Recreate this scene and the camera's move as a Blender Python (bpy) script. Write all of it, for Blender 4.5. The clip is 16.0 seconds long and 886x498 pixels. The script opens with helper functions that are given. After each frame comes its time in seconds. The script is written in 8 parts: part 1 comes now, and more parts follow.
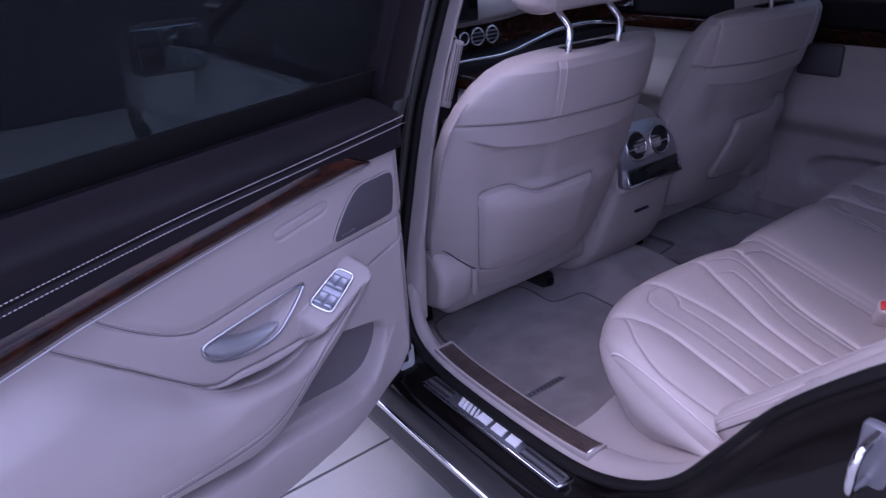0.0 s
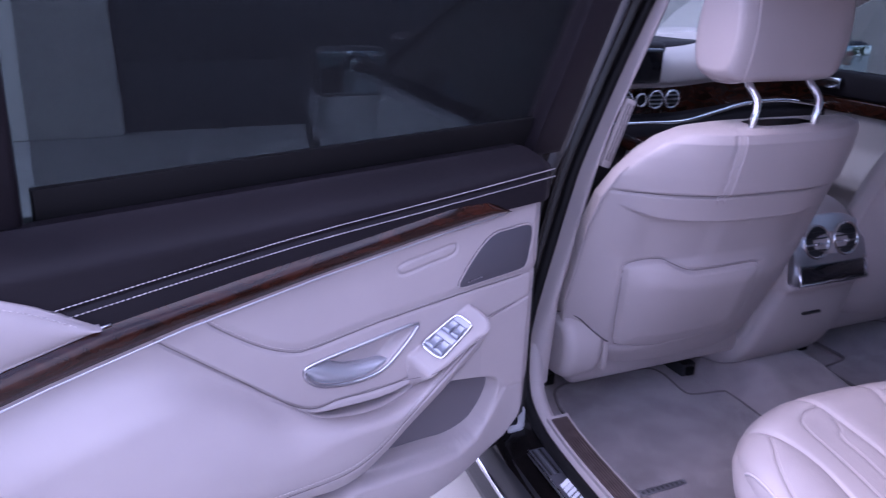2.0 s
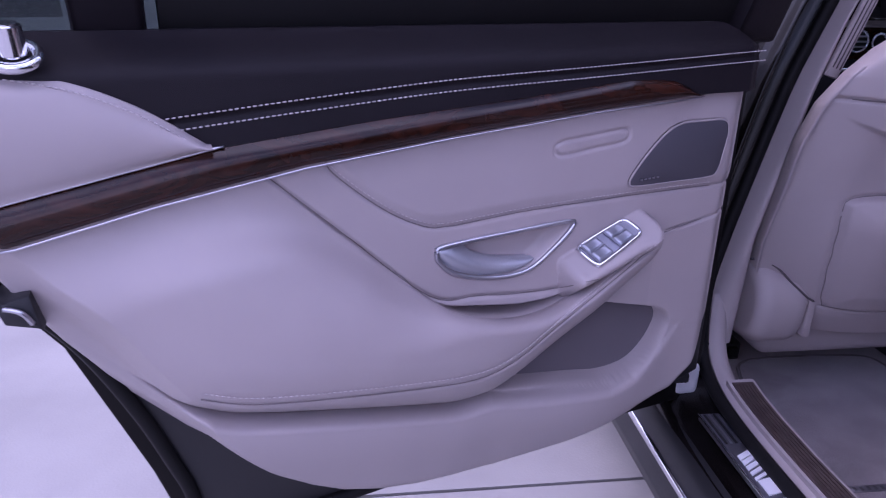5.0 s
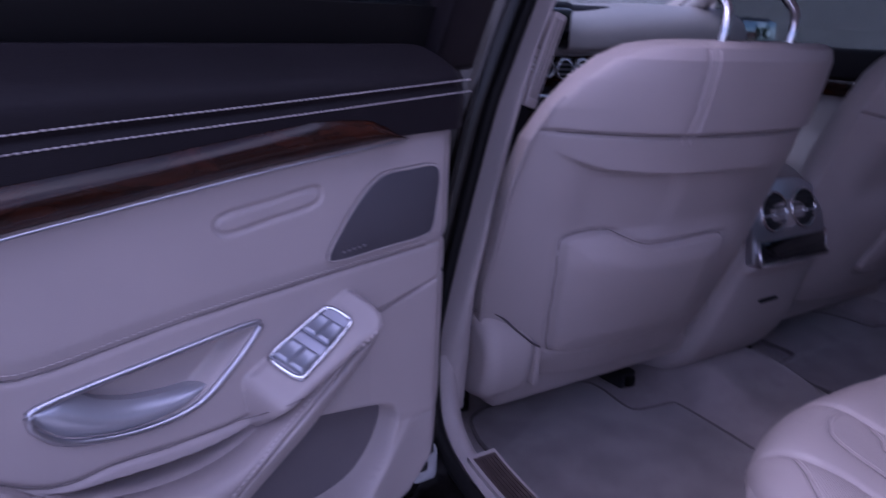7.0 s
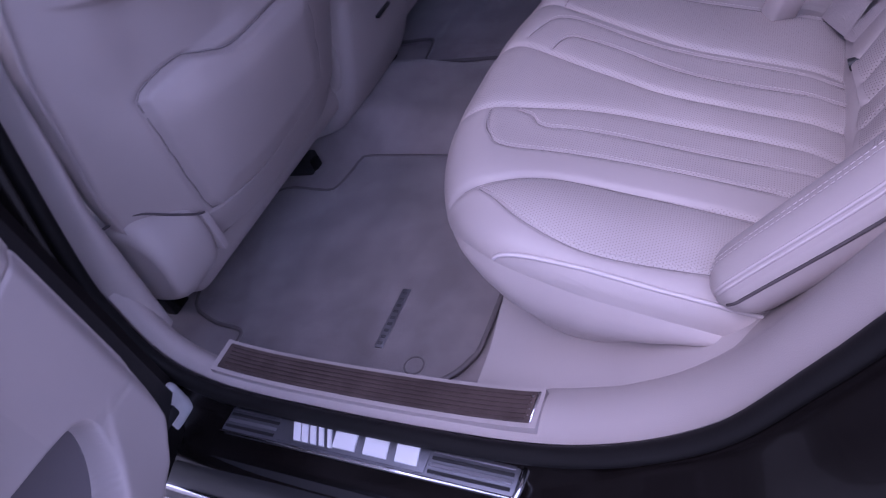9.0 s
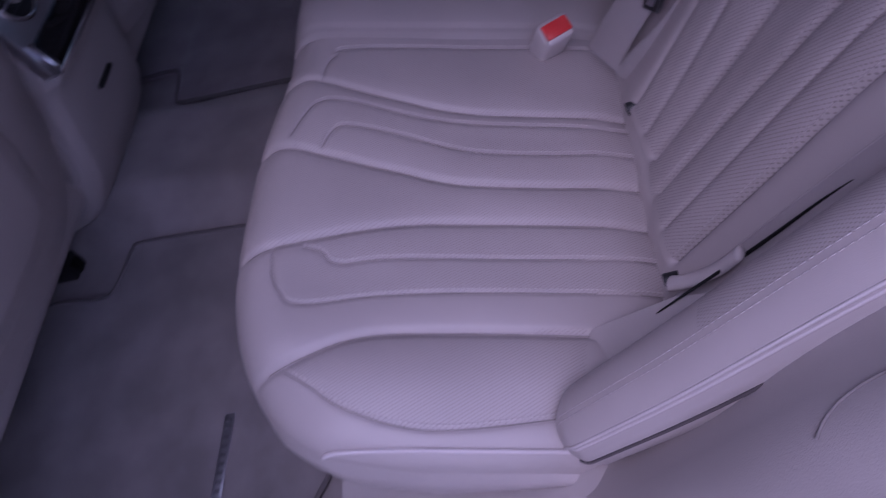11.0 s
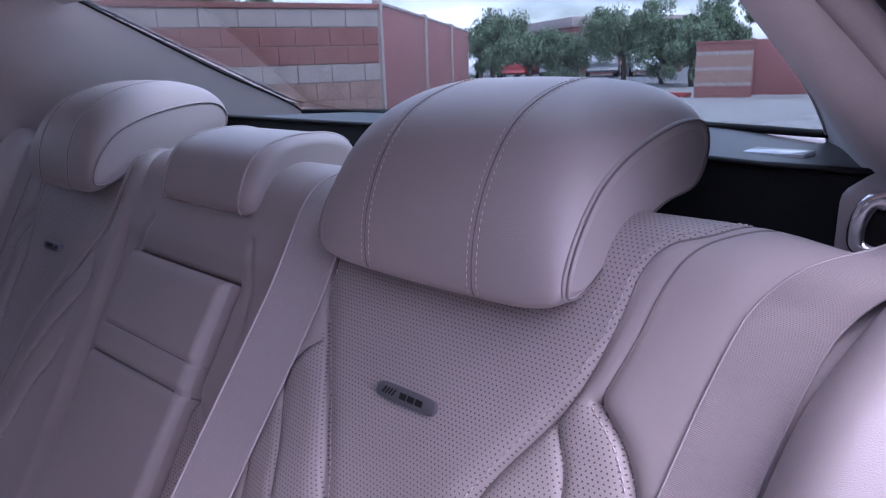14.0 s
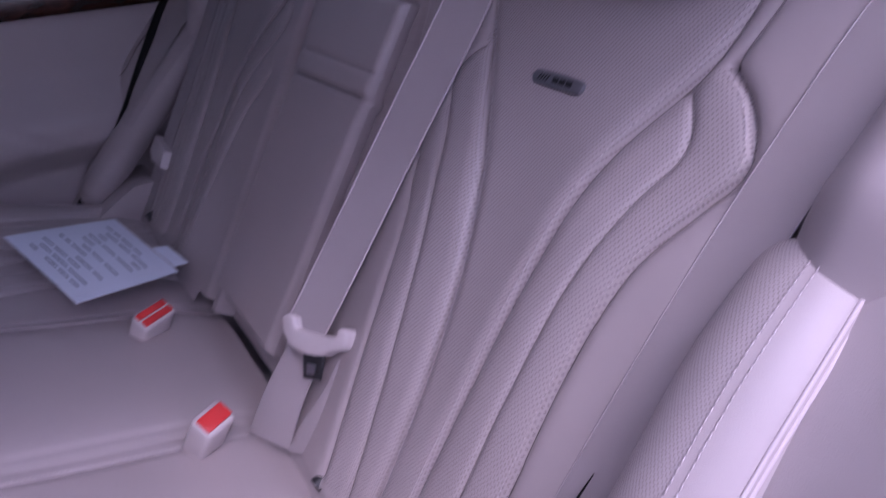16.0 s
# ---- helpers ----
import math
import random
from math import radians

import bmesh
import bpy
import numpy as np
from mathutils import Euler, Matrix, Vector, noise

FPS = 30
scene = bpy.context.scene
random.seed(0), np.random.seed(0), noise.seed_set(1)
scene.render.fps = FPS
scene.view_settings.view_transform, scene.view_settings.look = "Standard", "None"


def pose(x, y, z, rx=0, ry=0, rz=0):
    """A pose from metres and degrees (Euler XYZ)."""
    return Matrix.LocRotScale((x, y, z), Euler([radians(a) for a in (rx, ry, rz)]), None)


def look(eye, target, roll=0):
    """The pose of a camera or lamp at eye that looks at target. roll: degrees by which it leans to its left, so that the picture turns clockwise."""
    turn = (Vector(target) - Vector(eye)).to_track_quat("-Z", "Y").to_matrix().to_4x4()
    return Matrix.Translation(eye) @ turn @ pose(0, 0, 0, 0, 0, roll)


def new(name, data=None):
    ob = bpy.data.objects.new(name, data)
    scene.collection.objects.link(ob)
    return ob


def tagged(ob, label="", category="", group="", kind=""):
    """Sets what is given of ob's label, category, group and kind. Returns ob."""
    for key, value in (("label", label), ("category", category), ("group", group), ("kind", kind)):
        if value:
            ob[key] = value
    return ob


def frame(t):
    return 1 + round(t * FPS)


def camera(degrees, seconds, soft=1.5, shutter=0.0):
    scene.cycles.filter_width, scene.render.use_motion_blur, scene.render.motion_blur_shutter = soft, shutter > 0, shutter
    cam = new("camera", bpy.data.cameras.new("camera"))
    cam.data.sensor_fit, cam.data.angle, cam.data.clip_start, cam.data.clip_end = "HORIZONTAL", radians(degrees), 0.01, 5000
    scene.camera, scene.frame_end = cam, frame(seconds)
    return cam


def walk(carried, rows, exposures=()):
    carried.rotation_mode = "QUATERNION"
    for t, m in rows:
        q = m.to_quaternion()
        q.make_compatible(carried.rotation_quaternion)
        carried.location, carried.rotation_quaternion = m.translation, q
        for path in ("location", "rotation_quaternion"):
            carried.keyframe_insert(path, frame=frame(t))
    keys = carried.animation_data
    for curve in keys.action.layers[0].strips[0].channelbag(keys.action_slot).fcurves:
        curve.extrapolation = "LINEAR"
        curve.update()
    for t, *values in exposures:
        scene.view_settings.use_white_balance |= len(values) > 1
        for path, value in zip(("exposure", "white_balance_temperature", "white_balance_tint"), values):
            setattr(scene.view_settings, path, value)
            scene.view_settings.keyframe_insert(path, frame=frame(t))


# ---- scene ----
cam = camera(65.78, 16.0, soft=1.1, shutter=0.4)
PATH = [
    (0, look((-1.5965, -1.2635, 1.3342), (-1.0735, -0.5273, 0.9047), -3.80)),
    (0.5, look((-1.6065, -1.2195, 1.3421), (-1.1069, -0.4585, 0.9283), -0.68)),
    (1, look((-1.6155, -1.2092, 1.3359), (-1.1477, -0.4203, 0.9376), 1.71)),
    (1.5, look((-1.5736, -1.2145, 1.3225), (-1.1288, -0.4032, 0.9431), 0.73)),
    (2, look((-1.5370, -1.2201, 1.3183), (-1.1859, -0.3578, 0.9535), 1.54)),
    (2.5, look((-1.5205, -1.2694, 1.3078), (-1.2916, -0.3695, 0.9365), 1.59)),
    (3, look((-1.5329, -1.3458, 1.2751), (-1.3752, -0.4392, 0.8836), 2.81)),
    (3.5, look((-1.5305, -1.3421, 1.2091), (-1.3996, -0.4268, 0.8280), 0.81)),
    (3.7, look((-1.5196, -1.3188, 1.1781), (-1.4246, -0.3948, 0.8077), -0.98)),
    (5.8, look((-1.4612, -1.0632, 1.0432), (-1.3054, -0.1414, 0.6882), 3.95)),
    (6, look((-1.4557, -1.0390, 1.0233), (-1.2396, -0.1160, 0.7050), 4.16)),
    (6.5, look((-1.4309, -0.9624, 1.0763), (-1.0576, -0.0878, 0.7669), 4.29)),
    (7, look((-1.3655, -0.8905, 1.0802), (-0.8673, -0.0832, 0.7637), 2.28)),
    (7.5, look((-1.3191, -0.8995, 1.0722), (-0.7562, -0.2096, 0.6171), -4.76)),
    (8, look((-1.2929, -0.8921, 1.0711), (-0.6869, -0.3125, 0.5262), -13.48)),
    (10.3, look((-1.0074, -0.7849, 1.1471), (-0.4581, -0.4700, 0.3732), -24.22)),
    (10.5, look((-0.9890, -0.8031, 1.1543), (-0.4418, -0.5146, 0.3686), -24.44)),
    (11, look((-0.9146, -0.8280, 1.1737), (-0.3610, -0.6266, 0.3656), -24.82)),
    (11.5, look((-0.8644, -0.8446, 1.1746), (-0.2891, -0.8436, 0.3567), -20.16)),
    (12, look((-0.8272, -0.8660, 1.1874), (-0.2208, -1.0846, 0.4228), -13.76)),
    (12.5, look((-0.7923, -0.8846, 1.2245), (-0.1837, -1.2984, 0.5475), -10.13)),
    (13, look((-0.7801, -0.8786, 1.2463), (-0.1461, -1.4434, 0.7179), -7.30)),
    (13.5, look((-0.7660, -0.8415, 1.2301), (-0.1094, -1.4919, 0.8482), -3.92)),
    (14, look((-0.7546, -0.8254, 1.2022), (-0.0958, -1.5297, 0.9375), -1.73)),
    (14.5, look((-0.7633, -0.8134, 1.1799), (-0.1089, -1.5274, 0.9312), -0.60)),
    (15, look((-0.7860, -0.7961, 1.1530), (-0.1056, -1.4613, 0.8456), -0.44)),
    (15.5, look((-0.8135, -0.7792, 1.1379), (-0.1012, -1.3663, 0.7534), -1.58)),
    (16, look((-0.8517, -0.7566, 1.1127), (-0.1013, -1.2099, 0.6318), -3.51)),
]
# ---- end of path ----
walk(cam, PATH, exposures=[
    (0.0, 0.38, 5280, 42), (0.5, 1.10, 5350, 42), (3.0, 0.95, 5300, 44), (3.7, 0.68, 5480, 47), (5.8, 0.36, 5320, 49), (6.5, 0.16, 5250, 48), (7.0, 0.02, 5250, 49), (7.5, 0.36, 5200, 47), (8.2, 0.50, 5230, 48), (10.3, 0.20, 5150, 49),
    (11.0, -0.22, 5220, 50), (11.5, 0.05, 5280, 48), (12.0, 0.00, 5400, 48), (12.5, 0.02, 5500, 50), (13.0, 0.27, 5550, 47), (13.5, 0.82, 5580, 42), (14.0, 1.17, 5580, 37), (14.8, 1.12, 5620, 41), (15.5, 1.16, 5580, 46), (16.0, 0.84, 5520, 48)])

# ---------------------------------------------------------------- world, sun
world = bpy.data.worlds.new("sky")
scene.world = world
world.use_nodes = True
wn = world.node_tree.nodes
wl = world.node_tree.links
sky = wn.new("ShaderNodeTexSky")
sky.sky_type = "NISHITA"
sky.sun_disc = False
sky.sun_elevation = radians(60)
sky.sun_rotation = radians(-86)
sky.air_density, sky.dust_density, sky.ozone_density = 1.0, 2.5, 1.0
wn["Background"].inputs["Strength"].default_value = 0.15
wcoord = wn.new("ShaderNodeTexCoord")
wmap = wn.new("ShaderNodeMapping")
wmap.inputs["Scale"].default_value = (1.0, 1.0, 2.6)
wnoise = wn.new("ShaderNodeTexNoise")
wnoise.inputs["Scale"].default_value = 3.2
wnoise.inputs["Detail"].default_value = 7.0
wramp = wn.new("ShaderNodeValToRGB")
wramp.color_ramp.elements[0].position, wramp.color_ramp.elements[1].position = 0.44, 0.62
wmix = wn.new("ShaderNodeMix")
wmix.data_type = "RGBA"
wmix.inputs[7].default_value = (9.0, 9.2, 9.6, 1)
wl.new(wcoord.outputs["Generated"], wmap.inputs["Vector"])
wl.new(wmap.outputs["Vector"], wnoise.inputs["Vector"])
wl.new(wnoise.outputs["Fac"], wramp.inputs["Fac"])
wl.new(wramp.outputs["Color"], wmix.inputs[0])
wl.new(sky.outputs["Color"], wmix.inputs[6])
# an overcast sky: brighter overhead than at the horizon
wsep = wn.new("ShaderNodeSeparateXYZ")
wgrad = wn.new("ShaderNodeMapRange")
wgrad.inputs["To Min"].default_value, wgrad.inputs["To Max"].default_value = 1.05, 1.60
wmul = wn.new("ShaderNodeMix")
wmul.data_type, wmul.blend_type = "RGBA", "MULTIPLY"
wmul.inputs[0].default_value = 1.0
wl.new(wcoord.outputs["Generated"], wsep.inputs[0])
wl.new(wsep.outputs["Z"], wgrad.inputs["Value"])
wl.new(wmix.outputs[2], wmul.inputs[6])
wl.new(wgrad.outputs["Result"], wmul.inputs[7])
wl.new(wmul.outputs[2], wn["Background"].inputs["Color"])

sun_data = bpy.data.lights.new("sun", "SUN")
sun_data.energy, sun_data.angle, sun_data.color = 0.7, radians(30), (1.0, 0.95, 0.88)
sun = new("sun", sun_data)
sun.matrix_world = look((0, 0, 0), (0.50, -0.05, -0.86))


# ---------------------------------------------------------------- materials
def material(name, color, rough=0.5, metal=0.0, grain=0.0, grain_scale=300.0, stain=0.06, stain_scale=6.0,
             coat=0.0, sheen=0.0, color2=None, specular=0.5, kind="noise", rough_var=0.0):
    m = bpy.data.materials.new(name)
    m.use_nodes = True
    n, l = m.node_tree.nodes, m.node_tree.links
    b = n["Principled BSDF"]
    b.inputs["Roughness"].default_value = rough
    b.inputs["Metallic"].default_value = metal
    b.inputs["Specular IOR Level"].default_value = specular
    b.inputs["Coat Weight"].default_value = coat
    b.inputs["Coat Roughness"].default_value = 0.04
    b.inputs["Sheen Weight"].default_value = sheen
    b.inputs["Sheen Roughness"].default_value = 0.4
    tc = n.new("ShaderNodeTexCoord")
    big = n.new("ShaderNodeTexNoise")
    big.inputs["Scale"].default_value = stain_scale
    big.inputs["Detail"].default_value = 5.0
    l.new(tc.outputs["Object"], big.inputs["Vector"])
    ramp = n.new("ShaderNodeValToRGB")
    c2 = color2 or tuple(c * (1 - 2 * stain) for c in color)
    ramp.color_ramp.elements[0].position, ramp.color_ramp.elements[1].position = 0.36, 0.64
    ramp.color_ramp.elements[0].color = (*c2, 1)
    ramp.color_ramp.elements[1].color = (*color, 1)
    l.new(big.outputs["Fac"], ramp.inputs["Fac"])
    l.new(ramp.outputs["Color"], b.inputs["Base Color"])
    if rough_var:
        mr = n.new("ShaderNodeMapRange")
        mr.inputs["To Min"].default_value, mr.inputs["To Max"].default_value = rough - rough_var, rough + rough_var
        l.new(big.outputs["Fac"], mr.inputs["Value"])
        l.new(mr.outputs["Result"], b.inputs["Roughness"])
    if grain:
        if kind == "cell":
            fine = n.new("ShaderNodeTexVoronoi")
            fine.feature = "DISTANCE_TO_EDGE"
            out = "Distance"
        else:
            fine = n.new("ShaderNodeTexNoise")
            fine.inputs["Detail"].default_value = 3.0
            out = "Fac"
        fine.inputs["Scale"].default_value = grain_scale
        l.new(tc.outputs["Object"], fine.inputs["Vector"])
        bump = n.new("ShaderNodeBump")
        bump.inputs["Strength"].default_value = grain
        bump.inputs["Distance"].default_value = 0.001
        l.new(fine.outputs[out], bump.inputs["Height"])
        l.new(bump.outputs["Normal"], b.inputs["Normal"])
    return m


def holes(m, pitch, radius, dark, slant=0.5):
    """Rows of punched holes over the UV map, which is in metres."""
    n, l = m.node_tree.nodes, m.node_tree.links
    b = n["Principled BSDF"]
    uv = n.new("ShaderNodeUVMap")
    sep = n.new("ShaderNodeSeparateXYZ")
    l.new(uv.outputs["UV"], sep.inputs[0])

    def op(kind, a, c=None):
        q = n.new("ShaderNodeMath")
        q.operation = kind
        for i, v in enumerate((a, c)):
            if v is None:
                continue
            if isinstance(v, (int, float)):
                q.inputs[i].default_value = v
            else:
                l.new(v, q.inputs[i])
        return q.outputs[0]
    ys = op("DIVIDE", sep.outputs[1], pitch * 0.87)
    row = op("FLOOR", ys)
    xs = op("ADD", op("DIVIDE", sep.outputs[0], pitch), op("MULTIPLY", row, slant))
    fx = op("SUBTRACT", op("FRACT", xs), 0.5)
    fy = op("MULTIPLY", op("SUBTRACT", op("FRACT", ys), 0.5), 0.87)
    d = op("SQRT", op("ADD", op("MULTIPLY", fx, fx), op("MULTIPLY", fy, fy)))
    mask = n.new("ShaderNodeMapRange")
    mask.inputs["From Min"].default_value = radius * 0.75
    mask.inputs["From Max"].default_value = radius * 1.25
    l.new(d, mask.inputs["Value"])
    old = b.inputs["Base Color"].links[0].from_socket
    mix = n.new("ShaderNodeMix")
    mix.data_type = "RGBA"
    mix.inputs[6].default_value = (*dark, 1)
    l.new(mask.outputs["Result"], mix.inputs[0])
    l.new(old, mix.inputs[7])
    l.new(mix.outputs[2], b.inputs["Base Color"])
    return mask.outputs["Result"]


def clear(name, tint, sheen=0.03, rough=0.0):
    """A thin pane: tinted, with a mirror sheen that grows at a grazing view."""
    m = bpy.data.materials.new(name)
    m.use_nodes = True
    n, l = m.node_tree.nodes, m.node_tree.links
    n.remove(n["Principled BSDF"])
    t = n.new("ShaderNodeBsdfTransparent")
    t.inputs["Color"].default_value = (*tint, 1)
    g = n.new("ShaderNodeBsdfGlossy")
    g.inputs["Roughness"].default_value = rough
    lw = n.new("ShaderNodeLayerWeight")
    pw = n.new("ShaderNodeMath")
    pw.operation = "POWER"
    pw.inputs[1].default_value = 4.5
    l.new(lw.outputs["Facing"], pw.inputs[0])
    f = n.new("ShaderNodeMath")
    f.operation = "MULTIPLY_ADD"
    f.inputs[1].default_value, f.inputs[2].default_value = 0.8, sheen
    l.new(pw.outputs[0], f.inputs[0])
    mix = n.new("ShaderNodeMixShader")
    l.new(f.outputs[0], mix.inputs[0])
    l.new(t.outputs[0], mix.inputs[1])
    l.new(g.outputs[0], mix.inputs[2])
    l.new(mix.outputs[0], n["Material Output"].inputs["Surface"])
    return m


CREAM = (0.415, 0.362, 0.352)
leather = material("leather", CREAM, 0.43, grain=0.22, grain_scale=850, stain=0.02, stain_scale=9, specular=0.55, kind="cell", rough_var=0.05)
leather_perf = material("perforated_leather", CREAM, 0.47, grain=0.35, grain_scale=650, stain=0.02, stain_scale=9, specular=0.55, kind="cell")
holes(leather_perf, 0.0040, 0.17, (0.13, 0.108, 0.105))
leather_fine = material("fine_perforated_leather", CREAM, 0.48, grain=0.35, grain_scale=650, stain=0.02, stain_scale=9, specular=0.55, kind="cell")
holes(leather_fine, 0.0034, 0.17, (0.235, 0.20, 0.195))
leather_dim = material("shade_leather", CREAM, 0.45, grain=0.3, grain_scale=500, stain=0.03, stain_scale=7, kind="cell")
trim_mat = material("soft_trim", (0.405, 0.356, 0.346), 0.55, grain=0.3, grain_scale=900, stain=0.02, stain_scale=5)
dark_leather = material("dark_leather", (0.0115, 0.0085, 0.0115), 0.58, grain=0.5, grain_scale=700, stain=0.1, kind="cell", specular=0.25)
dark_plastic = material("dark_plastic", (0.018, 0.018, 0.02), 0.45, grain=0.2, grain_scale=900)
black_gloss = material("black_paint", (0.0050, 0.0038, 0.0036), 0.26, coat=0.15, stain=0.1, specular=0.28)
frame_black = material("frame_black", (0.0055, 0.0045, 0.0045), 0.5, stain=0.1, specular=0.2, grain=0.15, grain_scale=500)
# pale base colour stands in for bright ground mirrored in the front wing
wing_glare_paint = material("wing_glare_paint", (0.58, 0.59, 0.61), 0.20, metal=0.5, coat=1.0, stain=0.03)
rubber = material("rubber", (0.007, 0.0065, 0.007), 0.6, grain=0.2, grain_scale=400, specular=0.22)
chrome = material("chrome", (0.82, 0.82, 0.84), 0.13, metal=1.0, stain=0.03)
satin = material("satin_metal", (0.62, 0.62, 0.66), 0.3, metal=1.0, stain=0.05, grain=0.1, grain_scale=800)
zinc = material("bare_zinc", (0.74, 0.74, 0.77), 0.38, metal=0.35, stain=0.08, stain_scale=40)
badge_mat = material("badge_metal", (0.24, 0.24, 0.26), 0.36, metal=0.6, stain=0.05)
switch_mat = material("switch_silver", (0.40, 0.41, 0.45), 0.34, metal=0.6, stain=0.05)
lever_mat = material("dark_chrome", (0.52, 0.53, 0.57), 0.30, metal=0.6, stain=0.03)
emblem_grey = material("emblem_grey", (0.16, 0.16, 0.18), 0.4, metal=0.4, stain=0.03)
seam_mat = material("seam_thread", (0.22, 0.19, 0.185), 0.8, stain=0.05)
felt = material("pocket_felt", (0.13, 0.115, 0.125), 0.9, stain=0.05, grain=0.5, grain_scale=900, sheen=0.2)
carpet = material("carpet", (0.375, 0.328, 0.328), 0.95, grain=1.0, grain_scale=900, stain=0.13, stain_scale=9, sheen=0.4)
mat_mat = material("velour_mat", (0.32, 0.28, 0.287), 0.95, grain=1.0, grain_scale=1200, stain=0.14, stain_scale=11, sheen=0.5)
# binding colour darkened to carry the shadow line along the mat's edge too
binding = material("mat_binding", (0.19, 0.165, 0.168), 0.8, grain=0.4, grain_scale=800)
headliner = material("headliner", (0.72, 0.655, 0.64), 0.9, grain=0.4, grain_scale=700, stain=0.02, sheen=0.3)
webbing = material("belt_webbing", (0.41, 0.362, 0.358), 0.55, grain=0.4, grain_scale=900, stain=0.02)
wv = webbing.node_tree.nodes.new("ShaderNodeTexWave")
wv.bands_direction = "Y"
wv.inputs["Scale"].default_value = 260.0
wv.inputs["Distortion"].default_value = 0.4
wuv = webbing.node_tree.nodes.new("ShaderNodeTexCoord")
wbp = webbing.node_tree.nodes.new("ShaderNodeBump")
wbp.inputs["Strength"].default_value = 0.5
wbp.inputs["Distance"].default_value = 0.0008
webbing.node_tree.links.new(wuv.outputs["UV"], wv.inputs["Vector"])
webbing.node_tree.links.new(wv.outputs["Fac"], wbp.inputs["Height"])
webbing.node_tree.links.new(wbp.outputs["Normal"], webbing.node_tree.nodes["Principled BSDF"].inputs["Normal"])
white_plastic = material("pale_plastic", (0.56, 0.50, 0.485), 0.4, grain=0.1, grain_scale=900, stain=0.02)
red_plastic = material("red_plastic", (0.62, 0.035, 0.03), 0.35, stain=0.05)
thread = material("thread", (0.56, 0.50, 0.50), 0.7, stain=0.02)
paper = material("paper", (0.80, 0.85, 0.94), 0.8, stain=0.02, grain=0.1, grain_scale=60)
white_paint = material("white_paint", (0.75, 0.76, 0.78), 0.3, coat=0.8, stain=0.02)
ink = material("ink", (0.16, 0.18, 0.25), 0.8)
letter = material("silver_letter", (0.85, 0.85, 0.88), 0.4, stain=0.02)
scuff_wood = material("scuff_strip", (0.13, 0.095, 0.088), 0.38, metal=0.45, stain=0.15, stain_scale=30, grain=0.2)
plate_grey = material("plate_grey", (0.20, 0.20, 0.225), 0.35, metal=0.7, stain=0.06, stain_scale=20, grain=0.15)
plate_rib = material("plate_rib", (0.42, 0.42, 0.46), 0.3, metal=0.9, stain=0.05, grain=0.1)
dark_seam = material("dark_seam", (0.09, 0.075, 0.078), 0.8, stain=0.05)
speaker_mat = material("speaker_mesh", (0.10, 0.095, 0.11), 0.5, metal=0.3, stain=0.03)
holes(speaker_mat, 0.0030, 0.24, (0.012, 0.012, 0.014))
screen = material("black_glass", (0.008, 0.008, 0.010), 0.08, coat=0.6)
shelf_mat = material("shelf_cloth", (0.016, 0.017, 0.020), 0.8, grain=0.5, grain_scale=800, specular=0.3)
concrete = material("concrete", (0.305, 0.298, 0.29), 0.85, grain=0.8, grain_scale=140, stain=0.10, stain_scale=2.2)
stucco = material("stucco", (0.62, 0.58, 0.52), 0.9, grain=0.7, grain_scale=120, stain=0.05, stain_scale=0.8)
dark_door = material("dark_panel", (0.03, 0.03, 0.033), 0.5, stain=0.1)
cloth_mirror = material("mirror_glass", (0.75, 0.9, 0.92), 0.03, metal=1.0, stain=0.01)
glass_clear = clear("window_glass", (0.64, 0.71, 0.71))
glass_screen = clear("screen_glass", (0.70, 0.76, 0.76))
glass_dark = clear("tinted_glass", (0.33, 0.38, 0.39), 0.010)
glass_side = clear("side_glass", (0.36, 0.40, 0.40))

wood = bpy.data.materials.new("burl_wood")
wood.use_nodes = True
n, l = wood.node_tree.nodes, wood.node_tree.links
b = n["Principled BSDF"]
b.inputs["Roughness"].default_value = 0.22
b.inputs["Coat Weight"].default_value = 0.18
b.inputs["Coat Roughness"].default_value = 0.05
b.inputs["Specular IOR Level"].default_value = 0.3
tc = n.new("ShaderNodeTexCoord")
mp = n.new("ShaderNodeMapping")
mp.inputs["Scale"].default_value = (7, 7, 16)
nz = n.new("ShaderNodeTexNoise")
nz.inputs["Scale"].default_value = 2.2
nz.inputs["Detail"].default_value = 9
nz.inputs["Distortion"].default_value = 1.6
rp = n.new("ShaderNodeValToRGB")
rp.color_ramp.elements[0].position, rp.color_ramp.elements[1].position = 0.32, 0.72
rp.color_ramp.elements[0].color = (0.009, 0.0035, 0.0022, 1)
rp.color_ramp.elements[1].color = (0.046, 0.0125, 0.0062, 1)
l.new(tc.outputs["Object"], mp.inputs["Vector"])
l.new(mp.outputs["Vector"], nz.inputs["Vector"])
l.new(nz.outputs["Fac"], rp.inputs["Fac"])
l.new(rp.outputs["Color"], b.inputs["Base Color"])

# the sun blind of the door: a woven black mesh that lets part of the light through
blind_mat = bpy.data.materials.new("blind_mesh")
blind_mat.use_nodes = True
b = blind_mat.node_tree.nodes["Principled BSDF"]
b.inputs["Roughness"].default_value = 0.9
b.inputs["Specular IOR Level"].default_value = 0.1
rgb = blind_mat.node_tree.nodes.new("ShaderNodeRGB")
rgb.outputs[0].default_value = (0.02, 0.02, 0.022, 1)
blind_mat.node_tree.links.new(rgb.outputs[0], b.inputs["Base Color"])
n, l = blind_mat.node_tree.nodes, blind_mat.node_tree.links
weave = n.new("ShaderNodeTexNoise")
weave.inputs["Scale"].default_value = 9.0
cover = n.new("ShaderNodeMapRange")
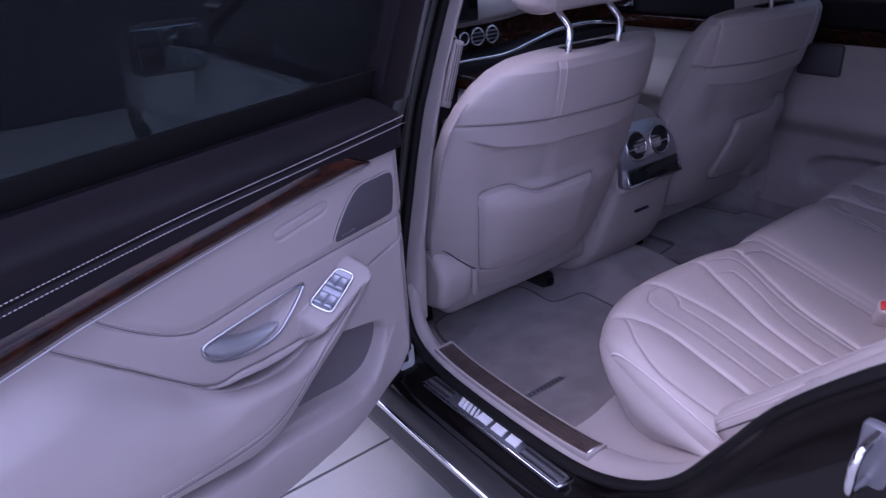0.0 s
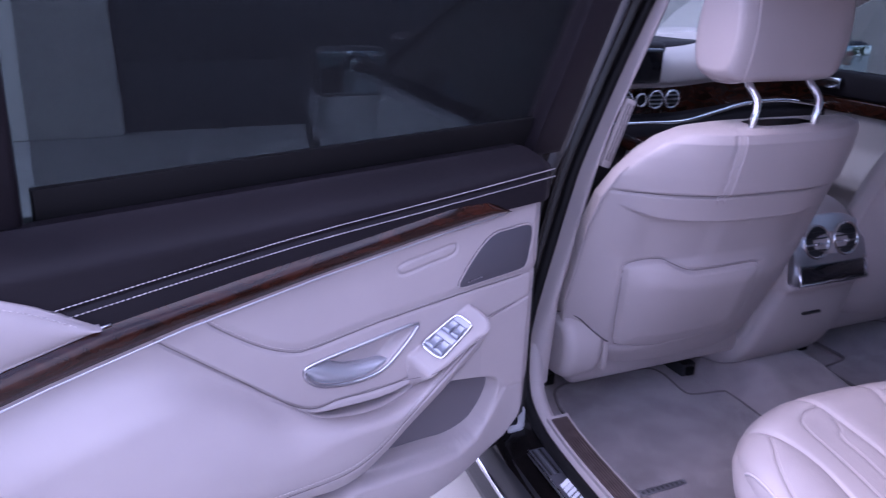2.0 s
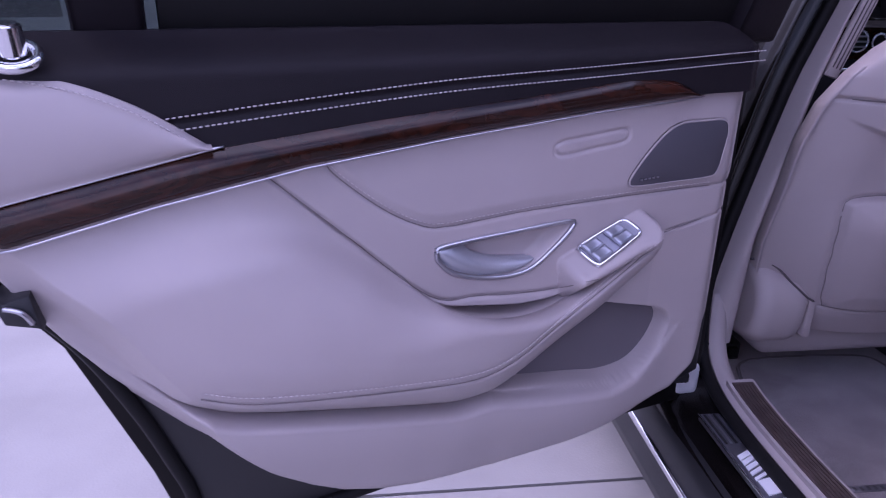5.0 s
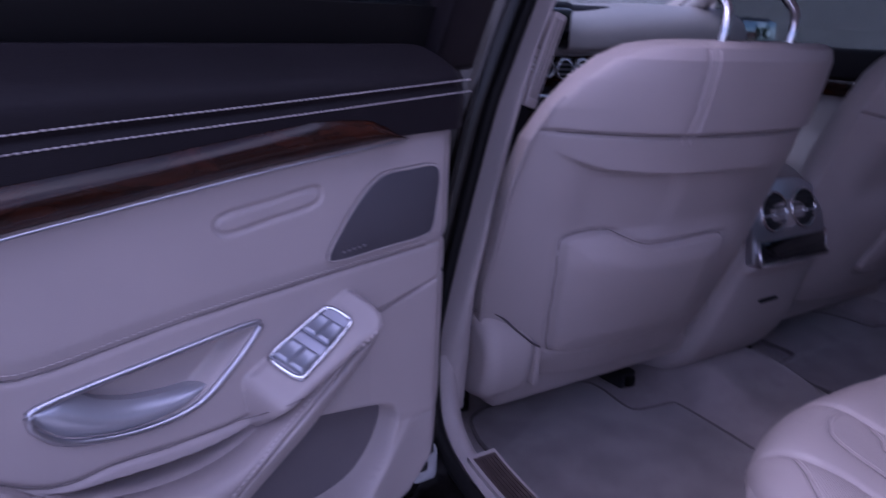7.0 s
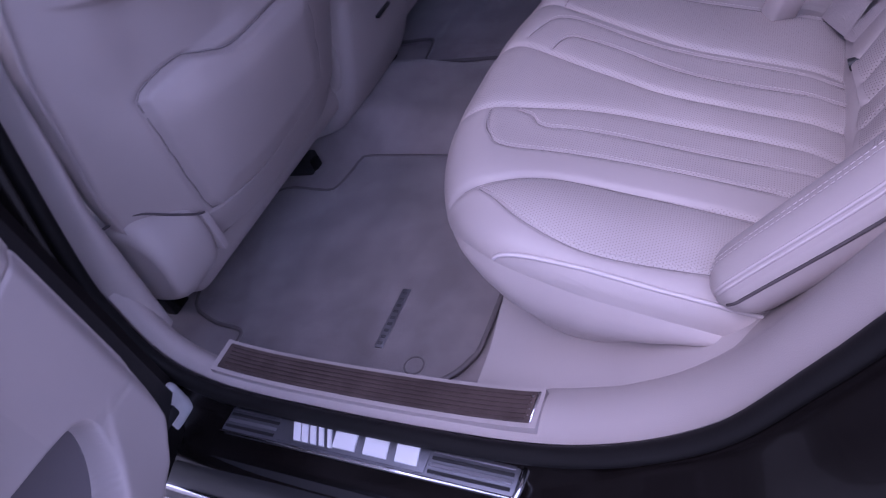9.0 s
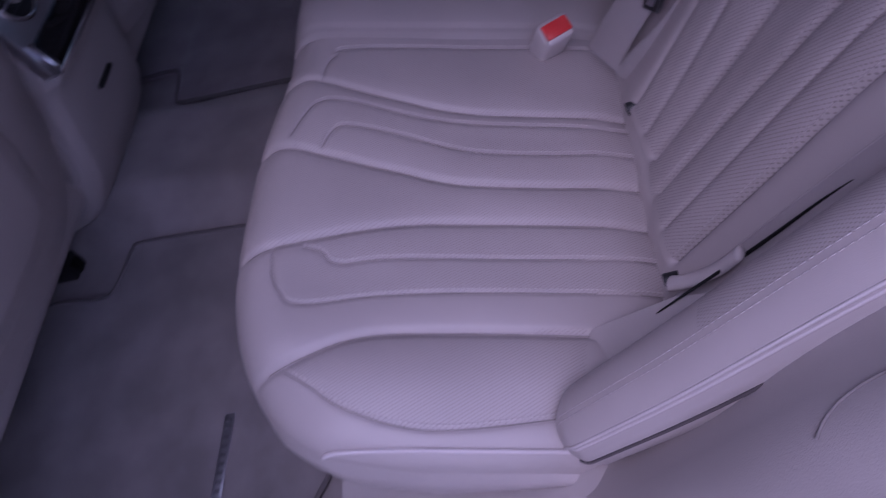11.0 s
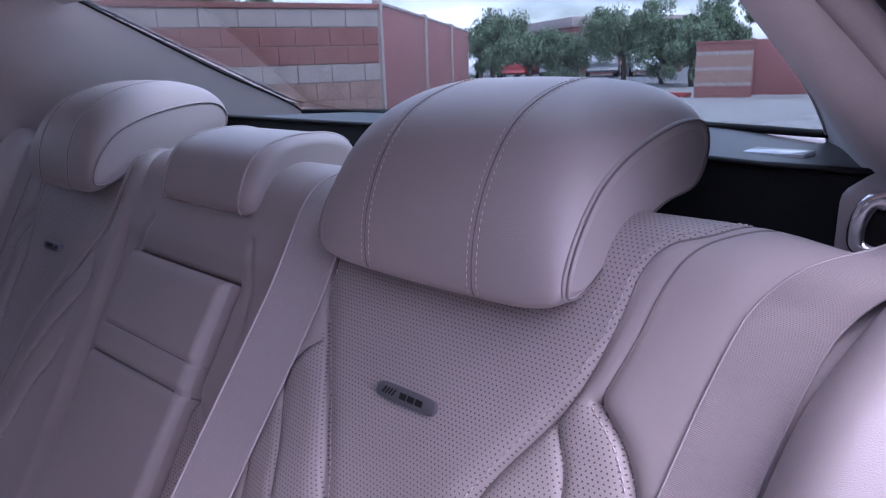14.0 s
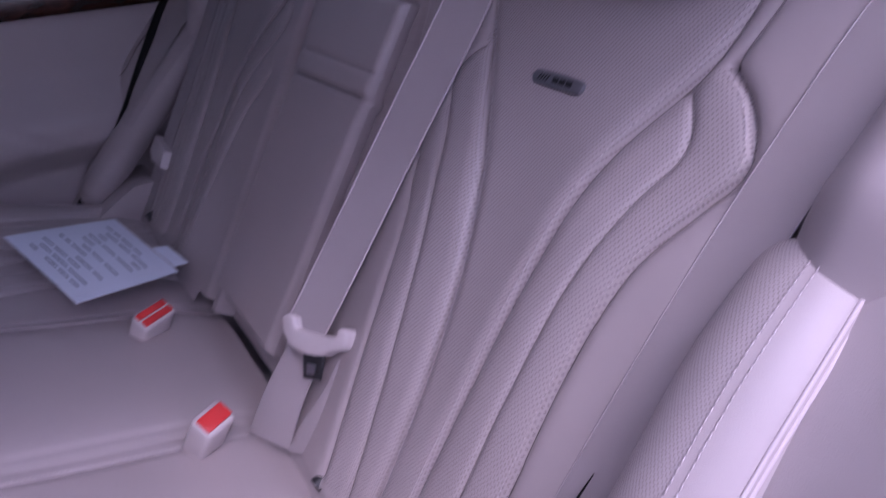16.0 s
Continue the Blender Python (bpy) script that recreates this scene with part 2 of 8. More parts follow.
cover.inputs["To Min"].default_value, cover.inputs["To Max"].default_value = 0.32, 0.42
l.new(weave.outputs["Fac"], cover.inputs["Value"])
tr = n.new("ShaderNodeBsdfTransparent")
mx = n.new("ShaderNodeMixShader")
l.new(cover.outputs["Result"], mx.inputs[0])
l.new(tr.outputs[0], mx.inputs[1])
l.new(b.outputs[0], mx.inputs[2])
l.new(mx.outputs[0], n["Material Output"].inputs["Surface"])

# ---------------------------------------------------------------- mesh helpers


def thing(name, at=(0, 0, 0), label="", category="", group="", kind=""):
    ob = new(name)
    ob.location = at
    ob.empty_display_size = 0.05
    return tagged(ob, label, category, group, kind)


def mesh_object(name, V, F, mat, parent=None, label="", uv=None, smooth=True, sharp=None):
    me = bpy.data.meshes.new(name)
    me.from_pydata([tuple(float(c) for c in v) for v in V], [], [tuple(int(i) for i in f) for f in F])
    if uv is not None:
        layer = me.uv_layers.new(name="UVMap")
        idx = np.empty(len(me.loops), dtype=np.int32)
        me.loops.foreach_get("vertex_index", idx)
        layer.data.foreach_set("uv", np.asarray(uv, dtype=np.float32)[idx].ravel())
    me.validate()
    if smooth:
        me.polygons.foreach_set("use_smooth", np.ones(len(me.polygons), dtype=bool))
        if sharp:
            me.set_sharp_from_angle(angle=radians(sharp))
    me.update()
    if mat:
        me.materials.append(mat)
    ob = new(name, me)
    if parent is not None:
        ob.parent = parent
        ob.location = -Vector(parent.matrix_basis.translation) if parent.type == "EMPTY" and parent.parent is None else (0, 0, 0)
    if label:
        ob["label"] = label
    return ob


def part(name, bm, mat, parent, label="", smooth=True, sharp=35, matrix=None):
    me = bpy.data.meshes.new(name)
    if matrix is not None:
        bm.transform(matrix)
    bmesh.ops.recalc_face_normals(bm, faces=bm.faces)
    bm.to_mesh(me)
    bm.free()
    if smooth:
        me.polygons.foreach_set("use_smooth", np.ones(len(me.polygons), dtype=bool))
        me.set_sharp_from_angle(angle=radians(sharp))
    if mat:
        me.materials.append(mat)
    ob = new(name, me)
    if parent is not None:
        ob.parent = parent
        ob.location = -Vector(parent.matrix_basis.translation) if parent.type == "EMPTY" and parent.parent is None else (0, 0, 0)
    if label:
        ob["label"] = label
    return ob


def flip(V, s):
    V = np.array(V, float)
    V[:, 0] *= s
    return V


def turn_faces(F, s):
    return [tuple(reversed(f)) for f in F] if s < 0 else F


def box(lo, hi, bevel=0.004, seg=2):
    bm = bmesh.new()
    bmesh.ops.create_cube(bm, size=1.0)
    lo, hi = Vector(lo), Vector(hi)
    for v in bm.verts:
        v.co = Vector([lo[i] + (v.co[i] + 0.5) * (hi[i] - lo[i]) for i in range(3)])
    if bevel:
        bmesh.ops.bevel(bm, geom=list(bm.edges), offset=bevel, segments=seg, profile=0.5, affect="EDGES")
    return bm


def slab(outline, d0, d1, to_world, bevel=0.0, seg=2):
    """A plate: outline of (a, b), from depth d0 to d1; to_world(a, b, d) gives the place."""
    bm = bmesh.new()
    lo = [bm.verts.new(Vector(to_world(a, b, d0))) for a, b in outline]
    hi = [bm.verts.new(Vector(to_world(a, b, d1))) for a, b in outline]
    k = len(outline)
    bm.faces.new(lo[::-1])
    top = bm.faces.new(hi)
    for i in range(k):
        bm.faces.new((lo[i], lo[(i + 1) % k], hi[(i + 1) % k], hi[i]))
    bmesh.ops.recalc_face_normals(bm, faces=bm.faces)
    if bevel:
        bmesh.ops.bevel(bm, geom=list(top.edges), offset=bevel, segments=seg, profile=0.5, affect="EDGES")
    return bm


def smooth_line(pts, steps=8, closed=False):
    """Catmull-Rom through points of any dimension."""
    P = np.array(pts, float)
    k = len(P)
    out = []
    for i in range(k if closed else k - 1):
        if closed:
            p0, p1, p2, p3 = P[(i - 1) % k], P[i], P[(i + 1) % k], P[(i + 2) % k]
        else:
            p0, p1, p2, p3 = P[max(i - 1, 0)], P[i], P[i + 1], P[min(i + 2, k - 1)]
        for j in range(steps):
            t = j / steps
            out.append(0.5 * (2 * p1 + (p2 - p0) * t + (2 * p0 - 5 * p1 + 4 * p2 - p3) * t * t + (3 * p1 - p0 - 3 * p2 + p3) * t ** 3))
    if not closed:
        out.append(P[-1])
    return np.array(out)


def tube(points, radius, sides=8, closed=False, flat=1.0, axis=None):
    """Vertices and faces of a tube along points; flat < 1 squeezes it across the given axis."""
    P = np.array(points, float)
    k = len(P)
    V, F = [], []
    T = np.gradient(P, axis=0) if not closed else np.roll(P, -1, 0) - np.roll(P, 1, 0)
    T /= np.linalg.norm(T, axis=1)[:, None] + 1e-12
    ref = np.array(axis if axis is not None else (0.13, 0.21, 0.97), float)
    r = np.broadcast_to(np.asarray(radius, float), (k,))
    for i in range(k):
        a = np.cross(T[i], ref)
        a /= np.linalg.norm(a) + 1e-12
        c = np.cross(a, T[i])
        for j in range(sides):
            w = 2 * math.pi * j / sides
            V.append(P[i] + r[i] * (a * math.cos(w) + c * flat * math.sin(w)))
    for i in range(k if closed else k - 1):
        for j in range(sides):
            p, q = i * sides, ((i + 1) % k) * sides
            F.append((p + j, p + (j + 1) % sides, q + (j + 1) % sides, q + j))
    if not closed:
        F.append(tuple(range(sides))[::-1])
        F.append(tuple((k - 1) * sides + j for j in range(sides)))
    return np.array(V), F


def line_distance(A, B, line):
    """Distance of the points (A, B) from a polyline."""
    best = np.full(A.shape, 1e9)
    for (x0, y0), (x1, y1) in zip(line[:-1], line[1:]):
        dx, dy = x1 - x0, y1 - y0
        t = np.clip(((A - x0) * dx + (B - y0) * dy) / (dx * dx + dy * dy + 1e-12), 0, 1)
        best = np.minimum(best, np.hypot(A - x0 - t * dx, B - y0 - t * dy))
    return best


def inside(A, B, poly):
    r = np.zeros(A.shape, bool)
    k = len(poly)
    for i in range(k):
        (x0, y0), (x1, y1) = poly[i], poly[(i + 1) % k]
        c = ((y0 > B) != (y1 > B)) & (A < (x1 - x0) * (B - y0) / (y1 - y0 + 1e-12) + x0)
        r ^= c
    return r


def signed(A, B, poly):
    """Signed distance, negative inside the polygon."""
    P = np.vstack([poly, poly[:1]])
    d = line_distance(A, B, P)
    return np.where(inside(A, B, poly), -d, d)


def step(x, a, b):
    t = np.clip((x - a) / (b - a), 0, 1)
    return t * t * (3 - 2 * t)


def groove(A, B, line, depth, width):
    d = line_distance(A, B, line)
    return -depth * np.exp(-(d / width) ** 2)


def sheet(name, P, mat, parent, label="", uv=None, keep=None, skirt=None, s=1, smooth=True):
    """A curved skin from a grid of places P[i, j], with a rim going down along skirt (a vector) to give it body.
    keep: which cells belong to it."""
    na, nb = P.shape[:2]
    V = P.reshape(-1, 3)
    idx = np.arange(na * nb).reshape(na, nb)
    q = np.stack([idx[:-1, :-1], idx[1:, :-1], idx[1:, 1:], idx[:-1, 1:]], -1)
    q = q.reshape(-1, 4) if keep is None else q[keep]
    used = np.unique(q)
    remap = np.full(na * nb, -1)
    remap[used] = np.arange(len(used))
    q = remap[q]
    V = V[used]
    U = None if uv is None else uv.reshape(-1, 2)[used]
    F = [tuple(f) for f in q.tolist()]
    if skirt is not None:
        seen = {}
        for f in F:
            for i in range(4):
                e = (f[i], f[(i + 1) % 4])
                if (e[1], e[0]) in seen:
                    del seen[(e[1], e[0])]
                else:
                    seen[e] = 1
        ring = sorted({i for e in seen for i in e})
        base = len(V)
        up = {i: base + k for k, i in enumerate(ring)}
        dn = {i: base + len(ring) + k for k, i in enumerate(ring)}
        sk = np.array(skirt, float)
        V = np.vstack([V, V[ring], V[ring] + sk])
        if U is not None:
            U = np.vstack([U, U[ring], U[ring]])
        F += [(up[a], dn[a], dn[c], up[c]) for a, c in seen]
    return mesh_object(name, flip(V, s), turn_faces(F, s), mat, parent, label, U, smooth)


def seam_line(points, parent, s=1, radius=0.0008, mat=None):
    """The sewn joint at the bottom of a seam."""
    V, F = tube(points, radius, 6)
    return mesh_object("seam", flip(V, s), turn_faces(F, s), mat or seam_mat, parent, "sewn seam")


def dashes(points, length, gap, radius, name, mat, parent, label="", s=1):
    """A line of thread stitches along points: real short cylinders, joined."""
    P = np.array(points, float)
    seg = np.linalg.norm(np.diff(P, axis=0), axis=1)
    cum = np.r_[0, np.cumsum(seg)]
    V, F = [], []
    a = 0.0
    while a + length < cum[-1]:
        ends = [np.array([np.interp(c, cum, P[:, i]) for i in range(3)]) for c in (a, a + length * 0.5, a + length)]
        v, f = tube(ends, [radius * 0.6, radius, radius * 0.6], 5)
        F += [tuple(i + len(V) for i in q) for q in f]
        V += list(v)
        a += length + gap
    ob = mesh_object(name, flip(V, s), turn_faces(F, s), mat, parent, label)
    ob["kind"] = "stuff"
    return ob

# ---------------------------------------------------------------- ground and what stands round the car
ground = thing("ground", label="pale concrete forecourt with sawn joints, running out to the horizon", category="ground", kind="structure")


def ground_strip(y0, y1, x0=-400, x1=400, z=0.0):
    return [(x0, y0, z), (x1, y0, z), (x1, y1, z), (x0, y1, z)]


joints = [0.115, 4.2, -4.0]
V, F = [], []
edges = [-600] + [e for j in sorted(joints) for e in (j - 0.005, j + 0.005)] + [600]
for i in range(0, len(edges) - 1, 2):
    k = len(V)
    V += ground_strip(edges[i], edges[i + 1])
    F.append((k, k + 1, k + 2, k + 3))
for j in joints:
    k = len(V)
    V += ground_strip(j - 0.005, j + 0.005, z=-0.012)
    F.append((k, k + 1, k + 2, k + 3))
    for a in (j - 0.005, j + 0.005):
        k = len(V)
        V += [(-400, a, -0.012), (400, a, -0.012), (400, a, 0), (-400, a, 0)]
        F.append((k, k + 1, k + 2, k + 3))
mesh_object("slab", V, F, concrete, ground, smooth=False)

# building ahead of the car: pale stucco wall with a dark roller opening
building = thing("building_front", (0, 5.2, 0), "pale stucco building front with a dark garage door", "building", kind="structure")
for nm, lo, hi in (("wall", (-14, 5.2, 0), (-1.9, 5.5, 5.2)), ("wall", (2.6, 5.2, 0), (14, 5.5, 5.2)), ("wall", (-1.9, 5.2, 3.0), (2.6, 5.5, 5.2))):
    part(nm, box(lo, hi, 0.02), stucco, building)
gdoor = part("garage_door", box((-1.9, 5.38, 0), (2.6, 5.46, 3.0), 0), dark_door, building, "dark closed garage door")
for i in range(5):
    part("door_panel", box((-1.88, 5.35, 0.03 + i * 0.6), (2.58, 5.38, 0.6 + i * 0.6), 0.012), dark_door, gdoor)

# ---------------------------------------------------------------- the open rear door
HINGE = np.array([-0.907, -0.04, 0.0])
ALONG = np.array([-0.956, -0.293, 0.0])
INWARD = np.array([0.293, -0.956, 0.0])


def D(u, z, n):
    return HINGE + ALONG * u + INWARD * n + np.array([0, 0, z])


def DA(u, z, n):
    return HINGE + ALONG * u[..., None] + INWARD * n[..., None] + np.array([0, 0, 1.0]) * z[..., None]


def W(u, z, d=0.0):
    return D(u, z, 0.06 + 0.40 * (z - 1.05) + d)


door = thing("car_rear_door", (-0.907, -0.04, 0.3), "open rear car door with cream leather and glossy wood strip", "car door")

shell_outline = [(-0.03, 0.365), (0.40, 0.362), (0.648, 0.360), (0.80, 0.350), (0.890, 0.350), (0.902, 0.390), (0.927, 0.480), (0.957, 0.565), (1.0, 0.685), (1.035, 0.737),
                 (1.11, 0.815), (1.171, 0.860), (1.235, 0.93), (1.27, 1.03), (-0.03, 1.03)]
part("shell", slab(shell_outline, -0.01, 0.055, D, 0.006), frame_black, door, "black painted outer skin and inner frame")
inner_outline = [(0.0, 0.44), (0.10, 0.405), (0.40, 0.383), (0.66, 0.380), (0.80, 0.368), (0.873, 0.372), (0.898, 0.48), (0.935, 0.585), (0.99, 0.70),
                 (1.06, 0.785), (1.14, 0.86), (1.18, 1.0), (1.18, 1.03), (0.0, 1.03)]
part("inner_frame", slab(inner_outline, 0.05, 0.078, D, 0.010), dark_plastic, door, "black inner frame of the door edge")
seal_pts = smooth_line([D(u, z, 0.079) for u, z in [(0.50, 0.394), (0.70, 0.376), (0.850, 0.374), (0.890, 0.48), (0.928, 0.59), (0.98, 0.70), (1.045, 0.785), (1.125, 0.88)]], 8)
V, F = tube(seal_pts, 0.010, 8)
mesh_object("door_seal", V, F, rubber, door, "black rubber seal")

TOP = np.array([(0.06, 0.963), (0.174, 0.957), (0.335, 0.946), (0.538, 0.928), (0.716, 0.908), (0.875, 0.881), (1.015, 0.851), (1.06, 0.868), (1.085, 0.874)])
BOT = np.array([(0.066, 0.56), (0.074, 0.510), (0.088, 0.477), (0.127, 0.444), (0.198, 0.428), (0.333, 0.403), (0.46, 0.391), (0.579, 0.393), (0.635, 0.401), (0.689, 0.418),
                (0.73, 0.442), (0.788, 0.487), (0.875, 0.564), (0.951, 0.646), (0.99, 0.70), (1.02, 0.752), (1.051, 0.815), (1.083, 0.868)])
# the armrest: upper contour, lower edge and the stitched line between them
ARM_UP = smooth_line([(0.150, 0.774), (0.215, 0.756), (0.250, 0.736), (0.300, 0.709), (0.345, 0.685), (0.385, 0.669), (0.430, 0.664), (0.480, 0.671), (0.530, 0.689), (0.566, 0.717), (0.620, 0.772), (0.682, 0.828), (0.768, 0.909), (0.850, 0.985)], 8)
ARM_DOWN = smooth_line([(0.150, 0.768), (0.196, 0.734), (0.230, 0.706), (0.272, 0.677), (0.313, 0.648), (0.377, 0.612), (0.430, 0.579), (0.476, 0.556), (0.520, 0.549), (0.571, 0.556), (0.695, 0.580), (0.800, 0.602), (0.845, 0.618), (0.900, 0.652), (1.000, 0.752), (1.100, 0.852)], 8)
ARM_SEWN = smooth_line([(0.205, 0.755), (0.222, 0.746), (0.250, 0.731), (0.290, 0.706), (0.370, 0.659), (0.410, 0.635), (0.445, 0.613), (0.480, 0.598), (0.520, 0.591), (0.580, 0.594), (0.700, 0.608), (0.800, 0.624), (0.857, 0.645)], 8)
LEAN = 0.6  # how far the padding rises for each metre that it stands proud
CREASE = smooth_line([(1.08, 0.90), (1.016, 0.848), (0.978, 0.800), (0.934, 0.748), (0.896, 0.684), (0.853, 0.615), (0.807, 0.545), (0.76, 0.49), (0.70, 0.45), (0.60, 0.40)], 6)
SEAM_U = smooth_line([(0.691, 0.914), (0.681, 0.894), (0.623, 0.845), (0.572, 0.817), (0.532, 0.812), (0.417, 0.819), (0.250, 0.822), (0.06, 0.822)], 6)
SEAM_M = smooth_line([(0.768, 0.909), (0.682, 0.828), (0.562, 0.718), (0.489, 0.706), (0.403, 0.697), (0.332, 0.697)], 6)
POCKET = smooth_line([(0.472, 0.557), (0.40, 0.541), (0.32, 0.529), (0.258, 0.519), (0.205, 0.527), (0.171, 0.556), (0.153, 0.592), (0.156, 0.616), (0.178, 0.632), (0.238, 0.649), (0.295, 0.662), (0.330, 0.655), (0.377, 0.628), (0.43, 0.595)], 5, True)
HANDLE = smooth_line([(0.553, 0.776), (0.543, 0.786), (0.442, 0.793), (0.358, 0.797), (0.350, 0.788), (0.382, 0.757), (0.420, 0.733), (0.474, 0.731), (0.527, 0.745), (0.549, 0.764)], 5, True)
SLOT = smooth_line([(0.388, 0.900), (0.378, 0.909), (0.33, 0.914), (0.282, 0.919), (0.271, 0.914), (0.279, 0.902), (0.33, 0.896), (0.376, 0.891)], 5, True)
SPEAKER = smooth_line([(0.184, 0.921), (0.150, 0.922), (0.108, 0.921), (0.097, 0.905), (0.101, 0.870), (0.107, 0.846), (0.122, 0.838), (0.19, 0.837), (0.252, 0.837), (0.264, 0.843), (0.256, 0.859), (0.232, 0.888), (0.208, 0.910)], 5, True)

POD = smooth_line([(0.371, 0.741), (0.365, 0.748), (0.343, 0.759), (0.303, 0.778), (0.259, 0.799), (0.241, 0.806), (0.229, 0.799), (0.221, 0.779), (0.218, 0.760), (0.223, 0.743), (0.236, 0.730), (0.254, 0.726), (0.287, 0.712), (0.319, 0.699), (0.346, 0.689), (0.355, 0.690), (0.361, 0.702), (0.366, 0.718)], 4, True)


def pod_plane(a, c):
    """How far the face of the switch pod stands in from the door: it leans up and back."""
    return 0.180 - 0.656 * (a - 0.29) - 1.548 * (c - 0.758)


def round_off(d, r):
    """A quarter round: 0 at the edge, 1 from r inwards."""
    return np.sqrt(np.maximum(1 - (1 - np.clip(d / r, 0, 1)) ** 2, 0))


na, nb = 560, 341
u = np.linspace(0.066, 1.083, na)[:, None] * np.ones((1, nb))
zt, zb = np.interp(u, TOP[:, 0], TOP[:, 1]), np.interp(u, BOT[:, 0], BOT[:, 1])
z_up = np.minimum(np.interp(u, ARM_UP[:, 0], ARM_UP[:, 1]), zt - 0.012)
z_low = np.clip(np.interp(u, ARM_DOWN[:, 0], ARM_DOWN[:, 1]), zb + 0.010, z_up - 0.008)
ease = lambda k: 0.5 - 0.5 * np.cos(np.pi * np.linspace(0, 1, k))
rows = np.concatenate([ease(121) * 0.6 + np.linspace(0, 1, 121) * 0.4, 1 + ease(101)[1:] * 0.7 + np.linspace(0, 1, 101)[1:] * 0.3, 2 + ease(121)[1:] * 0.5 + np.linspace(0, 1, 121)[1:] * 0.5])[None, :]
z = np.where(rows <= 1, zb + (z_low - zb) * rows, np.where(rows <= 2, z_low + (z_up - z_low) * (rows - 1), z_up + (zt - z_up) * (rows - 2)))


def over_arm(a, c):
    """True above the armrest's upper contour."""
    return c > np.interp(a, ARM_UP[:, 0], ARM_UP[:, 1])


def under_arm(a, c):
    return c < np.interp(a, ARM_DOWN[:, 0], ARM_DOWN[:, 1])


depth = np.full(u.shape, 0.147)
in_arm = ~over_arm(u, z) & ~under_arm(u, z)
d_up, d_down = line_distance(u, z, ARM_UP), line_distance(u, z, ARM_DOWN)
crest, soft_up, soft_down = (np.interp(u, *smooth_line(c, 6).T) for c in (
    [(0.15, 0.042), (0.20, 0.044), (0.30, 0.050), (0.45, 0.066), (0.60, 0.076), (0.72, 0.074), (0.82, 0.060), (0.92, 0.036), (1.1, 0.008)],
    [(0.15, 0.022), (0.20, 0.024), (0.45, 0.030), (0.53, 0.045), (0.60, 0.085), (0.72, 0.15), (0.85, 0.19), (0.95, 0.20), (1.1, 0.20)],
    [(0.15, 0.030), (0.20, 0.032), (0.40, 0.046), (0.50, 0.060), (0.70, 0.062), (0.90, 0.060), (1.1, 0.06)]))
flow = step(u, 0.53, 0.63)
arm = crest * (round_off(d_up, soft_up) * (1 - flow) + step(d_up, -0.3 * soft_up, soft_up) * flow - 0.216 * flow * (1 - step(d_up, 0, 0.5 * soft_up))) * (0.30 + 0.70 * round_off(d_down, soft_down)) * round_off(u - 0.194, 0.035)
arm *= step(zt - z, 0.0, 0.12 * step(u, 0.5, 0.7) + 0.001)
depth += np.where(in_arm, arm, 0.0)
depth += groove(u, z, ARM_SEWN - np.array([0, 0.009]), 0.0030, 0.0026) + groove(u, z, ARM_SEWN, 0.0012, 0.002)
# the grip slot behind the armrest's upper edge
slot_up = np.interp(u, SEAM_M[::-1, 0], SEAM_M[::-1, 1]) - 0.001
slot_q = np.clip((slot_up - z) / np.maximum(slot_up - np.interp(u, ARM_UP[:, 0], ARM_UP[:, 1]), 0.004), 0, 1)
dip = step(u, 0.295, 0.325) * (1 - step(u, 0.47, 0.56)) * over_arm(u, z) * (z < slot_up)
dip *= step(z - np.interp(u, ARM_UP[:, 0], ARM_UP[:, 1]), 0.0, 0.007)
depth -= dip * (-0.006 * slot_q + 0.065 * step(slot_q, 0.38, 0.58))
depth += groove(u, z, SEAM_U, 0.0030, 0.0030) + groove(u, z, SEAM_M, 0.0040, 0.0030)
depth += 0.004 * step(z - np.interp(u, SEAM_U[::-1, 0], SEAM_U[::-1, 1]), 0.0, 0.02) * (u < 0.69)
depth += groove(u, z, [(0.200, 0.756), (0.06, 0.778)], 0.003, 0.003) + groove(u, z, [(0.16, 0.597), (0.06, 0.578)], 0.0012, 0.003)
# the lower panel: a rounded lip under the pocket and the armrest, falling back towards the foot of the door
lip_at = np.interp(u, [0.066, 0.13, 0.17, 0.215, 0.262, 0.32, 0.40, 0.472, 0.52], [0.63, 0.60, 0.556, 0.522, 0.515, 0.525, 0.537, 0.549, 0.547])
on_edge = step(u, 0.455, 0.515)
lip_at = lip_at * (1 - on_edge) + (np.interp(u, ARM_DOWN[:, 0], ARM_DOWN[:, 1]) - 0.002) * on_edge
below = lip_at - z
depth += np.where(below > 0, 0.034 * step(u, 0.10, 0.34) * round_off(below, 0.014) * (1 - step(below, 0.020, 0.17)), 0)
depth -= 0.020 * np.exp(-((below + 0.001) / 0.0045) ** 2) * step(u, 0.44, 0.53)
cz_at = np.interp(u, CREASE[::-1, 0], CREASE[::-1, 1])
beyond = np.where(z < cz_at, line_distance(u, z, CREASE), 0.0) * (u > 0.62)
fade = 1 - step(beyond, -0.01, 0.035)
depth = 0.136 + (depth - 0.136) * fade - 0.3 * np.minimum(beyond, 0.10) * (beyond > 0)
sp = signed(u, z, POCKET)
depth += np.where(in_arm, 0.0, -0.040 * (1 - step(sp, -0.007, 0.000)))
depth -= 0.020 * (1 - step(signed(u, z, HANDLE), -0.016, 0.001))
ss = signed(u, z, SLOT)
depth -= 0.0035 * np.exp(-(ss / 0.0022) ** 2)
depth -= 0.004 * (1 - step(signed(u, z, SPEAKER), -0.001, 0.002))
depth -= 0.035 * (1 - step(z - zb, 0.0, 0.05)) ** 2
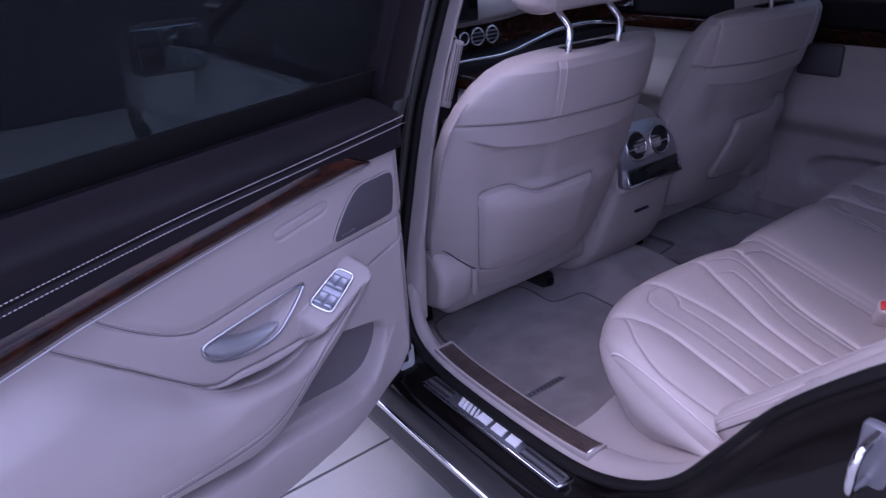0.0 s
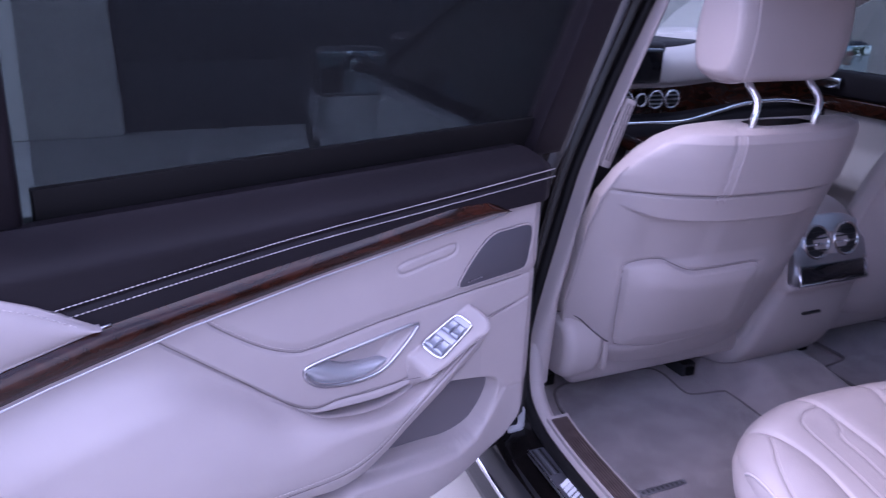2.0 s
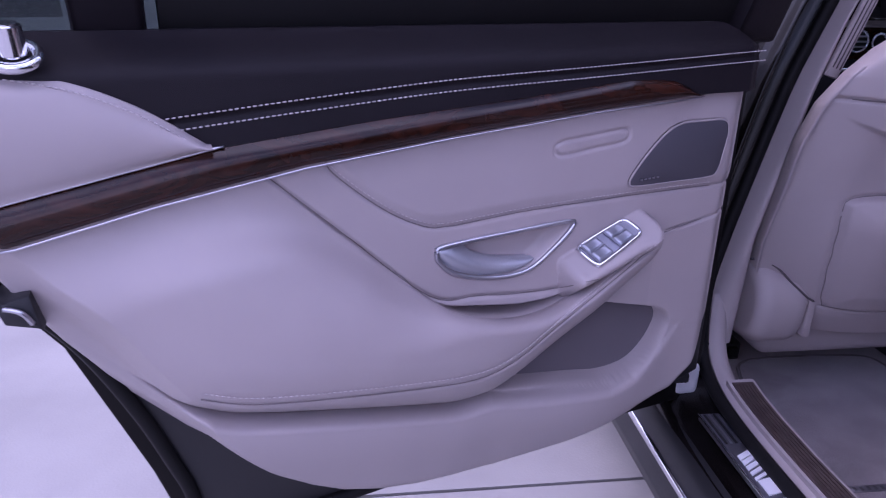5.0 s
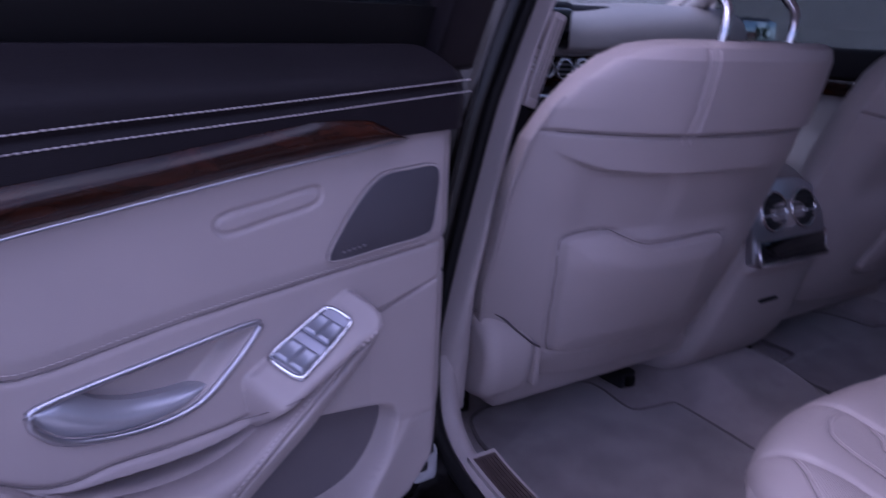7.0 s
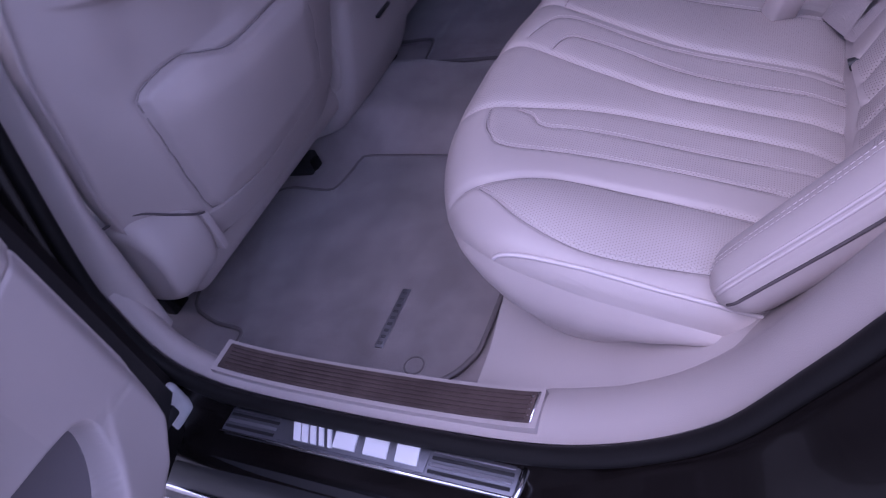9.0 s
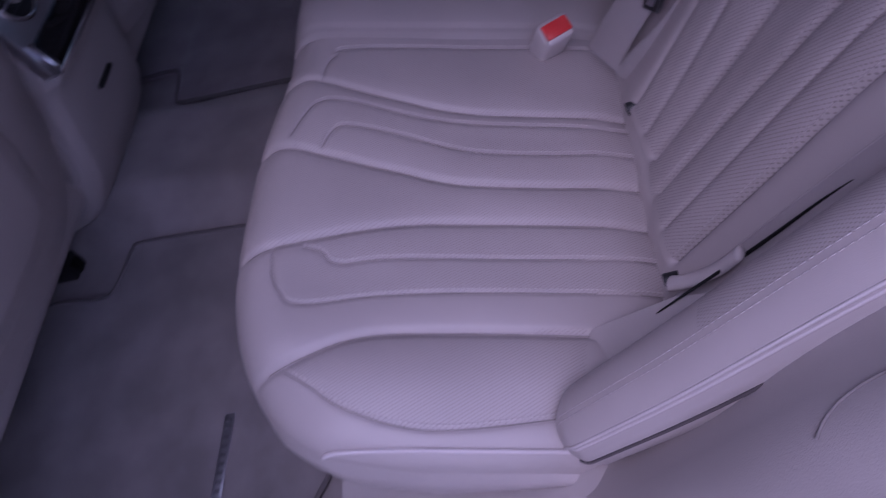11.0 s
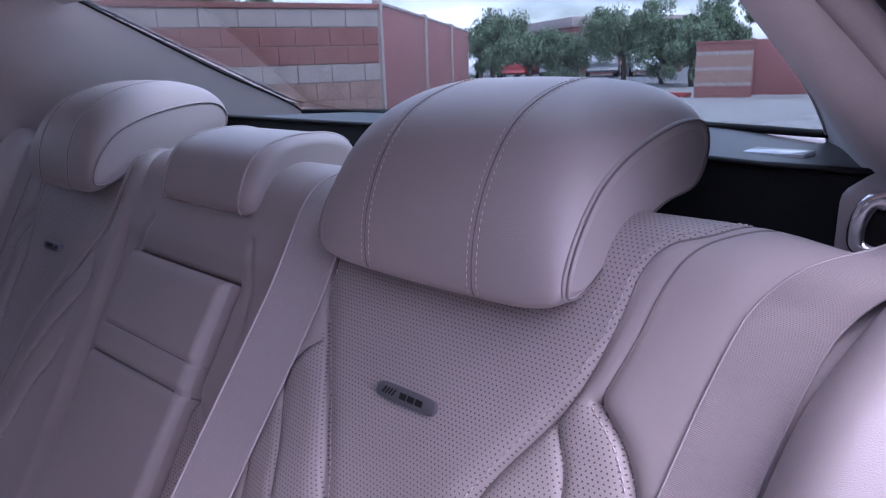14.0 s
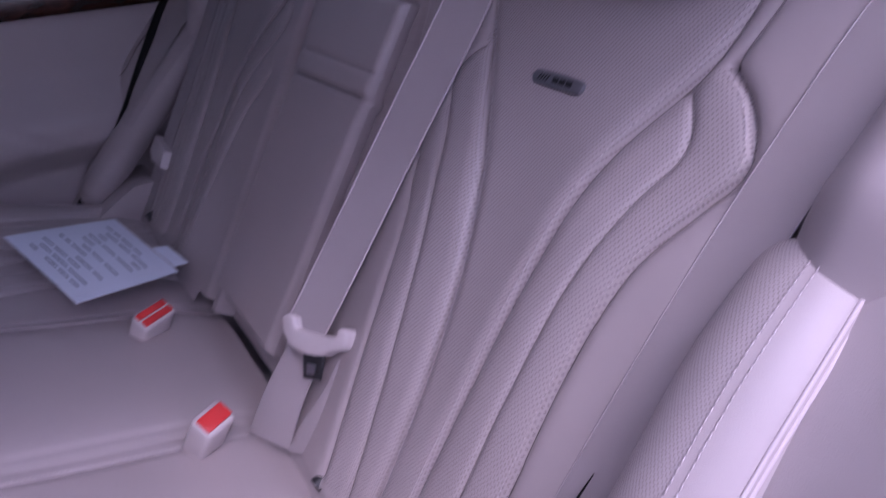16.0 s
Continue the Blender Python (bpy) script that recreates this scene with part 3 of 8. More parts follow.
depth -= 0.012 * (1 - step(u, 0.066, 0.10)) ** 2
pd = -signed(u, z, POD)
pod_n = (0.180 - 0.656 * (u - 0.29) - 1.548 * (z - LEAN * 0.147 - 0.758)) / (1 + 1.548 * LEAN) - 0.016 * (1 - round_off(pd, 0.014)) - 6.0 * np.maximum(-pd, 0)
depth = np.maximum(depth, np.where(pd > -0.02, pod_n, -1.0))
rise = LEAN * np.clip(depth - 0.147, 0, 0.09) * (in_arm | (pd > -0.012)) * (z > lip_at)
P = DA(u, z + rise, depth)
uvs = np.stack([u, z], -1)
cu, cz = (u[:-1, :-1] + u[1:, 1:]) / 2, (z[:-1, :-1] + z[1:, 1:]) / 2
arm_c = ~over_arm(cu, cz) & ~under_arm(cu, cz) & (cu > 0.194)
in_pod = signed(cu, cz, POD) < 0.003
in_pocket = (signed(cu, cz, POCKET) < -0.0085) & ~arm_c
sewn_at = np.interp(cu, ARM_SEWN[:, 0], ARM_SEWN[:, 1]) - 0.009
is_arm = (arm_c & (cz > sewn_at) | in_pod) & ~in_pocket
in_grip = (depth[:-1, :-1] < 0.094) & (dip[:-1, :-1] > 0.5) & ~is_arm
is_low = ((cz <= sewn_at) | under_arm(cu, cz) & (cu > 0.30)) & ~in_pocket & ~is_arm & ((cz < np.interp(cu, [0.066, 0.2], [0.585, 0.62])) | (cu > 0.20))
back_n = tuple(-INWARD * 0.02)
sheet("armrest", P, leather, door, "padded cream leather armrest", uvs, is_arm, back_n)
sheet("upper_panel", P, leather, door, "cream leather panel", uvs, ~is_arm & ~is_low & ~in_pocket & ~in_grip, back_n)
sheet("lower_panel", P, trim_mat, door, "cream moulded lower panel", uvs, is_low, back_n)
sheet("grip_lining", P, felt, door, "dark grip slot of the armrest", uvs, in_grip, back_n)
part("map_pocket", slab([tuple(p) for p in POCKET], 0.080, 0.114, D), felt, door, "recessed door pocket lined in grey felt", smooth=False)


def on_door(line, lift=0.0):
    """Places on the door trim's surface for a line of (u, z)."""
    out = []
    for a, c in line:
        i = int(np.clip((a - 0.066) / (1.083 - 0.066) * (na - 1), 0, na - 1))
        j = int(np.clip(np.searchsorted(z[i], c), 0, nb - 1))
        out.append(D(a, c + rise[i, j], depth[i, j] + lift))
    return np.array(out)


arm_line = ARM_SEWN[2:]
seam_line(on_door(SEAM_U[2:-2], 0.0004), door)
seam_line(on_door(SEAM_M, 0.0004), door)
seam_line(on_door(np.array([(0.196, 0.757), (0.12, 0.769), (0.075, 0.776)]), 0.0004), door)
seam_line(on_door(arm_line - np.array([0, 0.009]), 0.0004), door)
dashes(on_door(SEAM_U[2:-2] + np.array([0, 0.006]), 0.0006), 0.0042, 0.0022, 0.0007, "stitching", thread, door, "pale stitching beside the seam")
dashes(on_door(arm_line, 0.0008), 0.0042, 0.0022, 0.0008, "stitching", thread, door, "pale twin stitching under the armrest")

# wood strip, chrome line, dark upper trim
WT = np.array([(0.165, 0.958), (0.19, 0.972), (0.214, 0.981), (0.25, 0.984), (0.284, 0.985), (0.442, 0.971), (0.629, 0.956), (0.811, 0.937), (0.943, 0.911), (1.054, 0.889)])
WB = np.array([(0.165, 0.958), (0.335, 0.947), (0.538, 0.929), (0.716, 0.909), (0.875, 0.882), (1.015, 0.852), (1.054, 0.862)])
uu = np.linspace(0.166, 1.052, 160)[:, None] * np.ones((1, 15))
tt = np.linspace(0, 1, 15)[None, :] * np.ones((160, 1))
z0, z1 = np.interp(uu, WB[:, 0], WB[:, 1]) + 0.002, np.interp(uu, WT[:, 0], WT[:, 1])
sheet("wood_strip", DA(uu, z0 + (z1 - z0) * tt, 0.154 + 0.013 * np.sin(math.pi * (0.08 + 0.84 * tt))), wood, door, "glossy dark brown burl wood strip", None, None, back_n)
V, F = tube([D(a, np.interp(a, WB[:, 0], WB[:, 1]), 0.163) for a in np.linspace(0.166, 1.02, 60)], 0.0015, 6)
mesh_object("chrome_line", V, F, satin, door, "thin chrome line under the wood")
V, F = tube([D(a, np.interp(a, WT[:, 0], WT[:, 1]) + 0.001, 0.160) for a in np.linspace(0.80, 1.052, 30)], 0.0018, 6)
mesh_object("chrome_line", V, F, satin, door, "thin satin line over the wood")

uu = np.linspace(0.055, 1.20, 200)[:, None] * np.ones((1, 40))
tt = np.linspace(0, 1, 40)[None, :] * np.ones((200, 1))
z0 = np.where(uu < 0.166, 0.961, np.interp(uu, WT[:, 0], WT[:, 1]))
z1 = 1.053 - 0.03 * (1 - step(uu, 0.055, 0.11)) ** 2
zz = z0 + (z1 - z0) * tt
dd = 0.158 - 0.012 * (1 - step(uu, 0.055, 0.08)) - 0.055 * step(zz, 1.005, 1.06) ** 1.6
STITCH = [(0.86, 0.964), (0.713, 0.977), (0.539, 0.990), (0.340, 0.998), (0.057, 1.010)]
dd += groove(uu, zz, STITCH, 0.0035, 0.004)
sheet("upper_trim", DA(uu, zz, dd), dark_leather, door, "dark aubergine leather upper trim", None, None, back_n)
for off in (0.0065, -0.0065):
    line = [D(a, c + off, 0.1592 - 0.055 * float(step(np.array(c + off), 1.005, 1.06)) ** 1.6) for a, c in smooth_line(STITCH, 20)]
    dashes(line, 0.0042, 0.0020, 0.0010, "stitching", thread, door, "pale contrast stitching")

CURVE = smooth_line([(0.811, 0.938), (0.838, 0.958), (0.878, 0.985), (0.930, 1.009), (0.992, 1.022), (1.052, 1.027), (1.108, 1.027), (1.21, 1.030)], 6)
uu = np.linspace(0.813, 1.20, 90)[:, None] * np.ones((1, 30))
tt = np.linspace(0, 1, 30)[None, :] * np.ones((90, 1))
z0 = np.where(uu < 1.054, np.interp(uu, WT[:, 0], WT[:, 1]), 0.889 + (uu - 1.054) * 0.95) + 0.002
z1 = np.maximum(np.interp(uu, CURVE[:, 0], CURVE[:, 1]), z0 + 0.004)
zz = z0 + (z1 - z0) * tt
sheet("rear_panel", DA(uu, zz, 0.158 + 0.016 * np.sin(math.pi * np.clip(tt, 0.03, 0.97)) ** 0.5 - 0.05 * step(zz, 1.0, 1.06) - 0.02 * step(uu, 1.08, 1.20)), leather, door, "padded cream leather corner panel", None, None, back_n)
dashes([D(a, c - 0.006, 0.171 - 0.05 * float(step(np.array(c), 1.0, 1.06))) for a, c in CURVE[4:-4]], 0.004, 0.002, 0.0009, "stitching", thread, door)

# speaker, reflector slot, handle, switches
part("speaker_grille", slab([tuple(p) for p in SPEAKER], 0.140, 0.1515, D, 0.001), speaker_mat, door, "dark grey metal speaker grille")
me = door.children[-1].data
lay = me.uv_layers.new(name="UVMap")
for lp in me.loops:
    c = Vector(me.vertices[lp.vertex_index].co) - Vector(HINGE)
    lay.data[lp.index].uv = (c.dot(Vector(ALONG)), c.z)
V, F = tube([D(a, c, 0.1505) for a, c in SPEAKER], 0.0016, 6, True)
mesh_object("speaker_rim", V, F, trim_mat, door)
for i in range(5):
    a = 0.245 - i * 0.007
    part("maker_mark", box((-0.0020, -0.0006, -0.0010), (0.0020, 0.0006, 0.0010), 0), plate_rib, door, "small silver mark", matrix=Matrix.Translation(Vector(D(a, 0.8455 + 0.0004 * i, 0.1525))) @ Matrix.Rotation(math.atan2(ALONG[1], ALONG[0]), 4, "Z"))

V, F = tube([D(a, c, 0.147) for a, c in HANDLE], 0.0032, 8, True)
mesh_object("handle_rim", V, F, satin, door, "polished chrome rim of the handle recess")
LOW = smooth_line([(0.556, 0.779), (0.553, 0.770), (0.545, 0.757), (0.527, 0.744), (0.500, 0.735), (0.474, 0.731), (0.440, 0.731), (0.414, 0.738), (0.402, 0.746)], 6)
HIGH = smooth_line([(0.555, 0.781), (0.545, 0.786), (0.525, 0.787), (0.512, 0.780), (0.498, 0.769), (0.472, 0.758), (0.440, 0.752), (0.418, 0.750), (0.403, 0.748)], 6)
kq, G = len(LOW), np.zeros((len(LOW), 17, 3))
for i in range(kq):
    for j in range(17):
        q = j / 16
        a, c = LOW[i] * (1 - q) + HIGH[i] * q
        G[i, j] = D(a, c, 0.132 + 0.018 * math.sin(math.pi * (0.12 + 0.80 * q)) * math.sin(math.pi * (0.04 + 0.92 * i / (kq - 1))) ** 0.5)
sheet("door_handle", G, lever_mat, door, "curved chrome door pull", None, None, tuple(-INWARD * 0.02))

def podw(a, c, n):
    """On the face of the switch pod."""
    return D(a + 0.335 * n, c + 0.791 * n, pod_plane(a, c) + 0.511 * n)


pod = part("switch_bezel", slab([tuple(p) for p in smooth_line([(0.3435, 0.7550), (0.2655, 0.7885), (0.2535, 0.7755), (0.3290, 0.7380)], 1, True)], -0.004, 0.0022, podw, 0.001), satin, door, "satin bezel under the window switches")
C4 = [np.array(p) for p in ((0.3435, 0.7550), (0.2655, 0.7885), (0.2535, 0.7755), (0.3290, 0.7380))]


def on_pod(a, c):
    p = (1 - a) * (1 - c) * C4[0] + a * (1 - c) * C4[1] + a * c * C4[2] + (1 - a) * c * C4[3]
    return tuple(p)


def plate4(a0, a1, c0, c1):
    return [on_pod(a0, c0), on_pod(a1, c0), on_pod(a1, c1), on_pod(a0, c1)]


ring = smooth_line([on_pod(*p) for p in ((0.0, 0.26), (0.035, 0.07), (0.13, 0.0), (0.87, 0.0), (0.965, 0.07), (1, 0.26), (1, 0.74), (0.965, 0.93), (0.87, 1), (0.13, 1), (0.035, 0.93), (0, 0.74))], 3, True)
V, F = tube([podw(a, c, 0.0030) for a, c in ring], 0.0028, 8, True)
mesh_object("switch_frame", V, F, chrome, pod, "chrome frame round the switches")
part("switch_tray", slab(plate4(0.03, 0.97, 0.03, 0.97), -0.002, 0.0030, podw), plate_rib, pod, "grey metal tray under the switches", smooth=False)
for a0 in (0.06, 0.53):
    for w0 in (0.07, 0.51):
        G = np.zeros((13, 9, 3))
        for i in range(13):
            for j in range(9):
                q, w = i / 12, j / 8
                rim = 0.0030 * (1 - round_off(np.array(min(q, 1 - q, w, 1 - w)), 0.12))
                G[i, j] = podw(*on_pod(a0 + 0.31 * q, w0 + 0.42 * w), 0.0070 + 0.0060 * (1 - q) ** 2 + 0.0030 * q ** 4 - float(rim))
        sheet("window_switch", G, switch_mat, pod, "silver rocker switch", skirt=tuple(-(ALONG * 0.335 + INWARD * 0.511 + np.array([0, 0, 0.791])) * 0.006))

# lock knob
knob = part("lock_knob", bmesh.new(), chrome, door, "chrome lock knob on a round base")
bm = bmesh.new()
bmesh.ops.create_cone(bm, cap_ends=True, segments=28, radius1=0.0135, radius2=0.0115, depth=0.030, matrix=Matrix.Translation(Vector(D(0.974, 1.050, 0.156))) @ Matrix.Rotation(radians(-12), 4, Vector(ALONG)))
bmesh.ops.bevel(bm, geom=[e for e in bm.edges if len(e.link_faces) == 2 and e.calc_face_angle() > 1], offset=0.0025, segments=3, affect="EDGES")
bm.to_mesh(knob.data)
bm.free()
knob.data.polygons.foreach_set("use_smooth", np.ones(len(knob.data.polygons), dtype=bool))
knob.data.set_sharp_from_angle(angle=radians(40))
ringp = [D(0.974 + 0.021 * math.cos(w), 1.036 + 0.010 * math.sin(w), 0.158 - 0.012 * math.sin(w)) for w in np.linspace(0, 2 * math.pi, 32, endpoint=False)]
V, F = tube(ringp, 0.0055, 8, True)
mesh_object("knob_ring", V, F, chrome, knob)

# latch on the rear edge
latch = part("latch", slab([(1.000, 0.755), (1.034, 0.766), (1.041, 0.790), (1.006, 0.798)], 0.07, 0.145, D, 0.006), dark_plastic, door, "black latch at the door's edge")
V, F = tube(smooth_line([D(1.008, 0.766, 0.146), D(1.016, 0.782, 0.150), D(1.031, 0.787, 0.146)], 5), 0.003, 6)
mesh_object("latch_claw", V, F, satin, latch)

# window frame, glass and blind
part("frame_front", slab([(-0.03, 1.02), (0.055, 1.02), (0.052, 1.46), (-0.02, 1.46)], -0.02, 0.045, W, 0.012), dark_leather, door, "dark trimmed front upright of the window frame")
part("frame_divider", slab([(0.928, 1.005), (0.858, 1.005), (0.856, 1.46), (0.930, 1.46)], -0.02, 0.040, W, 0.010), dark_leather, door, "dark trimmed upright between the panes")
part("frame_rear", slab([(1.16, 1.02), (1.30, 1.02), (1.10, 1.46), (1.02, 1.46)], -0.03, 0.03, W, 0.010), dark_leather, door)
part("frame_top", slab([(-0.03, 1.44), (1.12, 1.44), (1.10, 1.50), (-0.02, 1.50)], -0.03, 0.045, W, 0.010), dark_leather, door)
g = part("window_pane", slab([(0.03, 1.00), (0.88, 1.00), (0.88, 1.46), (0.03, 1.46)], -0.004, 0.0, W), glass_dark, door, "dark tinted door glass", smooth=False)
g.visible_shadow = False
g = part("window_pane", slab([(0.92, 1.00), (1.24, 1.00), (1.10, 1.46), (0.92, 1.46)], -0.004, 0.0, W), glass_dark, door, "dark tinted quarter glass", smooth=False)
g.visible_shadow = False
for nm, ol in (("sun_blind", [(0.058, 1.085), (0.840, 1.085), (0.840, 1.45), (0.058, 1.45)]), ("quarter_blind", [(0.934, 1.065), (1.20, 1.065), (1.09, 1.45), (0.934, 1.45)])):
    bl = part(nm, slab(ol, 0.012, 0.0135, W), blind_mat, door, "black mesh sun blind drawn up inside the glass", smooth=False)
    lay = bl.data.uv_layers.new(name="UVMap")
    for lp in bl.data.loops:
        c = Vector(bl.data.vertices[lp.vertex_index].co) - Vector(HINGE)
        lay.data[lp.index].uv = (c.dot(Vector(ALONG)), c.z)
part("blind_bar", slab([(0.056, 1.01), (0.846, 1.01), (0.846, 1.092), (0.056, 1.096)], 0.009, 0.022, W, 0.004), rubber, door, "black bar at the foot of the blind")
V, F = tube([W(0.005, 1.0, -0.02), W(0.0, 1.2, -0.02), W(0.004, 1.46, -0.02)], 0.004, 6)
mesh_object("chrome_edge", V, F, chrome, door, "bright edge of the window frame")

# ---------------------------------------------------------------- car body round the opening
body = thing("car_body", (0, 0, 0.2), "gloss black car body round the open rear doorway", "car body", kind="structure")


def seal_x(z, y=0.0):
    """How far out the doorway lies: it leans in towards the roof, at the centre pillar from low down."""
    front = float(np.interp(z, [0.40, 0.45, 0.58, 0.956, 1.265, 1.42], [-0.845, -0.836, -0.813, -0.720, -0.608, -0.555]))
    rear = float(np.interp(z, [0.40, 0.90, 1.0, 1.2, 1.42], [-0.845, -0.840, -0.815, -0.690, -0.555]))
    return front + (rear - front) * float(step(np.array(-y), 0.15, 0.60))


OPEN = smooth_line([(-0.14, 1.40), (-0.03, 1.34), (0.0, 1.2), (0.01, 1.0), (0.012, 0.8), (0.005, 0.6), (-0.02, 0.50), (-0.07, 0.43), (-0.18, 0.397), (-0.38, 0.39),
                    (-0.58, 0.402), (-0.70, 0.440), (-0.80, 0.515), (-0.875, 0.63), (-0.94, 0.74), (-1.03, 0.845), (-1.14, 0.95), (-1.25, 1.035),
                    (-1.325, 1.10), (-1.28, 1.18), (-1.14, 1.275), (-0.88, 1.37), (-0.5, 1.41)], 6, True)
TAN = np.roll(OPEN, -1, 0) - np.roll(OPEN, 1, 0)
TAN /= np.linalg.norm(TAN, axis=1)[:, None]
OUT = np.stack([TAN[:, 1], -TAN[:, 0]], -1)
if ((OPEN - OPEN.mean(0)) * OUT).sum() < 0:
    OUT = -OUT


def around(section, s=1, keep=None):
    """A band round the doorway; section: (x shift outwards, shift away from the doorway's middle)."""
    G = np.zeros((len(OPEN) + 1, len(section), 3))
    for i in range(len(OPEN) + 1):
        k = i % len(OPEN)
        sunk = 0.022 * (1 - float(step(np.array(OPEN[k][1]), 0.40, 0.46)))
        for j, (dx, o) in enumerate(section):
            o = o + sunk * float(step(np.array(dx), 0.006, 0.020)) * (1 - float(step(np.array(dx), 0.074, 0.090)))
            y, zc = OPEN[k] + OUT[k] * o
            G[i, j] = (seal_x(OPEN[k][1], OPEN[k][0]) - dx, y, zc)
    return G


for s, nm in ((1, "doorway"), (-1, "doorway")):
    G = around([(0.004, 0.0), (0.018, 0.006), (0.028, 0.004), (0.034, 0.012), (0.060, 0.018), (0.075, 0.032), (0.092, 0.040), (0.098, 0.060), (0.104, 0.10)], s)
    sheet("door_jamb", G, black_gloss, body, "gloss black painted door jamb", s=s)
    pts = np.array([(seal_x(c, a) - 0.010, a, c) for a, c in OPEN + OUT * 0.002])
    V, F = tube(pts, 0.0115, 10, True)
    mesh_object("door_seal", flip(V, s), turn_faces(F, s), rubber, body, "black rubber seal round the doorway")

trim = thing("sill_trim", (-0.78, -0.3, 0.4), "cream moulded trim along the sill and round the doorway", "interior trim", kind="structure")
for s in (1, -1):
    G = np.zeros((len(OPEN) + 1, 9, 3))
    for i in range(len(OPEN) + 1):
        k = i % len(OPEN)
        y, zc = OPEN[k]
        low = 1 - float(step(np.array(zc), 0.42, 0.55))
        low *= 1 - float(step(np.array(-y), 0.57, 0.66))
        rear = float(step(np.array(-y), 0.50, 0.62)) * (1 - float(step(np.array(zc), 1.0, 1.15)))
        width = 0.050 + 0.075 * rear + 0.02 * (1 - float(step(np.array(zc), 0.9, 1.1)))
        for j in range(9):
            q = j / 8
            dx = -0.004 - width * q
            o = 0.012 * math.sin(math.pi * min(q * 1.6, 1.0)) * -1 + 0.03 * q * q + (0.11 * low * float(step(np.array(q), 0.55, 1.0)))
            yy, zz2 = OPEN[k] + OUT[k] * o
            G[i, j] = (seal_x(zc, y) - dx, yy, zz2)
    at_pillar = np.array([OPEN[i][0] > -0.06 and 0.55 < OPEN[i][1] < 1.33 for i in range(len(OPEN))])
    sheet("trim_band", G, trim_mat, trim, "cream plastic trim band", keep=~at_pillar[:, None] & np.ones((1, 8), bool), s=s)
    seam_line(smooth_line([(-0.7920, -0.9385, 0.7532), (-0.7820, -0.9456, 0.7605), (-0.7732, -0.9581, 0.7705), (-0.7690, -0.9750, 0.7880), (-0.7704, -1.0006, 0.8183), (-0.7680, -1.0268, 0.8449)], 5), trim, s, 0.0011)

# scuff strips
sc = thing("inner_scuff_strip", (-0.80, -0.36, 0.405), "dark wood-look scuff strip set in the cream sill trim", "scuff strip")


def sill_top(y):
    """Height of the sill trim's crown along the doorway's foot."""
    foot = OPEN[(OPEN[:, 1] < 0.47) & (OPEN[:, 0] < 0.0)]
    order = np.argsort(foot[:, 0])
    return np.interp(y, foot[order, 0], foot[order, 1]) + 0.0145


def sill_strip(x0, x1, y0, y1, lift, steps=40, thick=0.01):
    ys, xs = np.meshgrid(np.linspace(y0, y1, steps), np.linspace(x0, x1, 4), indexing="ij")
    return np.stack([xs, ys, sill_top(ys) + lift], -1)[:, ::-1], (0, 0, -thick)


g, sk = sill_strip(-0.826, -0.786, -0.60, -0.135, 0.0035)
sheet("strip", g, scuff_wood, sc, "dark ribbed strip", skirt=sk, smooth=False)
g, sk = sill_strip(-0.832, -0.780, -0.608, -0.126, 0.0012, thick=0.02)
sheet("rim", g, trim_mat, sc, skirt=sk)
for i in range(6):
    g, sk = sill_strip(-0.822 + i * 0.0060, -0.8190 + i * 0.0060, -0.593, -0.142, 0.0050, thick=0.003)
    sheet("rib", g, scuff_wood, sc, skirt=sk, smooth=False)
for i in range(4):
    bm = bmesh.new()
    bmesh.ops.create_cone(bm, cap_ends=True, segments=10, radius1=0.0012, radius2=0.0010, depth=0.003, matrix=Matrix.Translation((-0.819 + 0.0085 * i, -0.596, float(sill_top(-0.596)) + 0.0045)))
    part("dot", bm, chrome, sc)
V, F = tube([(-0.826, -0.600, float(sill_top(-0.60)) + 0.003), (-0.786, -0.602, float(sill_top(-0.60)) + 0.003)], 0.002, 6)
mesh_object("end_bead", V, F, chrome, sc)

plate = thing("sill_plate", (-0.87, -0.38, 0.376), "brushed steel sill plate with a pale bar emblem", "sill plate")
part("plate", box((-0.897, -0.592, 0.366), (-0.846, -0.163, 0.3790), 0.003), plate_grey, plate, "brushed metal plate")
V, F = tube([(-0.8975, -0.592, 0.3785), (-0.8975, -0.163, 0.3785)], 0.0022, 6)
mesh_object("bright_edge", V, F, chrome, plate, "bright outer edge")
V, F = tube(smooth_line([(-0.897, -0.593, 0.378), (-0.885, -0.597, 0.3795), (-0.858, -0.597, 0.3795), (-0.846, -0.593, 0.378)], 4), 0.0035, 8)
mesh_object("end_cap", V, F, chrome, plate, "chrome end cap")
part("inlay", box((-0.893, -0.478, 0.3780), (-0.850, -0.255, 0.3802), 0.001), plate_grey, plate, "grey inlay")
for i in range(5):
    for y0, y1 in ((-0.586, -0.482), (-0.251, -0.168)):
        part("rib", box((-0.891 + i * 0.0088, y0, 0.3785), (-0.8865 + i * 0.0088, y1, 0.3806), 0.0006, 1), plate_rib if i % 2 else dark_plastic, plate)
# the emblem: slanted bars and three plain blocks
for i in range(5):
    y = -0.272 - i * 0.0135
    w = 0.0115 - i * 0.0013
    part("emblem_bar", slab([(-0.889, y - 0.014), (-0.889, y - 0.014 - w), (-0.855, y - w + 0.004), (-0.855, y + 0.004)], 0.3800, 0.3826, lambda a, c, d: (a, c, d)), letter, plate, "pale emblem bar", smooth=False)
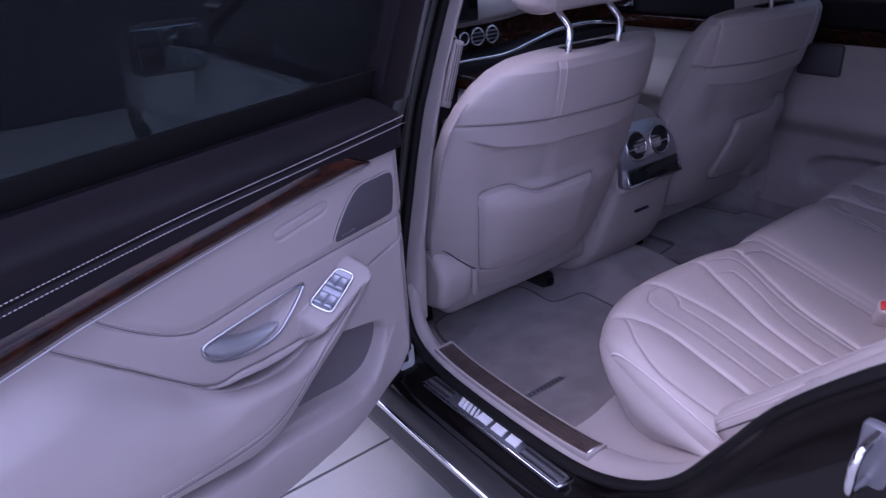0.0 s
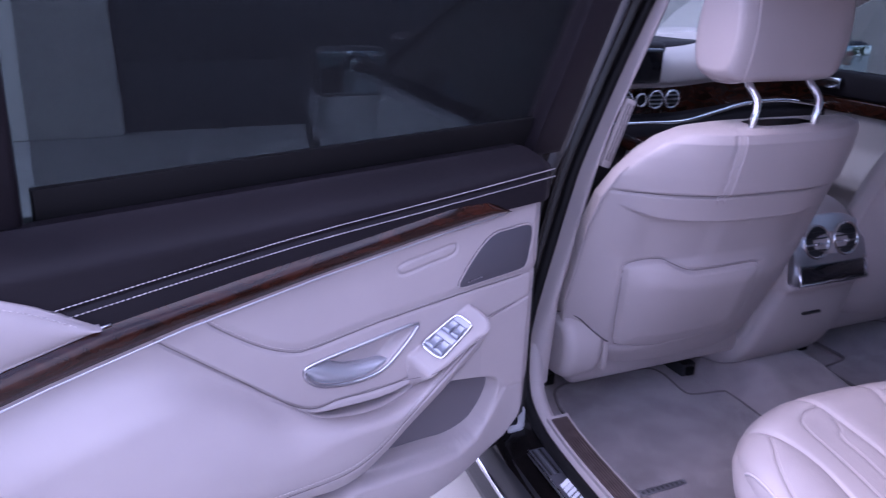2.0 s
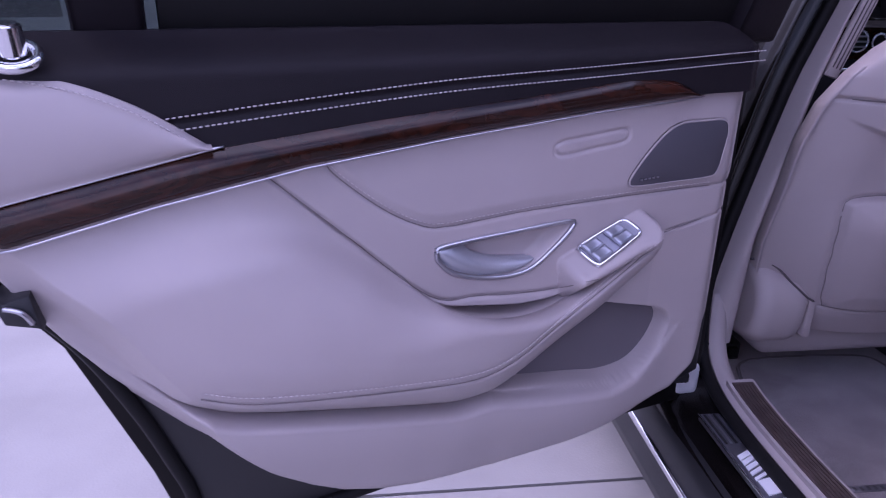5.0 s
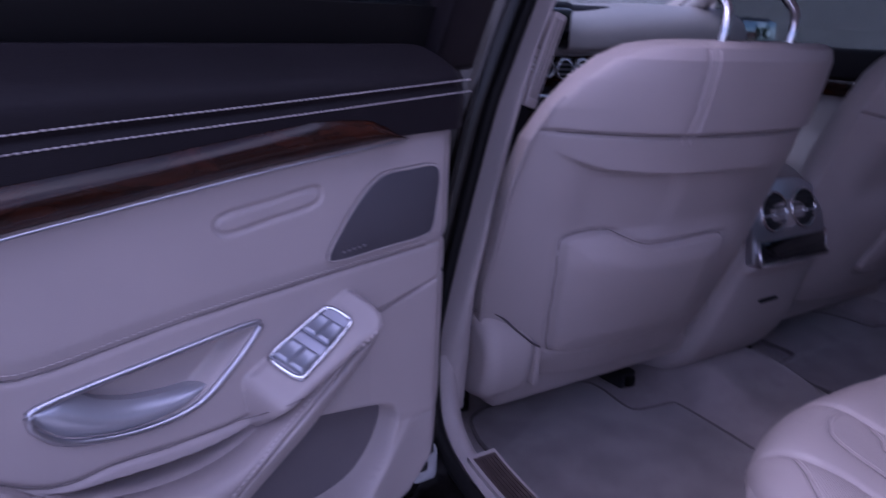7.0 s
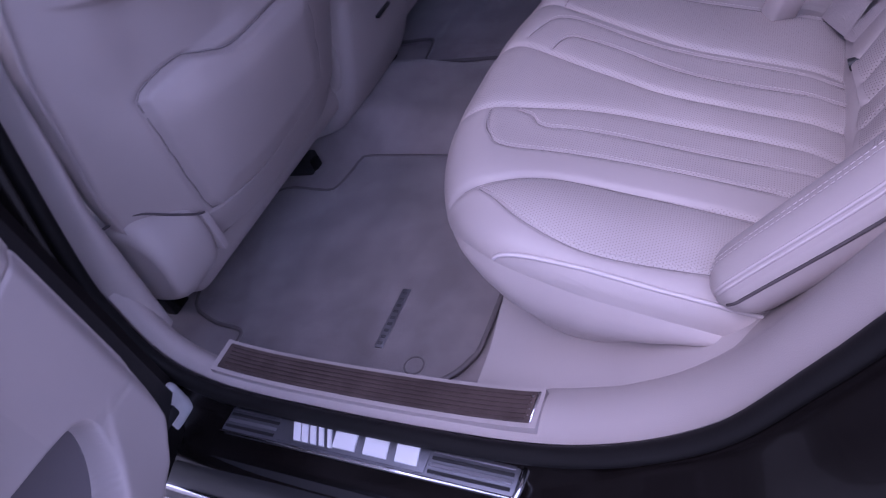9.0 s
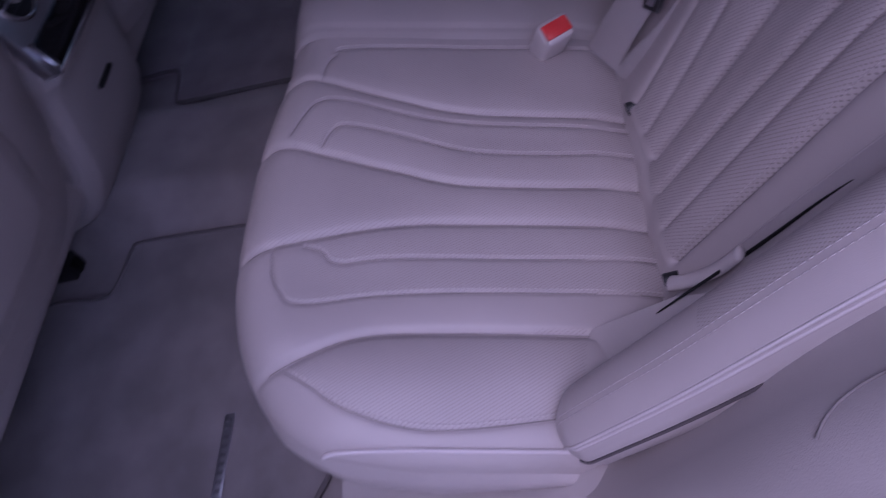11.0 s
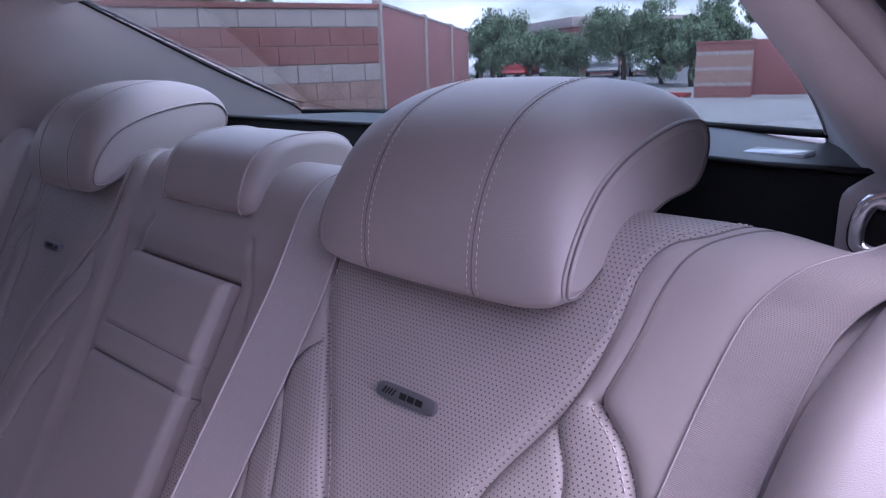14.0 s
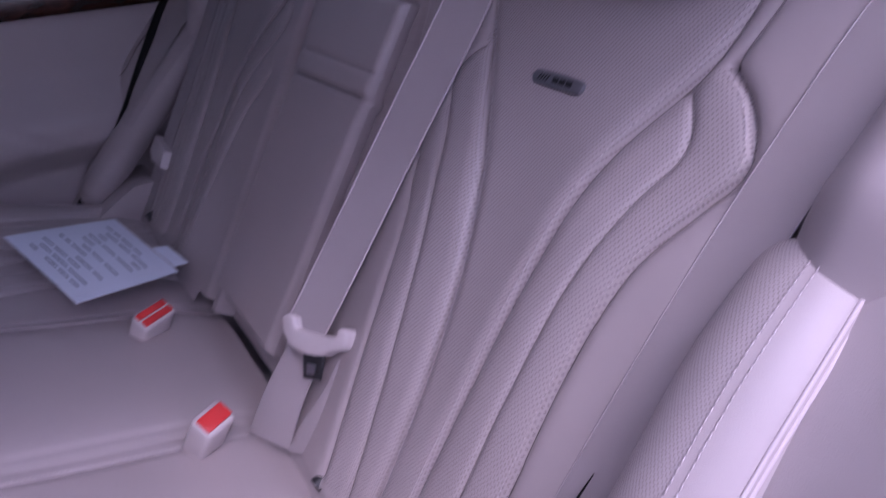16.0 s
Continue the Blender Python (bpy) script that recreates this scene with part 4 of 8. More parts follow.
for y0, y1 in ((-0.346, -0.379), (-0.391, -0.425), (-0.437, -0.468)):
    part("emblem_shape", slab([(-0.887, y0), (-0.887, y1), (-0.858, y1 + 0.006), (-0.858, y0 + 0.006)], 0.3800, 0.3826, lambda a, c, d: (a, c, d)), letter, plate, "plain pale emblem block", smooth=False)

# outer sill with its bright strip
secs = [(-0.925, 0.352), (-0.945, 0.345), (-0.957, 0.325), (-0.962, 0.300), (-0.962, 0.225), (-0.945, 0.175), (-0.86, 0.16)]
for s in (1, -1):
    G = np.zeros((20, len(secs), 3))
    for i, y in enumerate(np.linspace(0.9, -0.95, 20)):
        for j, (x, c) in enumerate(secs):
            G[i, j] = (x, y, c)
    sheet("sill", G, dark_plastic, body, "black outer sill", s=s)
V, F = tube([(-0.9635, 0.9, 0.292), (-0.9635, -0.80, 0.292)], 0.009, 8, flat=0.5, axis=(1, 0, 0))
mesh_object("bright_strip", V, F, chrome, body, "bright metal strip along the sill")
hinge = part("hinge_bracket", box((-0.925, -0.100, 0.375), (-0.868, -0.020, 0.440), 0.012, 4), zinc, body, "bare metal hinge bracket")
part("check_strap", box((-0.99, -0.12, 0.415), (-0.90, -0.07, 0.435), 0.005), dark_plastic, hinge, "dark check strap")

# striker on the jamb
striker = thing("door_striker", (-0.945, -1.070, 0.80), "chrome wire striker on the black jamb", "striker")
V, F = tube(smooth_line([(-0.933, -1.077, 0.783), (-0.980, -1.077, 0.790), (-0.987, -1.077, 0.815), (-0.980, -1.077, 0.840), (-0.933, -1.077, 0.843)], 6), 0.005, 8)
mesh_object("loop", V, F, chrome, striker)
part("base", box((-0.943, -1.100, 0.772), (-0.925, -1.060, 0.850), 0.006), emblem_grey, striker)

# ---------------------------------------------------------------- floor, tunnel, mat
floor = thing("car_floor", (0, 0, 0.26), "mottled grey-beige carpet over the car floor and tunnel", "carpet floor", kind="structure")
xs = np.linspace(-0.83, 0.83, 120)
ys = np.linspace(1.1, -1.0, 140)
Xg, Yg = np.meshgrid(xs, ys, indexing="ij")
tunnel = step(0.20 - np.abs(Xg), 0.0, 0.12)
Zg = 0.268 + 0.075 * tunnel * (0.6 + 0.4 * step(Yg, -0.25, 0.0)) + 0.10 * step(np.abs(Xg), 0.735, 0.79) * (1 - step(-Yg, 0.44, 0.50))
Zg += 0.05 * step(-Yg, 0.46, 0.60)
for cx in (-0.5, 0.3):
    Zg += 0.002 * np.sin(Xg * 31 + cx * 9) * np.sin(Yg * 23 + cx)
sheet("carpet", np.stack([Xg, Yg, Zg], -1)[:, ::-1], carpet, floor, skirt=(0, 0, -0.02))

MAT = [(-0.298, 0.14), (-0.300, 0.035), (-0.285, 0.010), (-0.235, 0.000), (-0.200, -0.005), (-0.185, -0.030), (-0.186, -0.224), (-0.190, -0.40), (-0.23, -0.435), (-0.60, -0.44),
       (-0.665, -0.43), (-0.705, -0.400), (-0.728, -0.350), (-0.726, -0.207), (-0.722, -0.030), (-0.708, 0.005), (-0.672, 0.017), (-0.658, 0.10), (-0.60, 0.17), (-0.36, 0.17)]
for s, lab in ((1, "grey-beige velour floor mat with a dark emblem strip"), (-1, "grey-beige velour floor mat behind the far front seat")):
    fm = thing("floor_mat", (-0.45 * s, -0.15, 0.275), lab, "floor mat", "floor mats")
    outline = smooth_line(MAT, 4, True)
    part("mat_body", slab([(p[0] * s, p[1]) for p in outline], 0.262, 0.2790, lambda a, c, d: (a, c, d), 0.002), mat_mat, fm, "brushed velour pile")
    V, F = tube([(p[0] * s, p[1], 0.277) for p in outline], 0.0045, 6, True)
    mesh_object("binding", V, F, binding, fm, "stitched edge binding, darkened for the shadow line round the mat")
    if s > 0:
        part("emblem", box((-0.668, -0.278, 0.2785), (-0.544, -0.262, 0.2806), 0.0010), plate_rib, fm, "small metal emblem strip")
        for i in range(9):
            x = -0.662 + i * 0.0130
            part("emblem_bar", box((x, -0.2745, 0.2803), (x + 0.006, -0.2655, 0.2814), 0.0004, 1), badge_mat, fm)
        V, F = tube([(-0.690 + 0.016 * math.cos(w), -0.345 + 0.016 * math.sin(w), 0.2785) for w in np.linspace(0, 2 * math.pi, 24, endpoint=False)], 0.0018, 6, True)
        mesh_object("fastener", V, F, binding, fm, "round mat fastener")

# ---------------------------------------------------------------- rear bench: cushions
C0 = np.array([0, -0.47, 0.63])
CW = np.array([0, -0.966, -0.258])
CK = np.array([0, -0.258, 0.966])
bench = thing("rear_bench", (0, -0.7, 0.35), "cream leather rear bench with fanned seams and perforated panels", "car seat")

FRONT = np.array([(-0.732, 0.20), (-0.725, 0.13), (-0.714, 0.09), (-0.684, 0.048), (-0.635, 0.014), (-0.57, -0.009), (-0.49, -0.018), (-0.34, -0.014), (-0.22, 0.002), (-0.16, 0.008), (0.16, 0.008)])
FRONT = smooth_line(FRONT, 5)
SEAMS = {
    "dark1": (smooth_line([(-0.238, -0.02), (-0.232, 0.030), (-0.236, 0.060), (-0.270, 0.158), (-0.297, 0.264), (-0.302, 0.47)], 5), 0.010, 0.009),
    "l2": (smooth_line([(-0.334, 0.032), (-0.305, 0.045), (-0.281, 0.062), (-0.279, 0.101), (-0.314, 0.229), (-0.326, 0.47)], 5), 0.0030, 0.0045),
    "l3": (smooth_line([(-0.352, 0.072), (-0.330, 0.082), (-0.321, 0.099), (-0.334, 0.159), (-0.365, 0.268), (-0.367, 0.47)], 5), 0.0030, 0.0045),
    "dark2": (smooth_line([(-0.345, -0.04), (-0.350, 0.0), (-0.352, 0.037), (-0.389, 0.161), (-0.413, 0.260), (-0.413, 0.47)], 5), 0.010, 0.009),
    "light1": (smooth_line([(-0.512, -0.04), (-0.507, -0.008), (-0.494, 0.042), (-0.470, 0.163), (-0.467, 0.258), (-0.472, 0.47)], 5), 0.009, 0.008),
    "l4": (smooth_line([(-0.499, 0.065), (-0.506, 0.085), (-0.521, 0.105), (-0.515, 0.177), (-0.518, 0.47)], 5), 0.0030, 0.0045),
    "l5": (smooth_line([(-0.503, 0.030), (-0.535, 0.034), (-0.555, 0.045), (-0.571, 0.070), (-0.559, 0.178), (-0.560, 0.47)], 5), 0.0030, 0.0045),
    "bolster": (smooth_line([(-0.660, 0.0), (-0.648, 0.025), (-0.631, 0.071), (-0.610, 0.124), (-0.603, 0.196), (-0.608, 0.409), (-0.609, 0.47)], 5), 0.010, 0.010),
    "panel": (smooth_line([(-0.643, 0.060), (-0.660, 0.085), (-0.682, 0.118), (-0.699, 0.171), (-0.702, 0.227), (-0.689, 0.345)], 5), 0.0030, 0.0045),
    "inner": (smooth_line([(-0.234, 0.061), (-0.212, 0.065), (-0.194, 0.076), (-0.178, 0.117), (-0.180, 0.47)], 5), 0.0030, 0.0045),
}


def cushion_surface(X, Wv, seams=True):
    edge = line_distance(X, Wv, np.vstack([[(-0.732, 0.55)], FRONT]))
    r = 0.060 - 0.024 * step(-X, 0.66, 0.72)
    q = np.clip(r - edge, 0, r)
    k = -(r - np.sqrt(np.maximum(r * r - q * q, 0)))
    k = k - 0.012 * step(-X, 0.60, 0.74) * step(Wv, 0.1, 0.3)
    if seams:
        for nm, (ln, d, w) in SEAMS.items():
            k = k + groove(X, Wv, ln, d * 0.62, w * 1.6) * 0.5 + groove(X, Wv, ln, d * 0.55, w * 0.5)
        k = k + 0.010 * np.exp(-((X + 0.655) / 0.04) ** 2) * step(Wv, 0.05, 0.15)
        k = k + 0.004 * np.sin(X * 40 + Wv * 9) * np.sin(Wv * 17) * 0.4
    k = k - 0.012 * step(Wv, 0.40, 0.47)
    return k


def cushion_half(s):
    na, nb = 300, 250
    a = np.linspace(0, 1, na)
    X = (-0.160 - 0.572 * a)[:, None] * np.ones((1, nb))
    q = np.linspace(0, 1, nb) ** 1.35
    wf = np.interp(X, FRONT[:, 0], FRONT[:, 1])
    Wv = wf + (0.475 - wf) * q[None, :]
    k = cushion_surface(X, Wv)
    P = C0 + X[..., None] * np.array([1.0, 0, 0]) + CW * Wv[..., None] + CK * k[..., None]
    uv = np.stack([X, Wv], -1)
    cx, cw = (X[:-1, :-1] + X[1:, 1:]) / 2, (Wv[:-1, :-1] + Wv[1:, 1:]) / 2
    fan = lambda nm: np.interp(cw, SEAMS[nm][0][:, 1], SEAMS[nm][0][:, 0])
    mid = (cx < fan("dark2")) & (cx > fan("light1")) & (cw > 0.0)
    l5 = inside(cx, cw, np.vstack([SEAMS["l5"][0], [(-0.47, 0.47), (-0.465, 0.26), (-0.468, 0.163), (-0.495, 0.042)]]))
    l2 = inside(cx, cw, np.vstack([SEAMS["l2"][0], [(-0.413, 0.47), (-0.413, 0.26), (-0.389, 0.161), (-0.352, 0.037)]]))
    pan = inside(cx, cw, np.vstack([SEAMS["panel"][0], [(-0.60, 0.36), (-0.603, 0.196), (-0.610, 0.124), (-0.631, 0.071)]]))
    inn = inside(cx, cw, np.vstack([SEAMS["inner"][0], [(-0.302, 0.47), (-0.297, 0.264), (-0.270, 0.158), (-0.236, 0.06)]]))
    perf = mid | l5 | l2 | pan | inn
    sheet("seat_cushion", P, leather, bench, "smooth cream leather of the cushion", uv, ~perf, (0, 0, -0.012), s)
    sheet("perforated_panel", P, leather_fine, bench, "perforated cream leather panels", uv, perf, (0, 0, -0.006), s)
    # front and side faces below the edge, with piping
    rim = np.array([P[i, 0] for i in range(na)] + [P[na - 1, j] for j in range(1, nb)])
    H = 9
    G = np.zeros((len(rim), H, 3))
    for j in range(H):
        q = j / (H - 1)
        drop = np.array([0, -0.15 * q ** 0.9, -0.17 * q])
        side = step(-rim[:, 0], 0.60, 0.70)
        G[:, j] = rim + drop + np.outer(1 - side, [0, 0.016 * math.sin(math.pi * q ** 0.6), 0])
        foot = np.interp(-rim[:, 1], [0.48, 0.50, 0.52, 0.54, 0.58, 0.62, 0.66, 0.71, 0.76, 0.81, 0.95], [0.57, 0.550, 0.510, 0.468, 0.425, 0.410, 0.408, 0.418, 0.445, 0.475, 0.53])
        G[:, j, 2] = G[:, j, 2] * (1 - side) + side * (rim[:, 2] + (np.minimum(foot, rim[:, 2] - 0.01) - rim[:, 2]) * q)
        G[:, j, 0] += side * (-0.012 * math.sin(math.pi * min(q * 1.4, 1)) + 0.034 * q ** 2)
        G[:, j, 1] += side * 0.15 * q ** 0.9
    sheet("seat_front", G, leather, bench, "cream leather front and side of the cushion", s=s)
    pipe = np.array([P[292, j] for j in range(2, nb - 50)]) + CK * 0.0008 + np.array([-0.0008, 0, 0])
    V, F = tube(smooth_line(pipe[::4], 4), 0.0026, 8)
    mesh_object("piping", flip(V, s), turn_faces(F, s), thread, bench, "pale leather piping along the edge")
    for nm in SEAMS:
        ln = SEAMS[nm][0]
        ln = ln[ln[:, 1] > np.interp(ln[:, 0], FRONT[:, 0], FRONT[:, 1]) + 0.015]
        kk = cushion_surface(ln[:, 0], ln[:, 1])
        seam_line(C0 + ln[:, :1] * np.array([1.0, 0, 0]) + ln[:, 1:] * CW + kk[:, None] * CK + CK * 0.0003, bench, s, 0.0007)
        if SEAMS[nm][1] > 0.005:
            continue
        ln = ln + np.array([0.004, 0.0])
        kk = cushion_surface(ln[:, 0], ln[:, 1])
        pts = C0 + ln[:, :1] * np.array([1.0, 0, 0]) + ln[:, 1:] * CW + kk[:, None] * CK + CK * 0.0014
        dashes(pts, 0.0036, 0.0018, 0.0006, "stitching", thread, bench, "fine cream stitching", s)


cushion_half(1)
cushion_half(-1)
X, Wv = np.meshgrid(np.linspace(-0.158, 0.158, 80), np.linspace(0.008, 0.475, 110), indexing="ij")
k = -(0.05 - np.sqrt(np.maximum(0.05 ** 2 - np.clip(0.05 - (Wv - 0.008), 0, 0.05) ** 2, 0)))
k += 0.010 - 0.014 * (np.abs(X) / 0.158) ** 6 - 0.012 * step(Wv, 0.40, 0.47)
k += groove(X, Wv, [(-0.14, 0.03), (-0.14, 0.47)], 0.002, 0.004) + groove(X, Wv, [(0.14, 0.03), (0.14, 0.47)], 0.002, 0.004)
P = C0 + X[..., None] * np.array([1.0, 0, 0]) + CW * Wv[..., None] + CK * k[..., None]
sheet("middle_cushion", P, leather, bench, "plain cream leather middle cushion", skirt=(0, -0.04, -0.20))

# cream filler panel between the sill trim and the foot of the cushion
for s in (1, -1):
    xs, ys = np.meshgrid(np.linspace(-0.80, -0.60, 12), np.linspace(-0.505, -0.95, 40), indexing="ij")
    zs = np.interp(-ys, [0.50, 0.56, 0.60, 0.66, 0.72, 0.80, 0.90], [0.384, 0.393, 0.402, 0.420, 0.450, 0.500, 0.56]) + 0.02 * step(xs, -0.72, -0.62)
    sheet("cushion_side_panel", np.stack([xs, ys, zs], -1), trim_mat, trim, "cream panel at the foot of the cushion", skirt=(0, 0, -0.10), s=s)

# strip between cushion and backrest, with the child-seat anchor pins
for s in (1, -1):
    G = np.zeros((30, 10, 3))
    for i, x in enumerate(np.linspace(-0.20, -0.64, 30)):
        for j in range(10):
            w = math.pi * j / 9
            G[i, j] = C0 + np.array([x, 0, 0]) + CW * (0.470 - 0.022 * math.cos(w)) + CK * (-0.014 + 0.032 * math.sin(w))
    sheet("rear_roll", G, leather, bench, "cream leather roll at the back of the cushion", s=s)
    for x in (-0.305, -0.552):
        bm = bmesh.new()
        bmesh.ops.create_cone(bm, cap_ends=True, segments=16, radius1=0.0085, radius2=0.0075, depth=0.016, matrix=Matrix.Translation(Vector(C0 + np.array([x * s, 0, 0]) + CW * 0.452 + CK * 0.016)) @ Matrix.Rotation(radians(70), 4, "X"))
        part("anchor_pin", bm, dark_plastic, bench, "small black anchor cap")

# ---------------------------------------------------------------- rear bench: backrests
B0 = np.array([0, -0.93, 0.55])
BV = np.array([0, -0.518, 0.855])
BM = np.array([0, 0.855, 0.518])
back = bench

S_A = smooth_line([(-0.443, -0.02), (-0.443, 0.057), (-0.447, 0.158), (-0.452, 0.253), (-0.465, 0.351), (-0.486, 0.424), (-0.526, 0.500), (-0.545, 0.560), (-0.550, 0.595), (-0.562, 0.622), (-0.59, 0.645), (-0.61, 0.70)], 6)
S_A2 = smooth_line([(-0.545, 0.504), (-0.560, 0.550), (-0.570, 0.595), (-0.584, 0.625), (-0.610, 0.655), (-0.63, 0.70)], 6)
S_B = smooth_line([(-0.391, -0.02), (-0.390, 0.016), (-0.386, 0.119), (-0.372, 0.238), (-0.344, 0.348), (-0.313, 0.411), (-0.270, 0.480), (-0.250, 0.520), (-0.248, 0.56), (-0.250, 0.70)], 6)
S_W1 = smooth_line([(-0.545, 0.505), (-0.570, 0.484), (-0.588, 0.455), (-0.590, 0.430), (-0.573, 0.397), (-0.545, 0.335), (-0.534, 0.240), (-0.535, 0.128), (-0.535, -0.02)], 6)
S_W2 = smooth_line([(-0.522, 0.480), (-0.538, 0.455), (-0.541, 0.428), (-0.523, 0.383), (-0.502, 0.300), (-0.495, 0.189), (-0.495, 0.103), (-0.495, -0.02)], 6)
S_I1 = smooth_line([(-0.262, 0.475), (-0.243, 0.455), (-0.238, 0.428), (-0.273, 0.363), (-0.306, 0.272), (-0.334, 0.127), (-0.352, 0.008), (-0.354, -0.02)], 6)
S_I2 = smooth_line([(-0.233, 0.345), (-0.243, 0.31), (-0.262, 0.267), (-0.285, 0.140), (-0.307, 0.011), (-0.31, -0.02)], 6)


def back_place(X, Vv, m):
    """A place on the backrest; past v = 0.6 it rolls backwards over the top."""
    r = 0.055
    th = np.clip((Vv - 0.60) / r, 0, 2.2)
    v = np.minimum(Vv, 0.60) + (r + m) * np.sin(th) * (th > 0)
    mm = np.where(th > 0, -r + (r + m) * np.cos(th), m)
    return B0 + X[..., None] * np.array([1.0, 0, 0]) + BV * v[..., None] + BM * mm[..., None]


WING = smooth_line([(-0.650, 0.335), (-0.678, 0.342), (-0.710, 0.362), (-0.738, 0.405), (-0.752, 0.470), (-0.755, 0.535), (-0.750, 0.580), (-0.738, 0.615), (-0.720, 0.640), (-0.706, 0.634), (-0.692, 0.606), (-0.678, 0.572), (-0.666, 0.532), (-0.656, 0.465), (-0.648, 0.41)], 5, True)


def back_height(X, Vv):
    m = np.zeros(X.shape)
    for ln, d, w in ((S_A, 0.007, 0.007), (S_A2, 0.004, 0.006), (S_B, 0.009, 0.007), (S_W1, 0.006, 0.006), (S_W2, 0.0035, 0.005), (S_I1, 0.0035, 0.005), (S_I2, 0.0035, 0.005)):
        m = m + (groove(X, Vv, ln, d * 1.1, w * 1.5) * 0.55 + groove(X, Vv, ln, d * 0.9, w * 0.45)) * (1 - 0.80 * step(Vv, 0.49, 0.58))
    m = m + 0.012 * np.exp(-((X + 0.49) / 0.07) ** 2) * step(0.5 - Vv, 0.0, 0.15)
    m = m + 0.012 * np.exp(-((X + 0.30) / 0.06) ** 2) * step(0.5 - Vv, 0.0, 0.2)
    m = m - 0.010 * step(-X, 0.60, 0.68) * step(Vv, 0.50, 0.62)
    m = m - 0.018 * step(-X, 0.58, 0.68) * (1 - step(Vv, 0.38, 0.45)) - 0.045 * step(-X, 0.630, 0.650) * (1 - step(Vv, 0.16, 0.28))
    dome = np.clip(-signed(X, Vv, WING) / 0.040, 0, 1)
    m = m + (0.054 * np.sqrt(1 - (1 - dome) ** 2) - 4.5 * np.clip(-X - 0.676, 0, 0.06) ** 2 * dome) * (0.92 + 0.08 * step(Vv, 0.385, 0.47)) - 0.05 * step(-X, 0.742, 0.762)
    xin = -0.158 - 0.050 * np.clip(Vv / 0.6, 0, 1.2) ** 2
    m = m - 0.018 * np.exp(-((X - xin) / 0.012) ** 2)
    return m


def backrest_half(s):
    na, nb = 270, 320
    Vv = np.linspace(-0.03, 0.705, nb)[None, :] * np.ones((na, 1))
    xin = -0.158 - 0.050 * np.clip(Vv / 0.6, 0, 1.2) ** 2
    X = xin + (-0.775 - xin) * np.linspace(0, 1, na)[:, None]
    m = back_height(X, Vv)
    P = back_place(X, Vv, m)
    uv = np.stack([X, Vv], -1)
    cx, cv = (X[:-1, :-1] + X[1:, 1:]) / 2, (Vv[:-1, :-1] + Vv[1:, 1:]) / 2
    fa = np.interp(cv, S_A[:, 1], S_A[:, 0])
    fb = np.interp(cv, S_B[:, 1], S_B[:, 0])
    centre = (cx < fb) & (cx > fa)
    wing = inside(cx, cv, np.vstack([S_W1, S_A[:37]]))
    inner = inside(cx, cv, np.vstack([S_I1, S_B[:50]])) | inside(cx, cv, np.vstack([S_I2, S_I1[::-1]]))
    sheet("backrest_side", P, leather, back, "smooth cream leather of the backrest", uv, ~(centre | wing | inner), tuple(-BM * 0.02), s)
    sheet("backrest_centre", P, leather_perf, back, "perforated cream leather centre panel", uv, centre, tuple(-BM * 0.006), s)
    sheet("backrest_wing", P, leather_perf, back, "perforated cream leather wing panel", uv, wing, tuple(-BM * 0.006), s)
    sheet("backrest_inner", P, leather_perf, back, "perforated cream leather inner panel", uv, inner, tuple(-BM * 0.006), s)
    for ln in (S_A, S_A2, S_B, S_W1, S_W2, S_I1, S_I2):
        seam_line(back_place(ln[:, 0], ln[:, 1], back_height(ln[:, 0], ln[:, 1]) + 0.0003), back, s, 0.0008)
    for ln, off in ((S_A, 0.006), (S_W1, -0.005), (S_B, -0.006)):
        pts = ln.copy()
        tn = np.gradient(pts, axis=0)
        tn /= np.linalg.norm(tn, axis=1)[:, None]
        pts = pts + np.stack([tn[:, 1], -tn[:, 0]], -1) * off
        mm = back_height(pts[:, 0], pts[:, 1])
        dashes(back_place(pts[:, 0], pts[:, 1], mm + 0.0006), 0.0042, 0.0020, 0.0008, "stitching", thread, back, "cream stitching along the seam", s)
    # badge
    x = -0.391 * s
    bd = part("badge", slab([tuple(p) for p in smooth_line([(-0.0315, -0.0052), (-0.0317, 0.0044), (-0.018, 0.0066), (0.018, 0.0066), (0.0317, 0.0044), (0.0315, -0.0052), (0.018, -0.0068), (-0.018, -0.0068)], 3, True)], -0.001, 0.0045,
              lambda a, c, d: B0 + np.array([x + a, 0, 0]) + BV * (0.459 + c) + BM * d, 0.0015), badge_mat, back, "small brushed metal badge")
    for i in range(4):
        a = 0.025 - i * 0.0036
        part("badge_bar", slab([(a * s, -0.0028), ((a - 0.0013) * s, -0.0028), ((a - 0.0042) * s, 0.0028), ((a - 0.0029) * s, 0.0028)], 0.004, 0.0052, lambda p, c, d: B0 + np.array([x + p, 0, 0]) + BV * (0.459 + c) + BM * d), dark_plastic, bd, smooth=False)
    for i in range(3):
        a = 0.005 - i * 0.0088
        part("badge_bar", slab([(a * s, -0.0028), ((a - 0.0070) * s, -0.0028), ((a - 0.0070) * s, 0.0022), (a * s, 0.0022)], 0.004, 0.0052, lambda p, c, d: B0 + np.array([x + p, 0, 0]) + BV * (0.459 + c) + BM * d), dark_plastic, bd, smooth=False)


backrest_half(1)
backrest_half(-1)

# middle of the backrest and the folding armrest
X, Vv = np.meshgrid(np.linspace(-1, 1, 120), np.linspace(-0.03, 0.705, 200), indexing="ij")
half = 0.152 + 0.050 * np.clip(Vv / 0.6, 0, 1.2) ** 2
Xm = X * half
m = -0.018 * np.exp(-((half - np.abs(Xm)) / 0.010) ** 2) + 0.006 * step(Vv, 0.50, 0.53)
